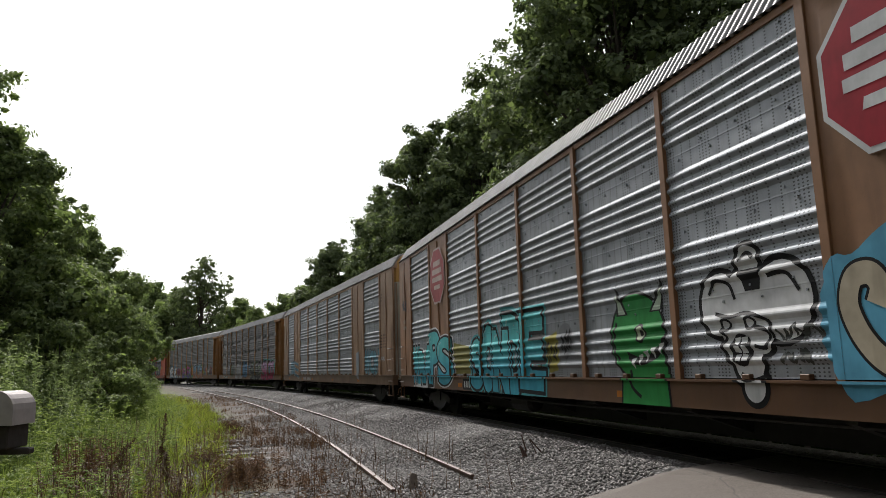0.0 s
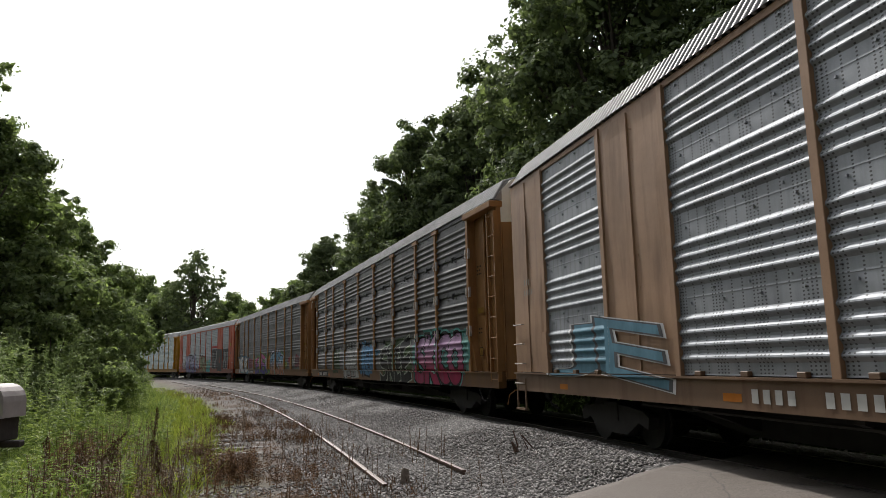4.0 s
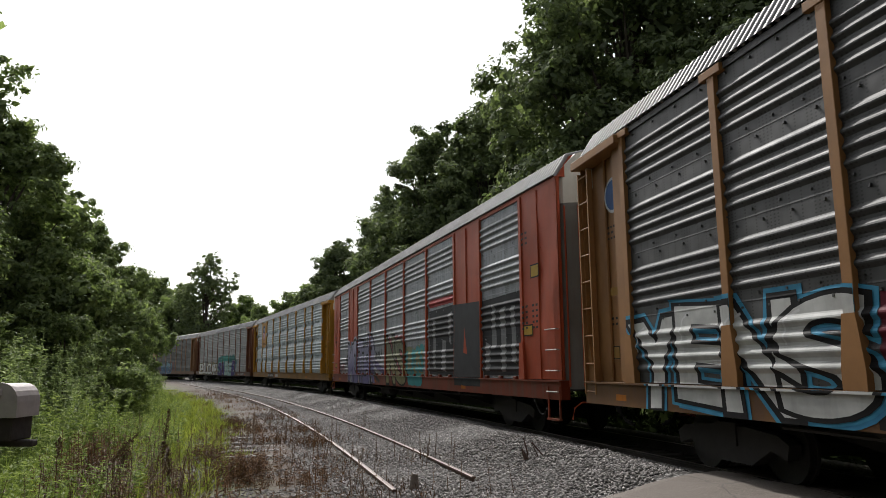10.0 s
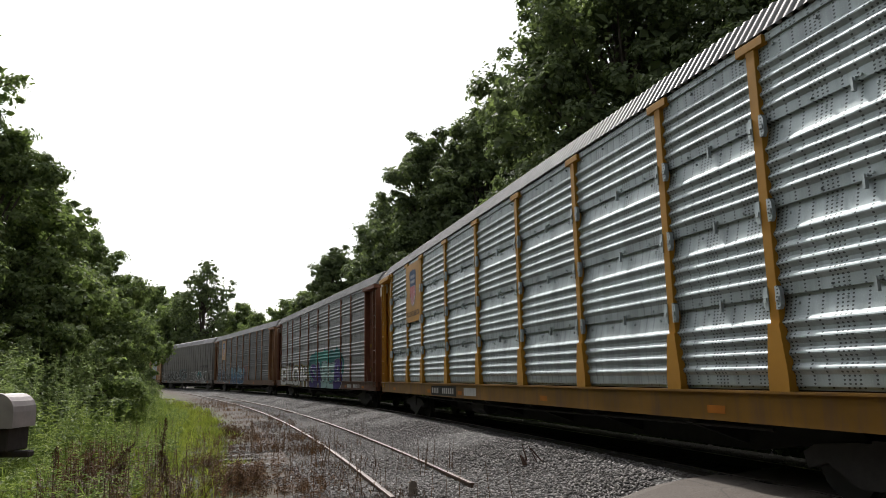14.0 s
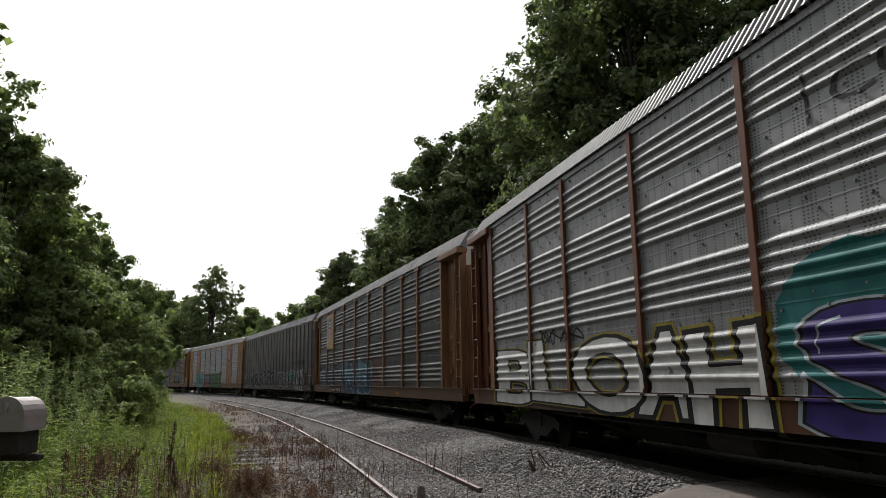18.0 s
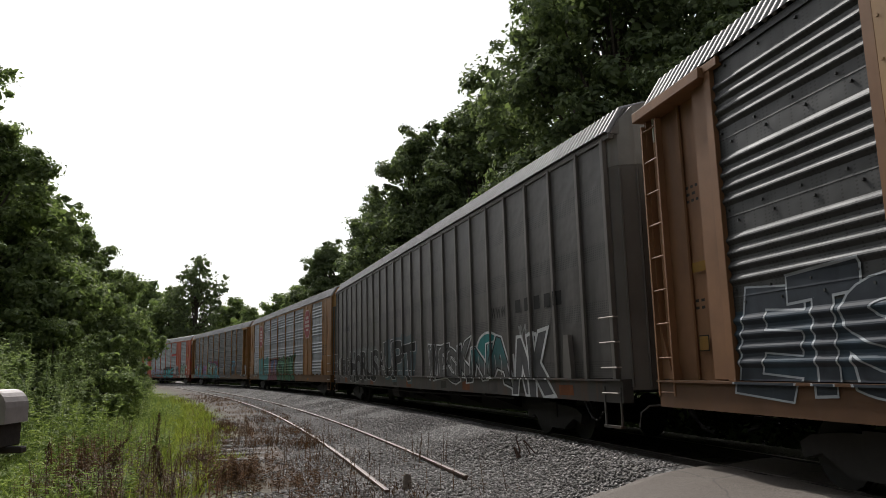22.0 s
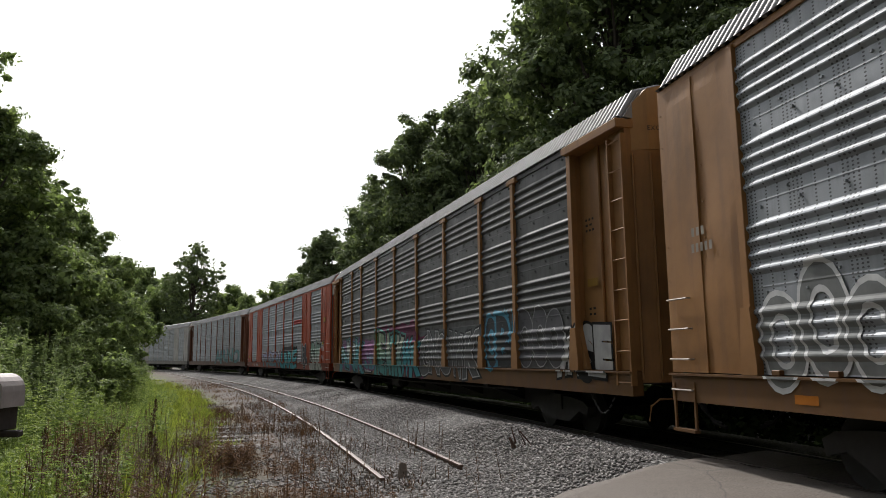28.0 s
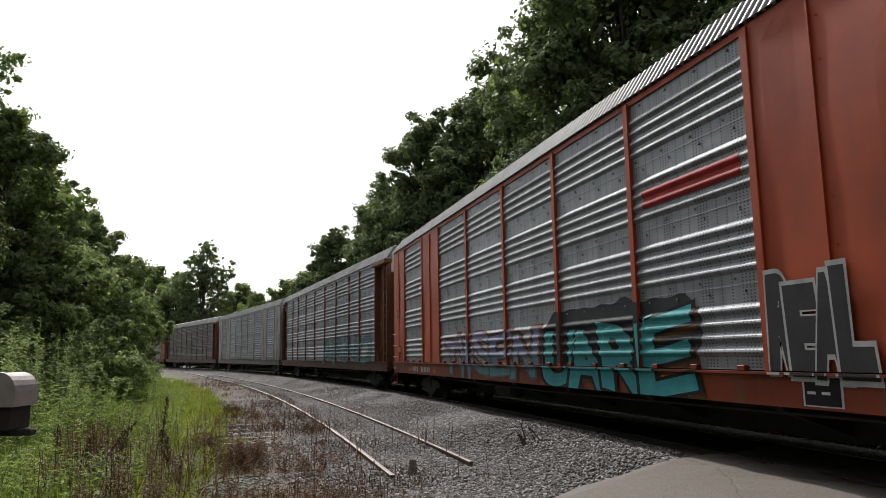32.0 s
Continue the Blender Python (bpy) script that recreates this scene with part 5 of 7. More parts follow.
def stalks(places, height, rnd, n_leaf=16, leaf=0.10, thick=0.006, taper=True):
    """Tall weeds: a stem with narrow leaves up its length."""
    vs, fs, o = [], [], 0
    n = len(places)
    h = height * rnd.uniform(0.55, 1.2, n)
    lean = rnd.normal(0, 0.10, (n, 2))
    top = places + np.stack([lean[:, 0] * h, lean[:, 1] * h, h], 1)
    sv, sf = blades(places, 0.01, 0.001, rnd)
    a = rnd.uniform(0, np.pi, n)
    d = np.stack([np.cos(a), np.sin(a), np.zeros(n)], 1) * thick
    v1 = np.stack([places - d, places + d, top + d * 0.4, top - d * 0.4], 1).reshape(-1, 3)
    f1 = np.arange(n * 4).reshape(n, 4)
    t = rnd.uniform(0.15, 1.0, (n, n_leaf))
    c = places[:, None, :] + (top - places)[:, None, :] * t[:, :, None]
    ang = rnd.uniform(0, 2 * np.pi, (n, n_leaf))
    ln = leaf * rnd.uniform(0.6, 1.3, (n, n_leaf)) * (1.15 - 0.6 * t if taper else 1.0)
    u = np.stack([np.cos(ang), np.sin(ang), rnd.uniform(0.0, 0.7, (n, n_leaf))], 2)
    w = np.stack([-np.sin(ang), np.cos(ang), np.zeros((n, n_leaf))], 2)
    ln = ln[:, :, None]
    q = np.stack([c, c + u * ln * 0.5 + w * ln * 0.13, c + u * ln + np.array([0, 0, -0.25]) * ln, c + u * ln * 0.5 - w * ln * 0.13], 2).reshape(-1, 3)
    f2 = np.arange(n * n_leaf * 4).reshape(-1, 4) + len(v1)
    return np.concatenate([v1, q]), np.concatenate([f1, f2])


def stuff(name, label, category, vf, mat):
    v, f = vf
    return tagged(new(name, fast_mesh(name, v, f, [mat])), label, category, kind="stuff")


def patchy(f, cut, z=0.0):
    return lambda x, y, s, o: noise.noise((x * f, y * f, z)) > cut


def ragged(edge, f=0.5, amp=0.7, cut=-1.0, z=0.0):
    """Places beyond an uneven edge, in patches."""
    return lambda x, y, s, o: o > edge + amp * noise.noise((x * f, y * f, 3.3)) and noise.noise((x * 0.8, y * 0.8, z)) > cut


def clumps(n, each, spread, s0, s1, o0, o1, rnd, keep=None):
    c = scatter(n, s0, s1, o0, o1, rnd, keep)
    p = np.repeat(c, each, 0)
    p[:, :2] += rnd.normal(0, spread, (len(p), 2))
    return p


def plume(x, y, h, lean, turn, seed):
    """A dried dock: a leaning stem with a dense dark seed head."""
    rnd = np.random.RandomState(seed)
    ob = tagged(new("dried_dock"), "dark brown dried dock plant with a plumed seed head", "weed", group="dried docks")
    part("stem", Build().tube([(0, 0, -0.05), (lean * 0.25 * h, 0, h * 0.5), (lean * h, 0, h)], [0.012, 0.01, 0.004], 5), DRY, ob)
    n = 420
    t = rnd.uniform(0.35, 1.0, n)
    r = 0.075 * np.sin(np.pi * np.clip((t - 0.3) / 0.72, 0, 1)) ** 0.6
    a = rnd.uniform(0, 2 * np.pi, n)
    q = rnd.uniform(0.2, 1.0, n)
    pts = np.stack([lean * h * t ** 1.6 + r * q * np.cos(a), r * q * np.sin(a), h * t + rnd.normal(0, 0.01, n)], 1)
    v, f = leaf_quads(pts, 0.035, rnd, 0.5)
    tagged(part("seed_head", fast_mesh("seed_head", v, f, [DRY]), None, ob), kind="stuff")
    ob.matrix_basis = pose(x, y, ground_at(x, y) - 0.02, 0, 0, turn)


def plant_weeds():
    rnd = np.random.RandomState(21)
    so = 4.62
    stuff("grass", "bright yellow-green grass along the siding", "grass", blades(scatter(22000, 6, 75, so + 2.6, so + 5.4, rnd, ragged(so + 3.4, 0.9, 1.5, -0.28, 4.4)), 0.16, 0.010, rnd, 1.4), GRASS)
    stuff("grass", "longer pale tufts in the trackside grass", "grass", blades(clumps(420, 26, 0.10, 6, 60, so + 3.2, so + 6.5, rnd), 0.36, 0.008, rnd, 1.3), GRASS)
    stuff("meadow_grass", "tangled green grass and weeds at the verge", "grass", blades(scatter(26000, 3, 70, so + 4.4, so + 11.5, rnd, ragged(so + 4.9, 0.4, 0.9)), 0.5, 0.012, rnd, 0.7), WEED)
    stuff("leafy_weeds", "low leafy green weeds in the grass", "weeds", stalks(scatter(3200, 3, 45, so + 4.3, so + 10.5, rnd, patchy(0.45, 0.0, 2.0)), 0.6, rnd, 22, 0.16, 0.007), WEED)
    stuff("tall_weeds", "tall leafy green weeds on the bank", "weeds", stalks(scatter(3600, 5, 60, so + 5.4, so + 11.0, rnd, patchy(0.35, 0.0, 5.0)), 1.25, rnd, 40, 0.17, 0.008), WEED)
    stuff("tall_weeds", "tall grey-green flowering weeds before the hedge", "weeds", stalks(scatter(3800, 9, 55, so + 6.8, so + 12.5, rnd, patchy(0.3, -0.2, 8.0)), 2.3, rnd, 55, 0.16, 0.009), WEED_GREY)
    stuff("dead_stalks", "dry brown weed stalks between rails and verge", "weeds", stalks(clumps(44, 4, 0.25, 9, 40, so - 1.2, so + 2.8, rnd), 0.5, rnd, 12, 0.06, 0.006), DRY)
    stuff("dead_stalks", "dark dry seed stalks standing in the grass", "weeds", stalks(clumps(26, 7, 0.16, 5, 24, so + 3.4, so + 6.6, rnd), 0.85, rnd, 50, 0.06, 0.007), DRY)
    stuff("withered_weeds", "brown withered weeds in the foreground verge", "weeds", stalks(scatter(1900, 4, 15, so + 3.7, so + 7.4, rnd, patchy(0.7, 0.08, 4.0)), 0.55, rnd, 30, 0.09, 0.006), RUSTY)
    stuff("dead_grass", "rusty dead grass beside the siding", "grass", blades(clumps(80, 26, 0.2, 8, 60, so + 1.0, so + 3.7, rnd, patchy(0.6, 0.0, 3.0)), 0.22, 0.008, rnd, 0.9), RUSTY)
    stuff("dead_grass", "straw-coloured dry grass in the dirt", "grass", blades(scatter(3000, 8, 60, so + 0.8, so + 3.4, rnd, patchy(0.7, 0.12, 6.0)), 0.10, 0.008, rnd, 1.2), STRAW)
    stuff("withered_weeds", "dark brown dead weeds thick along the siding's edge", "weeds", stalks(clumps(105, 9, 0.28, 10, 60, so + 0.9, so + 3.6, rnd, patchy(0.5, -0.1, 7.0)), 0.32, rnd, 20, 0.08, 0.006), RUSTY)
    stuff("dead_grass", "thin brown stubble in the dirt beside the rails", "grass", blades(scatter(9000, 8, 70, so + 0.2, so + 3.9, rnd, patchy(0.55, -0.15, 12.0)), 0.13, 0.007, rnd, 1.3), DRY)
    for k, (cs, co, n, h) in enumerate(((15.1, 7.5, 46, 0.42), (16.0, 7.35, 30, 0.34), (28.0, 7.5, 40, 0.30), (18.3, 8.1, 26, 0.40))):
        x, y, _ = track(cs, co)
        pts = np.array([(x, y, ground_z(co, cs) - 0.02)]) + np.concatenate([rnd.normal(0, 0.20, (n, 2)), np.zeros((n, 1))], 1)
        stuff("dead_weed_clump", "rust-red dead weed clump in the dirt", "weeds", stalks(pts, h, rnd, 34, 0.10, 0.006), RUSTY)
    for px, py, n, h, mat in ((-5.5, 11.6, 60, 0.85, RUSTY), (-4.9, 10.6, 40, 0.7, DRY), (-6.2, 12.6, 40, 0.8, RUSTY), (-5.0, 12.2, 16, 1.0, DRY)):
        pts = np.array([(px, py, ground_at(px, py) - 0.02)]) + np.concatenate([rnd.normal(0, 0.26, (n, 2)), np.zeros((n, 1))], 1)
        stuff("withered_weeds", "tall brown withered weeds in the verge", "weeds", stalks(pts, h, rnd, 40, 0.09, 0.008), mat)
    for k, (cs, co, n, h) in enumerate(((20.8, 6.5, 9, 0.62), (21.1, 7.2, 7, 0.6), (17.2, 6.0, 6, 0.5), (25.5, 6.9, 7, 0.55), (16.6, 3.9, 4, 0.5), (22.6, 5.4, 5, 0.5))):
        x, y, _ = track(cs, co)
        pts = np.array([(x, y, ground_z(co, cs) - 0.02)]) + np.concatenate([rnd.normal(0, 0.10, (n, 2)), np.zeros((n, 1))], 1)
        stuff("dead_stalks", "upright dark dead stalks in the gravel", "weeds", stalks(pts, h, rnd, 26, 0.05, 0.008), DRY)
    for i, (x, y, h, lean, turn) in enumerate(((-5.25, 11.2, 0.95, 0.55, 10), (-5.0, 11.0, 0.7, 0.35, 40), (-4.6, 12.2, 0.75, -0.1, 0), (-6.6, 17.3, 1.0, 0.1, 80), (-5.6, 11.5, 0.7, -0.2, 150), (-4.3, 11.6, 0.7, 0.1, 220), (-6.5, 12.4, 0.8, 0.12, 300))):
        plume(x, y, h, lean, turn, 40 + i)


plant_weeds()


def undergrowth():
    """Low dense leaves added at the foot of the wood beyond the train, shade put in their colour."""
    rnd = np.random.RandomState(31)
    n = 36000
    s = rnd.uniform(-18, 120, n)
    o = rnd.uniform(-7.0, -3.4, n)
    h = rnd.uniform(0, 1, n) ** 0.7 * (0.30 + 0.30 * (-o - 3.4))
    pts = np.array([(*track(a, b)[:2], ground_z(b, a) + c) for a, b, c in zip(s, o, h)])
    stuff("undergrowth", "low undergrowth at the edge of the wood, darkened in colour as shade", "undergrowth", leaf_quads(pts, 0.24, rnd), UNDER_SHADED)


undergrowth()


def stones():
    """Loose ballast: small broken stones, far too many to count."""
    m, n, l, b = base_material("ballast_stone")
    geo = n.new("ShaderNodeNewGeometry")
    c = ramp(n, l, geo.outputs["Random Per Island"], [(0.0, (0.07, 0.062, 0.058)), (0.45, (0.20, 0.185, 0.18)), (0.8, (0.36, 0.34, 0.33)), (1.0, (0.60, 0.57, 0.55))])
    fine = noise_node(n, l, 60.0, 3)
    c = mix(n, l, fine, c, (0.12, 0.11, 0.105))
    l.new(c, b.inputs["Base Color"])
    b.inputs["Roughness"].default_value = 0.85
    rnd = np.random.RandomState(5)
    off_road = lambda x, y, q, o: 0.632 * (x - 2.62) - 0.775 * (y - 10.05) < -0.05
    places = np.concatenate([scatter(52000, 6, 34, 1.2, 6.4, rnd, off_road), scatter(16000, 30, 80, 1.2, 5.6, rnd), scatter(16000, 5, 34, 6.2, 8.5, rnd, patchy(0.7, -0.05, 9.0))])
    k = len(places)
    shape = np.array([(0.5, 0.1, 0.0), (-0.1, 0.5, 0.05), (-0.5, -0.1, 0.0), (0.1, -0.5, -0.05), (0.1, 0.08, 0.42), (0.0, -0.05, -0.4)])
    tri = np.array([(0, 1, 4), (1, 2, 4), (2, 3, 4), (3, 0, 4), (1, 0, 5), (2, 1, 5), (3, 2, 5), (0, 3, 5)])
    a = rnd.uniform(0, 2 * np.pi, k)
    tilt = rnd.normal(0, 0.5, k)
    size = rnd.uniform(0.03, 0.075, k)
    v = shape[None] * size[:, None, None] * rnd.uniform(0.7, 1.3, (k, 6, 1)) * np.array([1, 1, 0.8])
    ct, st = np.cos(tilt)[:, None], np.sin(tilt)[:, None]
    v = np.stack([v[..., 0] * ct - v[..., 2] * st, v[..., 1], v[..., 0] * st + v[..., 2] * ct], -1)
    ca, sa = np.cos(a)[:, None], np.sin(a)[:, None]
    v = np.stack([v[..., 0] * ca - v[..., 1] * sa, v[..., 0] * sa + v[..., 1] * ca, v[..., 2]], -1)
    v += places[:, None, :] + np.array([0, 0, 0.025])
    f = (tri[None] + (np.arange(k) * 6)[:, None, None]).reshape(-1, 3)
    tagged(new("ballast", fast_mesh("ballast", v.reshape(-1, 3), f, [m])), "loose grey ballast stones between the tracks", "gravel", kind="stuff")


stones()

# ---- small things ----


def build_mailbox():
    ob = tagged(new("mailbox"), "grey metal mailbox with a domed top on a wooden post", "mailbox")
    grey = plain("mailbox_metal", (0.46, 0.41, 0.40), 0.5, 0.1, scale=9, dark=0.8, bump_d=0.004)
    wood = plain("mailbox_wood", (0.05, 0.04, 0.035), 0.9, scale=14)
    w, L = 0.14, 0.44
    arch = [(-w, 0.0), (w, 0.0), (w, 0.12)] + [(w * math.cos(a), 0.12 + w * math.sin(a)) for a in [math.pi * i / 10 for i in range(1, 10)]] + [(-w, 0.12)]
    part("box", Build().prism(arch, "y", -L / 2, L / 2), grey, ob)
    rim = [(x * 1.06, 0.15 + (z - 0.15) * 1.06 if z > 0.15 else z) for x, z in arch]
    door = part("door", Build().prism(rim, "y", -L / 2 - 0.03, -L / 2 + 0.015), grey, ob)
    part("latch", Build().box(-0.02, 0.02, -L / 2 - 0.06, -L / 2 - 0.03, 0.17, 0.22, 0.006).tube([(0, -L / 2 - 0.05, 0.20), (0, -L / 2 - 0.05, 0.13)], 0.012, 6), grey, door)
    part("base_board", Build().box(-0.10, 0.10, -0.2, 0.2, -0.18, 0.0, 0.01), wood, ob)
    part("crossbar", Build().box(-0.45, 0.22, -0.06, 0.06, -0.23, -0.18, 0.01), wood, ob)
    part("post", Build().box(-0.44, -0.34, -0.05, 0.05, -1.6, -0.18, 0.012), wood, ob)
    ob.matrix_basis = pose(-3.88, 6.55, 0.965, 0, 0, 4) @ Matrix.Diagonal((1.02, 0.9, 1.12, 1))
    return ob


build_mailbox()


def build_stump():
    b = Build()
    rnd = random.Random(3)
    ring = [(0.1 * math.cos(i * 0.9) * rnd.uniform(0.7, 1.2), 0.09 * math.sin(i * 0.9) * rnd.uniform(0.7, 1.2)) for i in range(7)]
    v = [(x, y, 0.0) for x, y in ring] + [(x * 0.7 + 0.0, y * 0.6, 0.15 + rnd.uniform(0, 0.17)) for x, y in ring]
    b.add(v, [(i, (i + 1) % 7, 7 + (i + 1) % 7, 7 + i) for i in range(7)] + [tuple(range(7, 14))])
    ob = tagged(new("stump", b.mesh("stump")), "splintered grey wooden stub in the gravel", "stump")
    ob.data.materials.clear()
    ob.data.materials.append(plain("grey_splintered_wood", (0.22, 0.18, 0.15), 0.9, scale=20, bump_d=0.02))
    ob.matrix_basis = pose(-0.5, 11.3, -0.42)


build_stump()


def build_branch():
    b = Build()
    rnd = random.Random(9)
    for pts, r in (([(-0.12, 0, 0.0), (-0.04, 0.02, 0.22), (-0.10, 0.05, 0.42)], 0.016), ([(-0.1, 0, 0.02), (0.1, 0.03, 0.18), (0.0, 0.02, 0.38)], 0.014), ([(-0.3, 0, 0.03), (0.0, 0.03, 0.05), (0.38, 0.02, 0.04)], 0.018), ([(0.02, 0.02, 0.36), (0.2, 0.04, 0.15), (0.3, 0.05, 0.03)], 0.012), ([(-0.1, 0, 0.0), (-0.06, 0, 0.15), (-0.12, 0.0, 0.27)], 0.045)):
        b.tube(pts, [r, r * 0.8, r * 0.4], 6)
    ob = tagged(new("broken_branch", b.mesh("broken_branch")), "broken dead branch lying on the gravel", "branch")
    ob.data.materials.clear()
    ob.data.materials.append(plain("dead_branch_wood", (0.10, 0.06, 0.045), 0.9, scale=20))
    ob.matrix_basis = pose(1.5, 13.5, -0.36, 0, 0, -8) @ Matrix.Diagonal((1.3, 1.3, 1.3, 1))


build_branch()



def old_ties():
    rnd = random.Random(12)
    for i, (s, o) in enumerate(((19.4, 7.3), (20.4, 7.45), (21.4, 7.2), (22.8, 7.3), (18.4, 7.5))):
        x, y, a = track(s, o)
        ob = tagged(new("discarded_tie", TIE_MESH_OLD), "weathered grey railway tie lying in the dirt", "railway tie", group="discarded ties")
        ob.matrix_basis = pose(x, y, ground_z(o, s) + 0.03, rnd.uniform(-1, 1), rnd.uniform(-2, 2), math.degrees(a) + 90 + rnd.uniform(-14, 14))


TIE_MESH_OLD = Build().box(-0.12, 0.12, -0.95, 0.95, -0.16, 0.02, 0.02).mesh("discarded_tie")
TIE_MESH_OLD.materials.append(plain("grey_old_wood", (0.20, 0.18, 0.17), 0.9, scale=14, bump_d=0.02))
old_ties()

# ---- the cars, from the front of the train ----
TAN = (0.25, 0.125, 0.046)
BROWN = (0.22, 0.115, 0.06)
FADED = (0.30, 0.19, 0.12)
RUST = (0.15, 0.06, 0.034)
RED = (0.33, 0.058, 0.022)
YELLOW = (0.38, 0.19, 0.022)
WHITE, BLACK, CYAN, TEAL = (0.62, 0.63, 0.64), (0.012, 0.012, 0.013), (0.06, 0.42, 0.50), (0.10, 0.45, 0.40)
BLUE, NAVY, PINK, MAGENTA = (0.08, 0.25, 0.42), (0.02, 0.05, 0.12), (0.45, 0.16, 0.22), (0.30, 0.02, 0.08)
GREEN, LIME, PURPLE, LILAC, GREY, MINT = (0.03, 0.25, 0.06), (0.20, 0.38, 0.08), (0.06, 0.03, 0.16), (0.28, 0.28, 0.42), (0.10, 0.10, 0.105), (0.32, 0.52, 0.46)
ORANGE, OCTAGON = (0.55, 0.16, 0.02), (0.33, 0.015, 0.03)
ROOF_PALE = galvanised(0.21, (1.0, 0.98, 0.98), False, 0.3)
ROOF_GREY = galvanised(0.24, (1.0, 0.97, 1.0), False, 0.3)
SILVER = galvanised(0.255, (0.93, 1.0, 1.09))
SILVER_DARK = galvanised(0.052, (0.97, 1.0, 1.03))
SILVER_DIM = galvanised(0.038, (0.97, 1.0, 1.03))
SILVER_GREEN = galvanised(0.44, (0.88, 1.0, 1.03), True, 0.55)
SILVER_MID = galvanised(0.23, (0.97, 1.0, 1.02))
SMOOTH_GREY = galvanised(0.060, (1.12, 1.0, 0.94), True, 0.25, 0.30, True)
CARS = []


def octagon(c, u, z, r, sq=0.98, faded=False):
    red = (0.33, 0.075, 0.08) if faded else OCTAGON
    pale = (0.50, 0.38, 0.35) if faded else WHITE
    c.disc(u, z, r * 1.08, pale, 8, 0, "emblem_border", sq, math.pi / 8)
    c.disc(u, z, r, red, 8, 1, "emblem", sq, math.pi / 8)
    for dz, w in ((0.42, 0.45), (0.15, 0.6), (-0.12, 0.66), (-0.42, 0.4)):
        c.quad(u - r * sq * w, u + r * sq * w, z + r * dz - 0.08 * r, z + r * dz + 0.10 * r, pale, 2, "emblem_bar", 0.02, int(dz * 100) + 50)


def shield(c, u, z, r, top, stripe, up=0.0):
    """A plain shield: coloured head, striped foot; up: how far its plate stands out."""
    out = [(-0.55, 1.0), (-0.4, 0.92), (-0.2, 0.95), (0.0, 1.02), (0.2, 0.95), (0.4, 0.92), (0.55, 1.0), (0.72, 0.72), (0.64, 0.35), (0.62, -0.35), (0.3, -0.85), (0.0, -1.0), (-0.3, -0.85), (-0.62, -0.35), (-0.64, 0.35), (-0.72, 0.72)]
    n = len(out)
    edge = [(u - MID + x * r * 1.06, z + y * r * 1.05) for x, y in out]
    face = [(u - MID + x * r, z + y * r) for x, y in out]
    head = [q for q, (x, y) in zip(face, out) if y > 0.3]
    head = head + [(u - MID + 0.63 * r, z + 0.1 * r), (u - MID - 0.63 * r, z + 0.1 * r)]
    # start the head's outline at its upper left, run over the top and close along the foot
    head = head[:9] + head[-2:] + head[9:-2]
    c.flat_on("emblem_border", edge, top, up, 1)
    c.flat_on("emblem_field", face, WHITE, up, 2)
    c.flat_on("emblem", head, top, up, 3)
    for i in range(4):
        x = u - MID + (-0.42 + 0.24 * i) * r
        c.flat_on("emblem_bar", [(x, z + 0.55 * r), (x + 0.15 * r, z + 0.55 * r), (x + 0.15 * r, z + 0.72 * r), (x, z + 0.72 * r)], WHITE, up, 4)
        c.flat_on("emblem_bar", [(x, z + 0.27 * r), (x + 0.15 * r, z + 0.27 * r), (x + 0.15 * r, z + 0.44 * r), (x, z + 0.44 * r)], WHITE, up, 4)
    for i in range(-2, 3):
        x = u - MID + i * 0.24 * r
        low = -0.93 if i == 0 else (-0.8 if abs(i) == 1 else -0.5)
        c.flat_on("emblem_stripe", [(x - 0.07 * r, z + low * r), (x + 0.07 * r, z + low * r), (x + 0.07 * r, z + 0.09 * r), (x - 0.07 * r, z + 0.09 * r)], stripe, up, 3)


def car(*a, **k):
    c = Carrier(*a, **k)
    CARS.append(c)
    return c


c = car("tan car carrier with silver ribbed panels and cyan graffiti", "solid", BROWN, 0.45, SILVER, ROOF_PALE, "plain", "grouped", "grab")
octagon(c, 5.77, 4.25, 0.86, faded=True)
octagon(c, 21.97, 4.25, 0.86)
AQUA, AQUA_LOW = (0.10, 0.48, 0.50), (0.05, 0.34, 0.46)
c.quad(6.75, 8.9, 1.26, 2.1, (0.20, 0.19, 0.05), 0, "sprayed_patch", 0.15, 3)
c.lay("graffiti_cloud", blob_shapes(13.2 - MID, 14.2 - MID, 1.28, 2.1, 5), (0.26, 0.23, 0.04), 0)
c.tag(13.4, 14.1, 1.35, 1.95, BLACK, 18, 4)
c.disc(14.5, 1.9, 0.34, (0.16, 0.17, 0.18), 16, 0, "graffiti_round")
c.tag(14.25, 14.75, 1.6, 2.15, BLACK, 19, 3)
c.letters("WRA", 2.35, 4.65, 1.08, 2.15, AQUA, BLACK, WHITE, seed=3, swell=0.085, low=AQUA_LOW, accent=(0.35, 0.62, 0.62), wild=0.07)
c.letters("PS", 4.6, 6.95, 1.02, 2.5, AQUA, BLACK, WHITE, seed=5, swell=0.10, low=AQUA_LOW, accent=(0.35, 0.62, 0.62), wild=0.07)
c.letters("SON", 8.9, 11.45, 1.06, 2.35, AQUA, BLACK, (0.10, 0.40, 0.44), seed=4, swell=0.095, low=AQUA_LOW, accent=(0.35, 0.62, 0.62), wild=0.05)
c.letters("DE", 11.4, 13.35, 1.02, 2.55, AQUA, BLACK, (0.10, 0.40, 0.44), seed=6, swell=0.10, low=AQUA_LOW, accent=(0.35, 0.62, 0.62), wild=0.08)
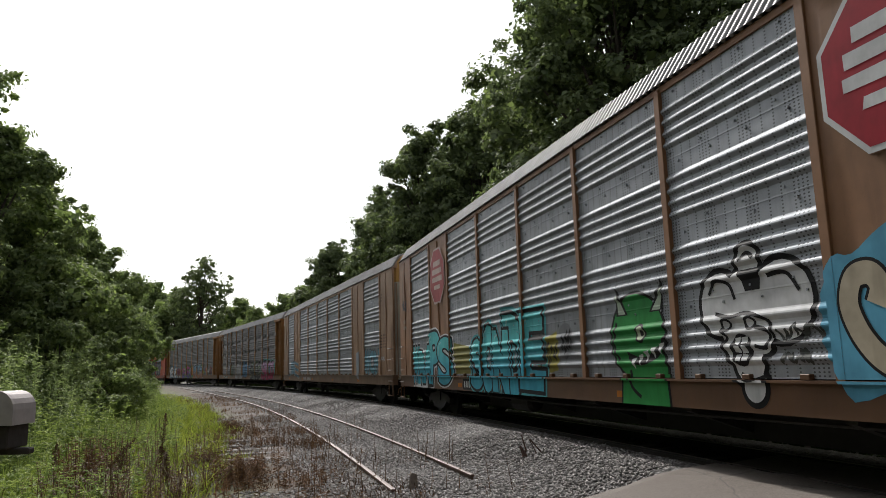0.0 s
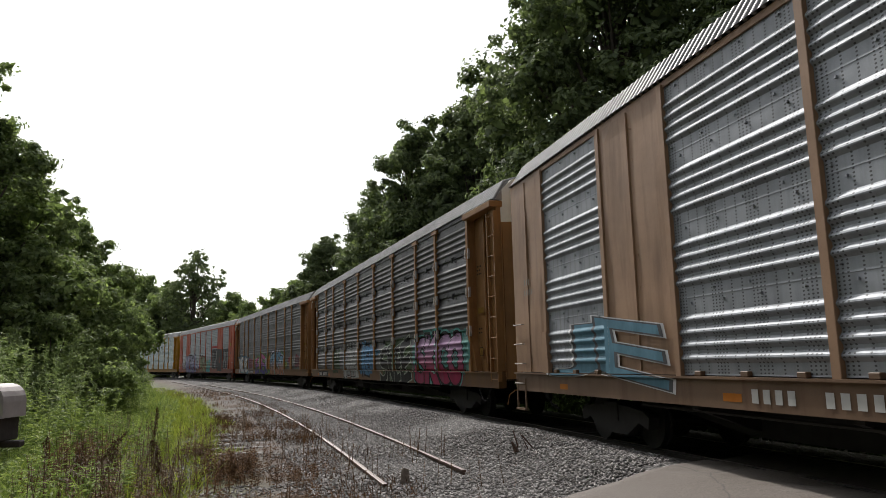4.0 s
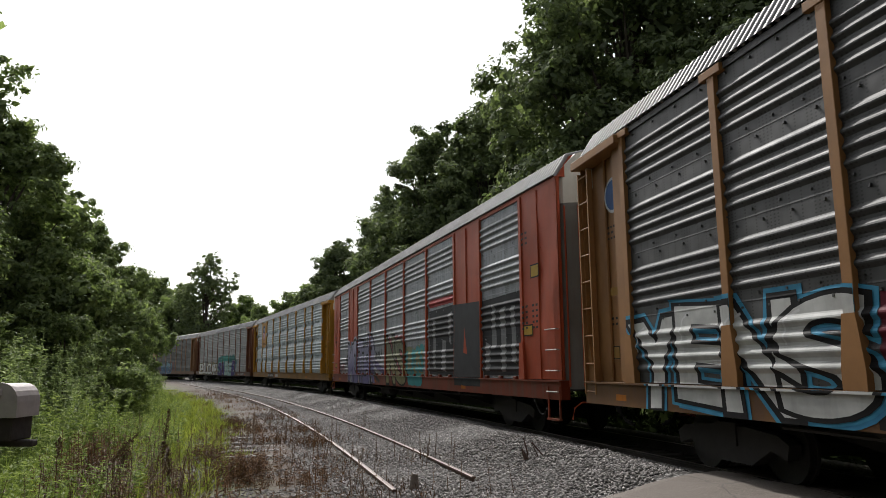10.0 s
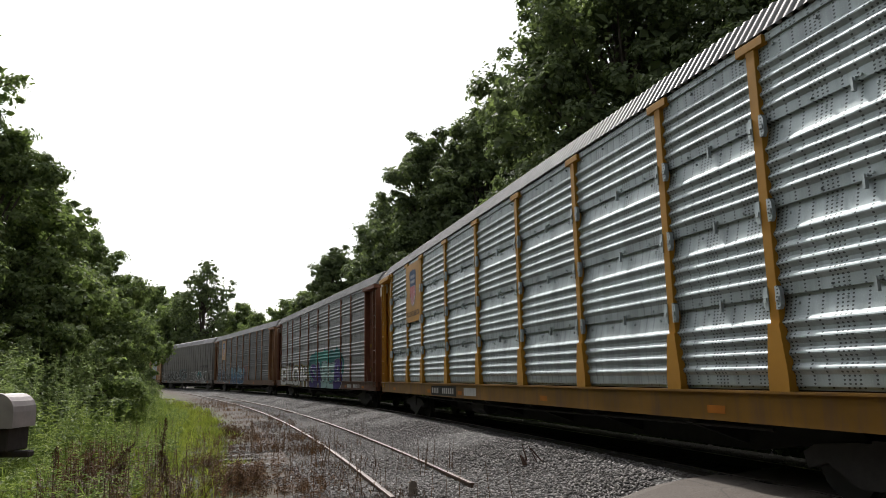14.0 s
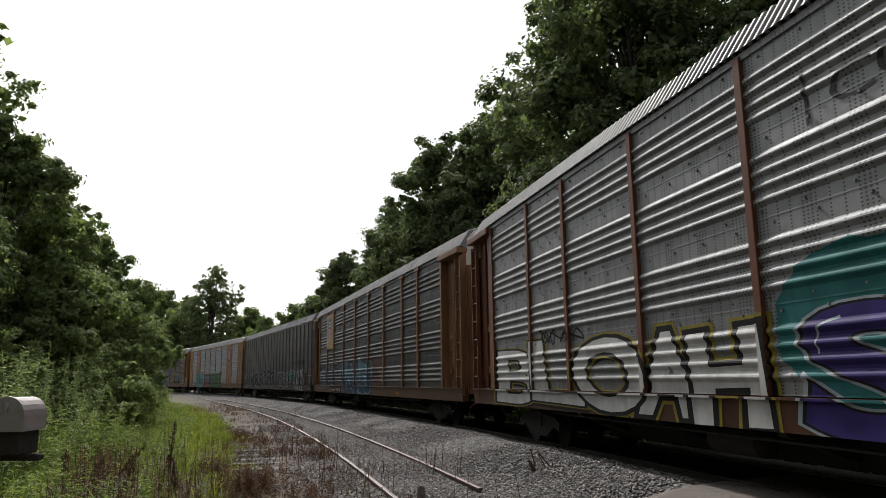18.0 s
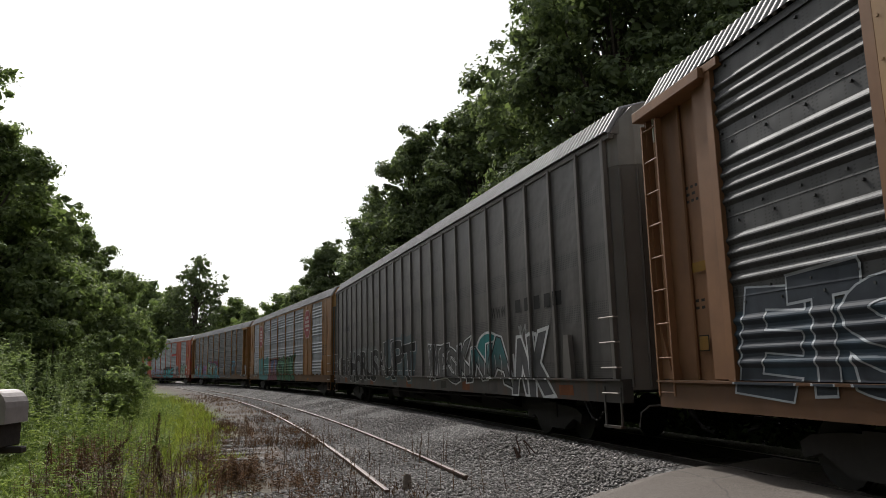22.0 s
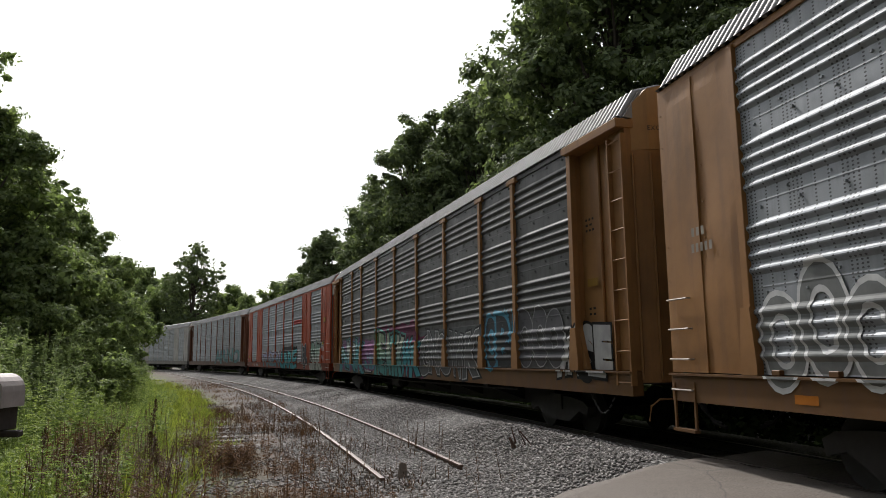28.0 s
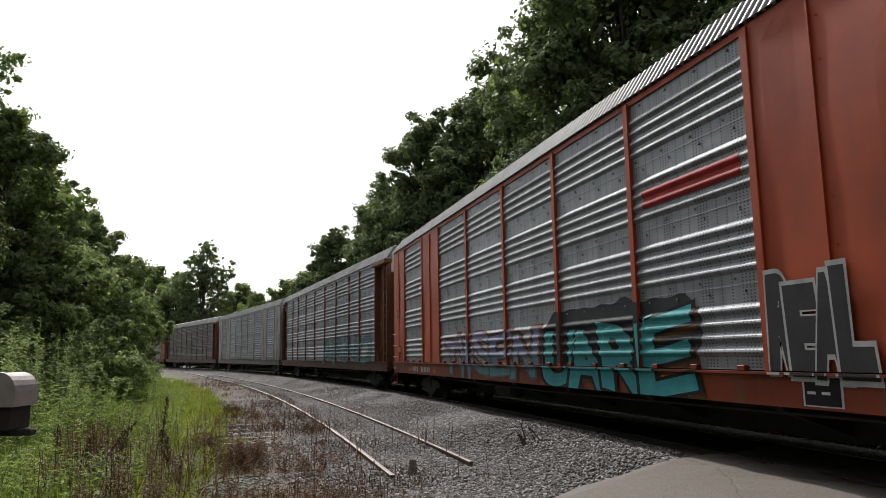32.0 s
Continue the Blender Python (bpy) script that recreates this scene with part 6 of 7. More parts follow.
# a green monster's head with one eye, ears and a toothed jaw
for grow, colour, layer in ((0.05, BLACK, 0), (0.0, GREEN, 1)):
    c.disc(17.05, 1.85, 0.66 + grow, colour, 22, layer, "graffiti_round", 1.15)
    c.disc(17.3, 1.35, 0.42 + grow, colour, 18, layer + 0.2, "graffiti_round", 1.25)
    c.quad(16.62 - grow, 17.9 + grow, 0.87, 1.3, colour, layer + 0.3, "sprayed_patch", 0.05, 4)
for u, tip in ((16.62, 16.5), (17.6, 17.85)):
    c.lay("graffiti_ear", ([(u - 0.16 - MID, 2.2), (u + 0.2 - MID, 2.2), (tip - MID, 2.68)], [(0, 1, 2)]), BLACK, 1.6)
    c.lay("graffiti_ear", ([(u - 0.09 - MID, 2.22), (u + 0.13 - MID, 2.22), (tip - MID, 2.56)], [(0, 1, 2)]), (0.42, 0.50, 0.40), 2)
c.disc(17.18, 1.9, 0.15, BLACK, 14, 2, "graffiti_mark")
c.disc(17.18, 1.9, 0.11, (0.42, 0.48, 0.34), 14, 2.4, "graffiti_mark")
c.disc(17.21, 1.9, 0.05, BLACK, 10, 2.8, "graffiti_mark")
c.line([(16.78, 1.58), (17.1, 1.48), (17.5, 1.55), (17.85, 1.78)], 0.06, BLACK, 2.2)
for i in range(5):
    u = 16.95 + i * 0.19
    c.lay("graffiti_tooth", ([(u - 0.07 - MID, 1.52 + 0.05 * i), (u + 0.07 - MID, 1.54 + 0.05 * i), (u - MID, 1.36 + 0.05 * i)], [(0, 2, 1)]), WHITE, 2.6)
c.line([(16.8, 1.35), (16.9, 1.1), (17.15, 0.95)], 0.03, BLACK, 2.2)
c.line([(16.45, 2.1), (16.35, 1.75), (16.5, 1.5)], 0.03, BLACK, 2.2)
# a white cartoon head with round ears
HEAD = ((19.12, 2.16, 0.40), (20.2, 2.12, 0.46), (19.68, 2.64, 0.19), (19.62, 2.2, 0.36), (19.5, 1.75, 0.38), (19.82, 1.72, 0.20), (19.56, 1.44, 0.26), (19.68, 1.14, 0.18))
for du, z, r in HEAD:
    c.disc(du, z, r + 0.07, BLACK, 22, 0, "graffiti_outline")
for i, (du, z, r) in enumerate(HEAD):
    c.disc(du, z, r, WHITE, 22, 1 + 0.2 * i, "graffiti_round")
c.lay("graffiti_mark", ([(19.5 - MID, 2.54), (19.9 - MID, 2.54), (19.86 - MID, 2.28), (19.6 - MID, 2.28)], [(3, 2, 1, 0)]), BLACK, 3)
for pts in (((18.9, 2.3), (19.05, 2.46), (19.3, 2.4), (19.4, 2.2)), ((20.0, 2.42), (20.3, 2.42), (20.48, 2.2)), ((19.55, 2.66), (19.68, 2.74), (19.82, 2.66)),
            ((19.0, 2.05), (19.3, 1.99), (19.6, 2.02), (19.95, 1.9), (20.02, 1.7)), ((19.08, 1.85), (19.2, 1.75), (19.1, 1.65)), ((19.72, 1.85), (19.95, 1.78), (19.9, 1.6), (19.72, 1.62)), ((19.4, 1.3), (19.6, 1.22), (19.85, 1.28))):
    c.line(pts, 0.024, BLACK, 3.2)
for u in (19.2, 19.64):
    c.disc(u, 1.9, 0.085, BLACK, 12, 3.3, "graffiti_mark", 1.3)
    c.disc(u, 1.9, 0.05, WHITE, 12, 3.6, "graffiti_mark", 1.3)
c.disc(19.46, 1.58, 0.2, BLACK, 16, 3.4, "graffiti_mark", 1.0)
for i in range(2):
    for j in range(3):
        c.quad(19.34 + 0.13 * i, 19.44 + 0.13 * i, 1.45 + 0.1 * j, 1.53 + 0.1 * j, WHITE, 3.8, "graffiti_tooth", 0.012, i * 3 + j)
c.tag(20.1, 20.75, 1.65, 1.86, (0.07, 0.075, 0.07), 15, 5, 0.018)
c.tag(20.15, 20.6, 1.38, 1.58, (0.07, 0.075, 0.07), 16, 4, 0.018)
c.lay("graffiti_cloud", blob_shapes(20.75 - MID, 24.6 - MID, 0.95, 2.75, 7), (0.10, 0.33, 0.48), 0)
SWIRL = ((21.50, 1.95), (21.56, 2.12), (21.46, 2.26), (21.27, 2.24), (21.18, 2.05), (21.20, 1.86), (21.32, 1.62), (21.52, 1.42), (21.9, 1.25))
c.line(SWIRL, 0.15, BLACK, 1)
c.line(SWIRL, 0.115, (0.42, 0.37, 0.28), 2)
c.letters("GS", 21.9, 24.6, 1.05, 2.5, (0.10, 0.33, 0.48), BLACK, (0.42, 0.37, 0.28), seed=7, swell=0.08)
c.tag(0.95, 1.55, 3.45, 3.95, (0.05, 0.055, 0.07), 17, 3, 0.035)
c.sill_marks(8.2)
c = car("faded tan car carrier with silver panels and pale blue tags", "solid", FADED, 0.4, SILVER, ROOF_PALE, "plain", "grouped", "grab", doors=paint((0.42, 0.40, 0.34), 0.3), hood=paint((0.42, 0.24, 0.08), 0.3))
c.letters("WON", 23.1, 25.6, 1.3, 2.3, (0.13, 0.30, 0.38), GREY, None, seed=11, swell=0.06)
c.tag(25.85, 26.5, 1.75, 2.02, WHITE, 13, 4, 0.014)
c.tag(12.8, 17.8, 1.25, 2.1, (0.2, 0.21, 0.22), 12, 9)
c.quad(21.7, 22.2, 1.05, 2.25, (0.30, 0.34, 0.38), 0, "sprayed_patch", 0.08, 2)
c.letters("JE", 2.2, 6.4, 1.2, 2.2, (0.12, 0.25, 0.33), GREY, WHITE, seed=16, swell=0.03)
c.sill_marks(8.3, False)
c = car("dark grey car carrier with ochre posts, graffiti along the sill", "ladder", TAN, 0.3, SILVER_DARK, ROOF_PALE, "tee", "boards", "ladder")
c.lay("graffiti_cloud", blob_shapes(20.4 - MID, 25.7 - MID, 1.1, 2.45, 21), (0.08, 0.22, 0.20), 0)
c.letters("SKCO", 20.85, 25.1, 0.95, 2.3, (0.36, 0.22, 0.36), BLACK, (0.12, 0.36, 0.33), low=(0.30, 0.02, 0.07), accent=(0.5, 0.45, 0.5), seed=21, swell=0.085, wild=0.1, block=(0.24, 0.02, 0.06))
c.lay("graffiti_drip", ribbon(curve([(22.75 - MID, 2.1), (22.8 - MID, 1.7), (22.75 - MID, 1.35)], 4), 0.05), (0.25, 0.5, 0.45), 4)
c.disc(22.75, 1.28, 0.14, (0.25, 0.5, 0.45), 16, 4, "graffiti_round")
c.tag(25.1, 25.6, 1.4, 2.1, (0.14, 0.36, 0.33), 26, 3)
c.letters("SKEE", 16.5, 20.3, 0.88, 2.25, BLACK, (0.36, 0.40, 0.34), None, cloud=(0.06, 0.10, 0.045), seed=22, swell=0.06, wild=0.3, edge_w=0.03)
c.letters("REP", 13.1, 15.2, 1.12, 2.25, (0.07, 0.20, 0.36), BLACK, None, cloud=(0.07, 0.19, 0.34), seed=23, swell=0.06)
c.tag(15.4, 16.2, 1.75, 2.1, (0.08, 0.22, 0.36), 27, 3, 0.03)
c.letters("MWNHR", 9.65, 12.4, 1.1, 2.2, (0.30, 0.31, 0.31), BLACK, (0.40, 0.41, 0.41), seed=24, swell=0.09, wild=0.06, edge_w=0.03)
c.disc(11.3, 2.35, 0.22, BLACK, 16, 2, "graffiti_outline")
c.disc(11.3, 2.35, 0.18, (0.30, 0.31, 0.31), 16, 2.5, "graffiti_round")
c.lay("graffiti_cloud", blob_shapes(6.85 - MID, 8.3 - MID, 1.0, 2.3, 28), (0.05, 0.075, 0.04), 0)
for du in (-0.2, 0.2):
    c.disc(7.6 + du, 1.92, 0.13, (0.3, 0.31, 0.3), 12, 1, "graffiti_mark")
    c.disc(7.6 + du, 1.92, 0.06, BLACK, 10, 2, "graffiti_mark")
c.bars(7.6, 9.4, 3.75, 4.05, 7, BLACK)
c.bars(7.6, 9.8, 3.32, 3.62, 8, BLACK)
c.sill_marks(3.0)
c = car("dark grey car carrier with tan posts and bright mural graffiti", "ladder", TAN, 0.3, SILVER_DARK, ROOF_PALE, "flared", "grouped", "ladder")
c.letters("YENS", 2.25, 7.0, 1.0, 2.4, (0.50, 0.51, 0.50), BLACK, (0.06, 0.27, 0.44), seed=31, swell=0.06, wild=0.1, block=(0.05, 0.22, 0.38), accent=(0.62, 0.63, 0.64))
c.quad(7.2, 9.3, 1.35, 2.1, (0.12, 0.018, 0.03), 0, "sprayed_patch", 0.15, 31)
c.disc(1.4, 4.5, 0.32, (0.42, 0.44, 0.46), 20, 0, "emblem_border")
c.disc(1.4, 4.5, 0.27, (0.02, 0.08, 0.22), 20, 1, "emblem")
c.letters("EWEK", 10.45, 15.3, 0.92, 2.25, [(0.34, 0.05, 0.16), (0.28, 0.28, 0.33), (0.34, 0.06, 0.18), (0.28, 0.28, 0.33)], BLACK, (0.20, 0.34, 0.05), low=(0.07, 0.06, 0.22), cloud=(0.05, 0.11, 0.06), seed=32, swell=0.065, wild=0.2, block=BLACK, accent=(0.40, 0.40, 0.42))
c.lay("graffiti_cloud", blob_shapes(15.3 - MID, 15.95 - MID, 1.15, 2.3, 35), (0.44, 0.17, 0.04), 0.4)
c.lay("graffiti_star", ([(15.45 - MID, 2.1), (15.75 - MID, 2.15), (15.6 - MID, 2.5)], [(0, 1, 2)]), (0.42, 0.09, 0.05), 0.8)
c.lay("graffiti_cloud", blob_shapes(15.7 - MID, 16.6 - MID, 0.92, 2.1, 36), (0.05, 0.18, 0.06), 0)
c.letters("GNSR", 16.2, 20.9, 0.88, 2.3, [(0.10, 0.22, 0.32), (0.14, 0.26, 0.36)], BLACK, (0.40, 0.40, 0.46), low=(0.34, 0.15, 0.08), cloud=(0.06, 0.16, 0.06), seed=33, swell=0.07, wild=0.2, block=(0.04, 0.03, 0.08), accent=(0.45, 0.5, 0.55))
for i in range(6):
    u = 20.3 + i * 0.25
    c.lay("graffiti_leaf", ([(u - MID, 1.3), (u + 0.3 - MID, 1.5), (u + 0.12 - MID, 2.3 - 0.12 * i)], [(0, 1, 2)]), [(0.38, 0.30, 0.03), (0.08, 0.20, 0.04)][i % 2], 1 + 0.2 * i)
c.tag(23.0, 23.95, 1.3, 2.05, (0.45, 0.45, 0.44), 36, 5, 0.028)
c.letters("SOCK", 24.0, 25.3, 1.35, 2.2, (0.13, 0.015, 0.025), None, None, seed=34, swell=0.02, wild=0.2)
c.tag(22.1, 22.75, 1.35, 2.15, (0.22, 0.02, 0.02), 37, 4, 0.035)
c.sill_marks(7.1)
c = car("orange-red car carrier, silver panels under black and grey lettering", "solid", RED, 0.25, SILVER, ROOF_PALE, "plain", "grouped", "grab", doors=paint((0.16, 0.16, 0.15), 0.3))
c.quad(18.35, 20.85, 1.27, 3.3, (0.030, 0.032, 0.036), 0, "painted_patch", 0.04, 2)
c.quad(20.95, 23.0, 1.0, 3.25, (0.040, 0.042, 0.046), 0, "painted_patch", 0.05, 3)
c.quad(23.1, 25.5, 1.27, 3.2, (0.030, 0.032, 0.036), 0, "painted_patch", 0.05, 5)
for i, (u, w, z0, z1) in enumerate(((18.75, 0.3, 1.5, 3.0), (19.7, 0.35, 1.4, 2.3), (20.3, 0.28, 2.2, 3.1), (23.35, 0.26, 1.4, 2.1), (23.75, 0.3, 2.0, 3.0), (24.35, 0.25, 1.35, 2.9), (24.95, 0.3, 1.6, 2.9))):
    c.quad(u, u + w, z0, z1, (0.22, 0.225, 0.23), 1, "painted_stroke", 0.06, i)
c.lay("flaked_patch", ([(21.75 - MID, 1.9), (22.05 - MID, 1.85), (21.95 - MID, 2.2), (21.85 - MID, 2.6)], [(0, 1, 2, 3)]), (0.36, 0.07, 0.03), 1)
c.quad(18.4, 20.8, 3.38, 3.62, (0.38, 0.05, 0.05), 1, "red_stripe")
c.letters("MOTER", 5.0, 10.6, 0.98, 2.75, (0.30, 0.30, 0.42), BLACK, (0.34, 0.36, 0.42), low=(0.15, 0.14, 0.28), cloud=(0.15, 0.16, 0.22), seed=42, swell=0.085, wild=0.12, accent=(0.45, 0.45, 0.55))
c.line([(9.6, 2.0), (10.6, 1.7), (12.2, 1.35)], 0.14, (0.13, 0.12, 0.22), 0.6)
c.line([(9.8, 1.6), (10.8, 1.2), (11.6, 0.95)], 0.07, (0.05, 0.05, 0.04), 0.8)
c.letters("NS", 12.85, 15.45, 1.05, 2.6, (0.19, 0.20, 0.13), BLACK, None, low=(0.26, 0.25, 0.13), cloud=(0.26, 0.08, 0.08), seed=43, swell=0.10, wild=0.2, accent=(0.35, 0.36, 0.3))
c.lay("graffiti_cloud", blob_shapes(15.4 - MID, 17.75 - MID, 1.2, 2.3, 45), (0.24, 0.24, 0.14), 0)
c.letters("LICS", 15.6, 17.7, 1.35, 2.2, (0.07, 0.30, 0.32), None, None, seed=46, swell=0.03, wild=0.2)
c.lay("graffiti_cloud", blob_shapes(15.9 - MID, 17.7 - MID, 0.88, 1.35, 47), (0.05, 0.28, 0.30), 1)
c.tag(2.2, 3.8, 1.3, 1.8, (0.22, 0.04, 0.06), 44, 6, 0.018)
c.tag(4.0, 4.65, 1.55, 2.3, BLACK, 45, 4, 0.022)
c.tag(10.6, 11.8, 1.85, 2.3, BLACK, 48, 5, 0.022)
c.sill_marks(7.9)
c = car("yellow car carrier with greenish silver panels, clean", "ladder", YELLOW, 0.15, SILVER_GREEN, ROOF_PALE, "flared", "boards", "ladder")
c.plate(4.83, 6.75, 3.28, 5.32, YELLOW)
shield(c, 5.75, 4.45, 0.62, NAVY, (0.42, 0.03, 0.03), 0.08)
c.words("BUILDING AMERICA", 4.95, 6.62, 3.48, 3.66, BLACK)
c.sill_marks(8.0)
c.quad(11.2, 12.2, 0.92, 1.12, (0.5, 0.5, 0.48), 0, "placard")
c = car("rusty brown car carrier with silver panels, purple and teal graffiti", "ladder", RUST, 0.4, SILVER_MID, ROOF_PALE, "plain", "grouped", "ladder")
c.lay("graffiti_cloud", blob_shapes(12.7 - MID, 21.6 - MID, 1.0, 3.0, 61), (0.03, 0.17, 0.17), 0)
c.quad(14.6, 18.5, 2.1, 2.7, (0.04, 0.26, 0.22), 0.4, "sprayed_patch", 0.2, 64)
c.letters("SABEB", 13.15, 21.3, 0.9, 2.25, [(0.045, 0.03, 0.16), (0.045, 0.03, 0.16), (0.30, 0.46, 0.44), (0.30, 0.46, 0.44), (0.045, 0.03, 0.17)], BLACK, (0.36, 0.42, 0.46), seed=61, swell=0.105, wild=0.06, edge_w=0.03, accent=(0.40, 0.46, 0.50))
c.letters("BLO", 2.5, 9.6, 0.95, 2.3, (0.58, 0.58, 0.57), BLACK, (0.30, 0.24, 0.04), seed=62, swell=0.075, wild=0.03, block=BLACK, edge_w=0.06)
c.letters("AH", 9.6, 12.4, 0.98, 2.2, (0.58, 0.58, 0.57), BLACK, (0.30, 0.24, 0.04), seed=65, swell=0.075, wild=0.03, edge_w=0.06)
c.tag(5.2, 7.4, 2.1, 2.5, BLACK, 66, 6, 0.02)
for u in (13.5, 15.9):
    c.line([(u, 4.15), (u, 4.75)], 0.025, (0.05, 0.05, 0.05), 1)
c.letters("COX", 13.8, 15.7, 4.25, 4.65, (0.05, 0.05, 0.05), None, None, seed=63, swell=-0.01, wild=0.03)
c.sill_marks(22.5, False)
c = car("dark silver car carrier with tan posts and blue graffiti", "ladder", BROWN, 0.3, SILVER_DIM, ROOF_PALE, "tee", "grouped", "ladder")
c.plate(4.83, 6.75, 3.28, 5.25, (0.36, 0.22, 0.11))
shield(c, 5.75, 4.35, 0.68, (0.10, 0.16, 0.28), (0.28, 0.06, 0.06), 0.08)
c.lay("graffiti_cloud", blob_shapes(14.8 - MID, 17.4 - MID, 1.1, 2.6, 73), (0.17, 0.09, 0.08), 0)
c.letters("RANEB", 9.95, 16.0, 0.92, 2.4, (0.09, 0.20, 0.26), (0.38, 0.42, 0.45), (0.02, 0.03, 0.05), low=(0.03, 0.09, 0.20), seed=71, swell=0.075, wild=0.16, block=(0.04, 0.13, 0.17), accent=(0.30, 0.38, 0.42), edge_w=0.03)
c.tag(16.1, 17.2, 1.2, 2.3, (0.05, 0.05, 0.06), 74, 5)
c.quad(2.2, 7.0, 1.25, 2.05, (0.05, 0.075, 0.10), 0, "sprayed_patch", 0.1, 75)
c.letters("ETSHED", 2.2, 8.0, 1.1, 2.35, (0.05, 0.06, 0.075), (0.42, 0.46, 0.50), None, seed=72, swell=0.05, wild=0.25, edge_w=0.018)
c.tag(9.0, 9.8, 1.3, 2.0, BLACK, 76, 3, 0.035)
c.sill_marks(6.6)
c = car("dark grey smooth-sided car carrier with white outlined graffiti", "smooth", (0.13, 0.12, 0.112), 0.2, SMOOTH_GREY, ROOF_GREY, "slim", "flat", "grab", hood=paint((0.22, 0.21, 0.20), 0.3))
c.disc(21.5, 1.85, 0.48, WHITE, 24, 0, "graffiti_halo", 1.8)
c.disc(21.5, 1.85, 0.42, (0.03, 0.20, 0.20), 24, 0.4, "graffiti_cloud", 1.8)
c.letters("WESK", 16.6, 20.2, 1.2, 2.1, (0.10, 0.10, 0.10), (0.02, 0.02, 0.02), WHITE, seed=81, swell=0.06, wild=0.25, accent=WHITE, edge_w=0.025)
c.letters("NA", 20.2, 22.8, 1.2, 2.05, (0.05, 0.16, 0.17), (0.02, 0.02, 0.02), WHITE, seed=88, swell=0.06, wild=0.25, accent=WHITE, low=(0.09, 0.09, 0.09), edge_w=0.025)
for i in range(16):
    u = 16.9 + i * 0.36
    c.line([(u, 1.28), (u + 0.04, 1.5), (u - 0.03, 1.75)], 0.014, (0.45, 0.45, 0.45), 4.4)
c.letters("UPT", 10.8, 15.15, 1.2, 2.5, BLACK, (0.50, 0.51, 0.51), None, cloud=(0.08, 0.11, 0.12), seed=82, swell=0.075, wild=0.05, edge_w=0.022, block=(0.09, 0.14, 0.15))
for i in range(9):
    c.line([(11.0 + i * 0.48, 1.4), (11.25 + i * 0.48, 1.42)], 0.014, (0.4, 0.4, 0.4), 4.4)
c.letters("A", 10.1, 10.7, 1.5, 2.15, BLACK, WHITE, None, seed=85, swell=0.03)
c.letters("HORUS", 4.4, 9.9, 1.1, 2.3, BLACK, (0.42, 0.43, 0.43), None, seed=83, swell=0.06, wild=0.22, edge_w=0.02, cloud=(0.14, 0.15, 0.15), accent=(0.16, 0.16, 0.17))
for i in range(18):
    c.line([(4.5 + i * 0.3, 1.15), (4.62 + i * 0.3, 1.55 + 0.2 * (i % 3))], 0.012, (0.42, 0.43, 0.43), 2)
c.letters("CORUPT", 1.6, 4.5, 1.2, 1.95, (0.04, 0.04, 0.04), (0.42, 0.42, 0.42), None, seed=86, swell=0.06, wild=0.1, edge_w=0.022)
c.tag(0.95, 1.7, 1.3, 2.2, WHITE, 89, 3)
c.letters("NK", 23.1, 24.8, 1.0, 2.2, GREY, WHITE, None, seed=87, swell=0.06, wild=0.25)
c.lay("graffiti_drip", ribbon([(23.0 - MID, 1.75), (23.03 - MID, 1.4), (23.0 - MID, 0.95)], 0.05), WHITE, 2)
c.tag(23.2, 23.9, 2.0, 2.4, (0.3, 0.3, 0.3), 80, 4, 0.012)
c.words("WWW.", 21.78, 22.72, 2.60, 2.86, (0.02, 0.02, 0.02))
c.bars(23.2, 25.6, 2.64, 2.92, 5, (0.02, 0.02, 0.02))
c.bars(2.9, 3.9, 3.3, 3.5, 4, (0.02, 0.02, 0.02))
for i in range(14):
    c.quad(1.2 + i * 1.85, 1.75 + i * 1.85, 0.90, 1.12, [(0.05, 0.045, 0.04), (0.20, 0.07, 0.03), (0.10, 0.09, 0.085)][i % 3], 0, "sill_patch", 0.03, i)
c = car("tan car carrier with silver panels, red sign and teal graffiti", "solid", TAN, 0.4, SILVER, ROOF_PALE, "plain", "grouped", "grab", doors=paint((0.10, 0.12, 0.12), 0.3), hood=paint((0.36, 0.21, 0.08), 0.3))
octagon(c, 5.77, 4.25, 0.86, faded=True)
octagon(c, 21.97, 4.25, 0.86, faded=True)
c.letters("UOUO", 5.1, 8.8, 0.98, 2.35, (0.07, 0.24, 0.22), (0.05, 0.17, 0.16), None, low=(0.10, 0.26, 0.27), seed=91, swell=0.13, wild=0.04)
c.letters("EKAK", 9.55, 12.45, 0.9, 2.15, [(0.26, 0.12, 0.14), (0.10, 0.13, 0.24)], BLACK, (0.34, 0.14, 0.13), low=(0.22, 0.08, 0.10), seed=92, swell=0.11, wild=0.08, accent=(0.40, 0.35, 0.36))
c.letters("STUK", 12.4, 18.2, 0.9, 2.35, [(0.05, 0.15, 0.07), (0.05, 0.17, 0.10)], BLACK, None, accent=(0.22, 0.36, 0.26), cloud=(0.06, 0.13, 0.05), seed=93, swell=0.095, wild=0.15, block=(0.02, 0.06, 0.03))
c.letters("OOO", 2.3, 4.3, 1.2, 2.35, (0.20, 0.21, 0.21), WHITE, None, seed=94, swell=0.03)
c.sill_marks(8.4)
c = car("silver car carrier with tan posts and banded teal graffiti", "ladder", TAN, 0.4, SILVER_DARK, ROOF_PALE, "flared", "grouped", "ladder", hood=paint((0.30, 0.17, 0.07), 0.3))
c.letters("MASE", 25.0, 26.6, 1.2, 2.0, (0.46, 0.46, 0.46), BLACK, None, seed=101, swell=0.09, wild=0.15)
c.letters("OOO", 23.1, 25.1, 1.35, 2.35, (0.10, 0.10, 0.11), (0.32, 0.33, 0.34), None, seed=106, swell=0.09, edge_w=0.02)
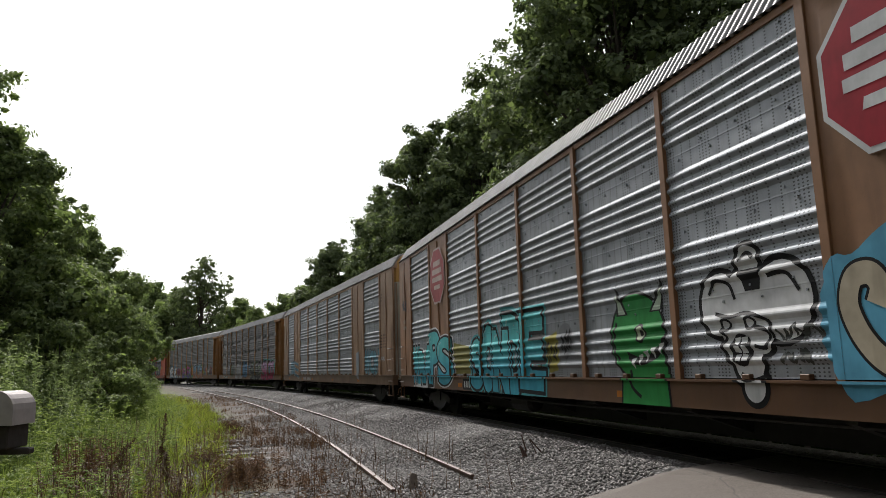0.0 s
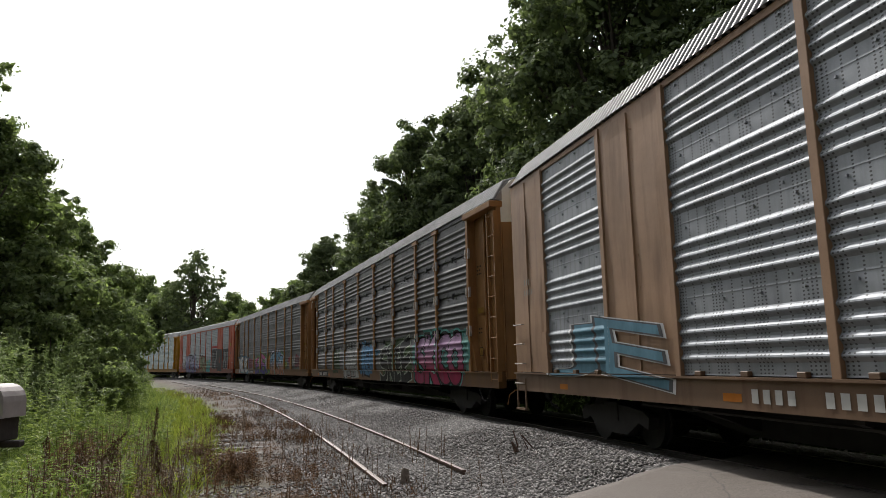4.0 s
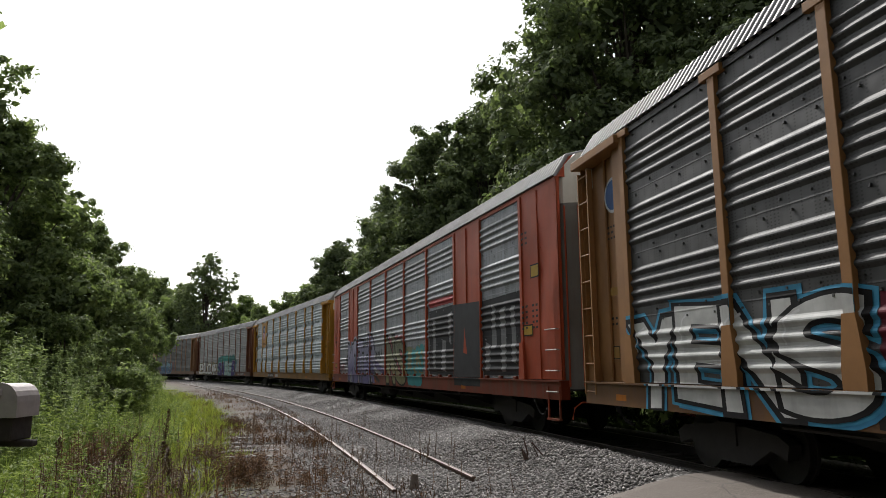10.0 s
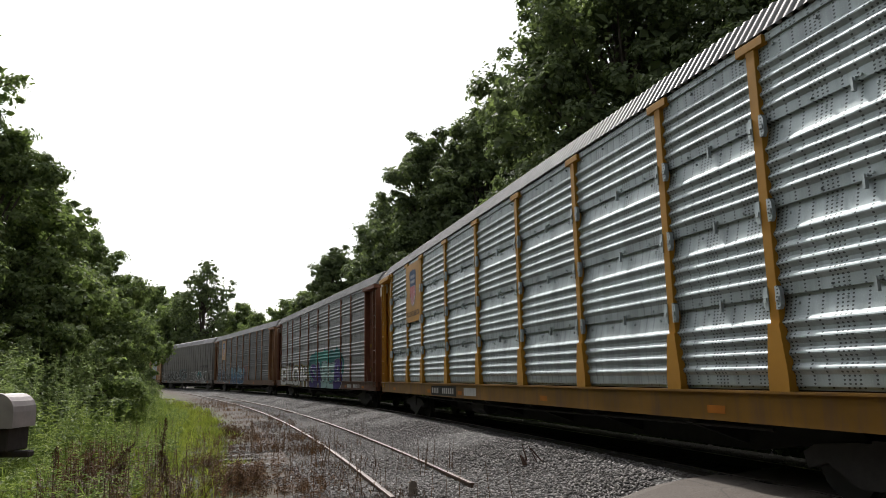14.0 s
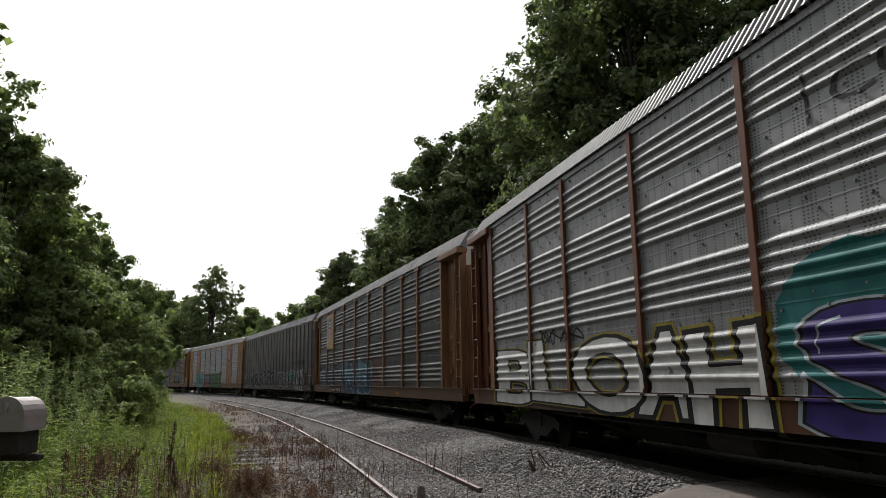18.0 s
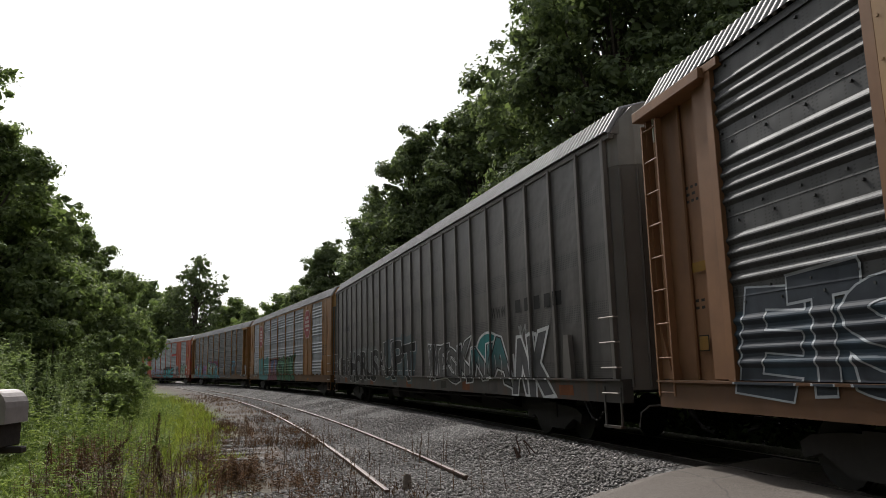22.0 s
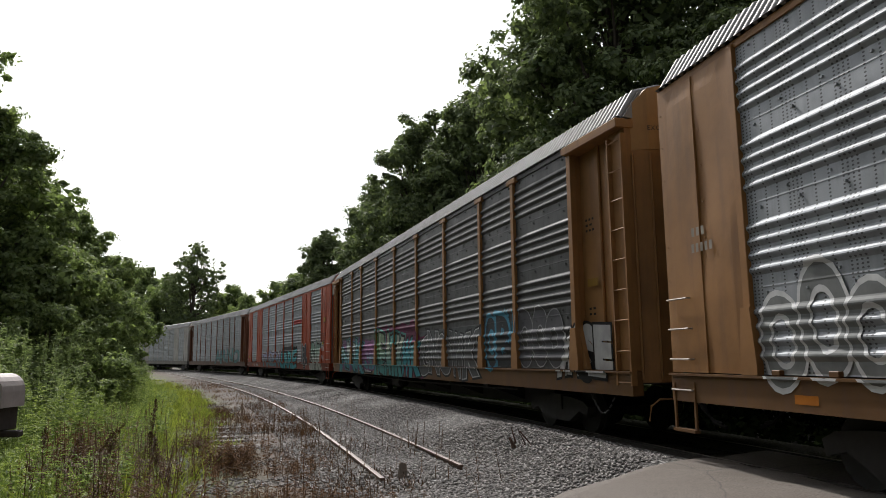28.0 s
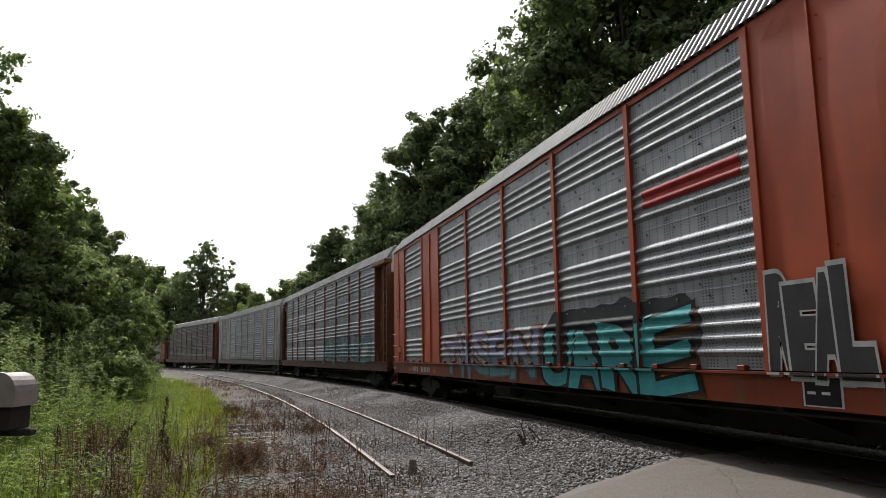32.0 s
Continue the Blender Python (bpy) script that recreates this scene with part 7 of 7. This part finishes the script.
c.letters("OB", 21.2, 22.6, 1.3, 2.4, (0.045, 0.05, 0.055), (0.09, 0.29, 0.42), None, seed=102, swell=0.05, edge_w=0.075)
c.tag(22.2, 22.95, 1.7, 2.6, (0.09, 0.29, 0.42), 119, 5, 0.02)
c.quad(15.5, 21.1, 1.27, 2.25, (0.105, 0.115, 0.12), 0, "painted_patch", 0.03, 120)
c.letters("GNOWK", 15.6, 20.7, 1.05, 2.2, (0.115, 0.12, 0.125), (0.46, 0.47, 0.48), (0.03, 0.03, 0.035), seed=103, swell=0.055, wild=0.2, edge_w=0.02)
c.lay("graffiti_cloud", blob_shapes(9.3 - MID, 15.6 - MID, 0.95, 2.75, 108), (0.13, 0.02, 0.07), 0)
c.letters("NEATK", 9.6, 13.6, 0.9, 2.3, [(0.12, 0.30, 0.10), (0.26, 0.36, 0.24), (0.34, 0.40, 0.30), (0.10, 0.34, 0.32), (0.34, 0.40, 0.34)], BLACK, (0.08, 0.28, 0.26), low=(0.06, 0.26, 0.26), seed=104, swell=0.06, wild=0.25, block=BLACK, accent=(0.50, 0.54, 0.48))
c.letters("WK", 13.4, 15.6, 0.95, 2.1, (0.05, 0.28, 0.34), BLACK, (0.16, 0.03, 0.08), seed=107, swell=0.06, wild=0.2, accent=(0.3, 0.5, 0.5))
c.letters("NNK", 2.2, 7.4, 0.98, 2.25, [(0.20, 0.34, 0.34), (0.34, 0.40, 0.38), (0.08, 0.28, 0.32)], BLACK, (0.06, 0.24, 0.28), low=(0.06, 0.26, 0.30), cloud=(0.16, 0.07, 0.16), seed=105, swell=0.055, wild=0.25, block=(0.04, 0.04, 0.14), accent=(0.46, 0.52, 0.50))
c.lay("graffiti_cloud", blob_shapes(7.3 - MID, 9.6 - MID, 0.95, 2.3, 109), (0.22, 0.09, 0.22), 0)
c.letters("SB", 7.5, 9.5, 1.1, 2.1, (0.26, 0.10, 0.24), (0.14, 0.05, 0.14), None, low=(0.08, 0.24, 0.30), seed=110, swell=0.06, wild=0.2)
c.disc(1.4, 4.5, 0.3, (0.03, 0.08, 0.12), 20, 0, "emblem")
c.sill_marks(6.6)
c = car("orange-red car carrier with silver panels and turquoise graffiti", "solid", RED, 0.25, SILVER, ROOF_PALE, "plain", "grouped", "grab", doors=paint((0.16, 0.16, 0.15), 0.3))
c.lay("graffiti_cloud", blob_shapes(14.6 - MID, 19.7 - MID, 1.2, 2.35, 118), (0.035, 0.04, 0.045), 0)
c.letters("UARE", 14.5, 19.5, 0.92, 2.0, (0.06, 0.34, 0.36), BLACK, None, low=(0.05, 0.28, 0.32), seed=111, swell=0.07, wild=0.25, block=(0.10, 0.05, 0.02), accent=(0.2, 0.5, 0.5))
c.letters("REAL", 21.05, 22.4, 1.28, 2.25, (0.045, 0.045, 0.05), (0.42, 0.43, 0.43), None, seed=112, swell=0.075, wild=0.06, edge_w=0.04)
c.letters("SAK", 23.15, 25.6, 0.95, 2.3, (0.22, 0.34, 0.28), BLACK, (0.44, 0.46, 0.42), seed=113, swell=0.08, wild=0.2, low=(0.40, 0.42, 0.38), block=(0.05, 0.10, 0.08))
c.tag(25.75, 26.4, 1.85, 2.25, WHITE, 115, 3, 0.016)
c.tag(25.75, 26.4, 1.3, 1.7, WHITE, 116, 3, 0.016)
c.letters("TWSEN", 7.4, 14.2, 0.95, 1.95, LILAC, GREY, (0.22, 0.06, 0.04), seed=114, swell=0.04, low=(0.10, 0.22, 0.25))
c.quad(18.45, 20.7, 3.62, 3.9, (0.38, 0.04, 0.04), 1, "red_stripe")
c.letters("TTX", 18.4, 19.4, 0.9, 1.14, (0.45, 0.24, 0.03), None, None, seed=117, swell=0.03)
c.quad(21.45, 22.0, 0.87, 1.19, WHITE, 0, "placard_border")
c.quad(21.48, 21.97, 0.885, 1.175, BLACK, 1, "placard")
c.bars(21.52, 21.92, 1.0, 1.03, 2, WHITE, layer=2)
c.sill_marks(3.4, False)
c = car("grey car carrier with rusty brown ends and faint teal tags", "ladder", RUST, 0.35, SILVER, ROOF_PALE, "plain", "grouped", "ladder")
c.letters("ARNO", 14.8, 25.2, 1.15, 2.4, (0.12, 0.26, 0.27), GREY, None, seed=121, swell=0.05)
c = car("pale grey car carrier with grey end panels", "solid", (0.33, 0.31, 0.30), 0.3, SILVER, ROOF_PALE, "plain", "grouped", "grab")
c = car("dark silver car carrier with reddish ends far down the train", "ladder", RUST, 0.4, SILVER_DARK, ROOF_PALE, "plain", "grouped", "ladder")
c = car("rust-coloured car carrier far down the train", "solid", (0.22, 0.08, 0.05), 0.4, SILVER_MID, ROOF_PALE, "plain", "grouped", "grab")


for i, c in enumerate(CARS[:13]):
    if c.style == "solid":
        ink = BLACK if i in (4, 11) else (0.29, 0.26, 0.22)
        c.bars(1.02, 1.36, 3.08, 3.20, 3, ink)
        c.bars(1.00, 1.52, 2.86, 2.98, 5, ink)
        for r in range(5):
            c.bars(25.7, 26.1, 2.80 - 0.12 * r, 2.85 - 0.12 * r, 2, (0.05, 0.04, 0.035))
            c.bars(26.25, 26.6, 2.80 - 0.12 * r, 2.85 - 0.12 * r, 2, (0.05, 0.04, 0.035))
        for r in range(3):
            c.bars(25.75, 26.15, 4.46 - 0.12 * r, 4.51 - 0.12 * r, 2, (0.05, 0.04, 0.035))
    if c.style == "ladder":
        for u in (1.15, 25.95):
            c.bars(u, u + 0.34, 3.92, 3.96, 3, BLACK)
            c.bars(u, u + 0.28, 3.82, 3.86, 2, BLACK)
            c.bars(u, u + 0.34, 3.72, 3.76, 3, BLACK)
            c.bars(u + 0.02, u + 0.30, 2.30, 2.34, 2, BLACK)
            c.bars(u + 0.02, u + 0.30, 2.20, 2.24, 2, BLACK)
            c.quad(u + 0.0, u + 0.36, 2.72, 2.86, (0.30, 0.17, 0.03), 0, "placard")
            c.quad(u + 0.02, u + 0.26, 1.62, 1.84, BLACK, 0, "placard_border")
            c.quad(u + 0.035, u + 0.245, 1.635, 1.825, (0.27, 0.15, 0.035), 1, "placard")
    if i not in (4, 5, 11):
        continue
    for u, z in (((1.12, 1.58), (25.8, 2.2)) if c.style != "ladder" else ()):
        c.quad(u - 0.03, u + 0.45, z - 0.03, z + 0.22, BLACK, 0, "placard_border")
        c.quad(u, u + 0.42, z, z + 0.19, (0.42, 0.26, 0.03), 1, "placard")
    c.quad(26.2, 26.62, 3.42, 3.72, BLACK, 0, "placard_border")
    c.quad(26.23, 26.59, 3.45, 3.69, (0.40, 0.26, 0.04), 1, "placard")


def motions():
    """Every car rolls along the curve on its two trucks, as fast as the clip shows."""
    for k, c in enumerate(CARS):
        rows = []
        for t in range(33):
            s = gap_at(k, t) - MID + drift(t)
            ax, ay, _ = track(s + 10.05)
            bx, by, _ = track(s - 10.05)
            rows.append((t, pose((ax + bx) / 2, (ay + by) / 2, 0, LEAN, 0, math.degrees(math.atan2(by - ay, bx - ax)))))
        walk(c.ob, rows)


motions()
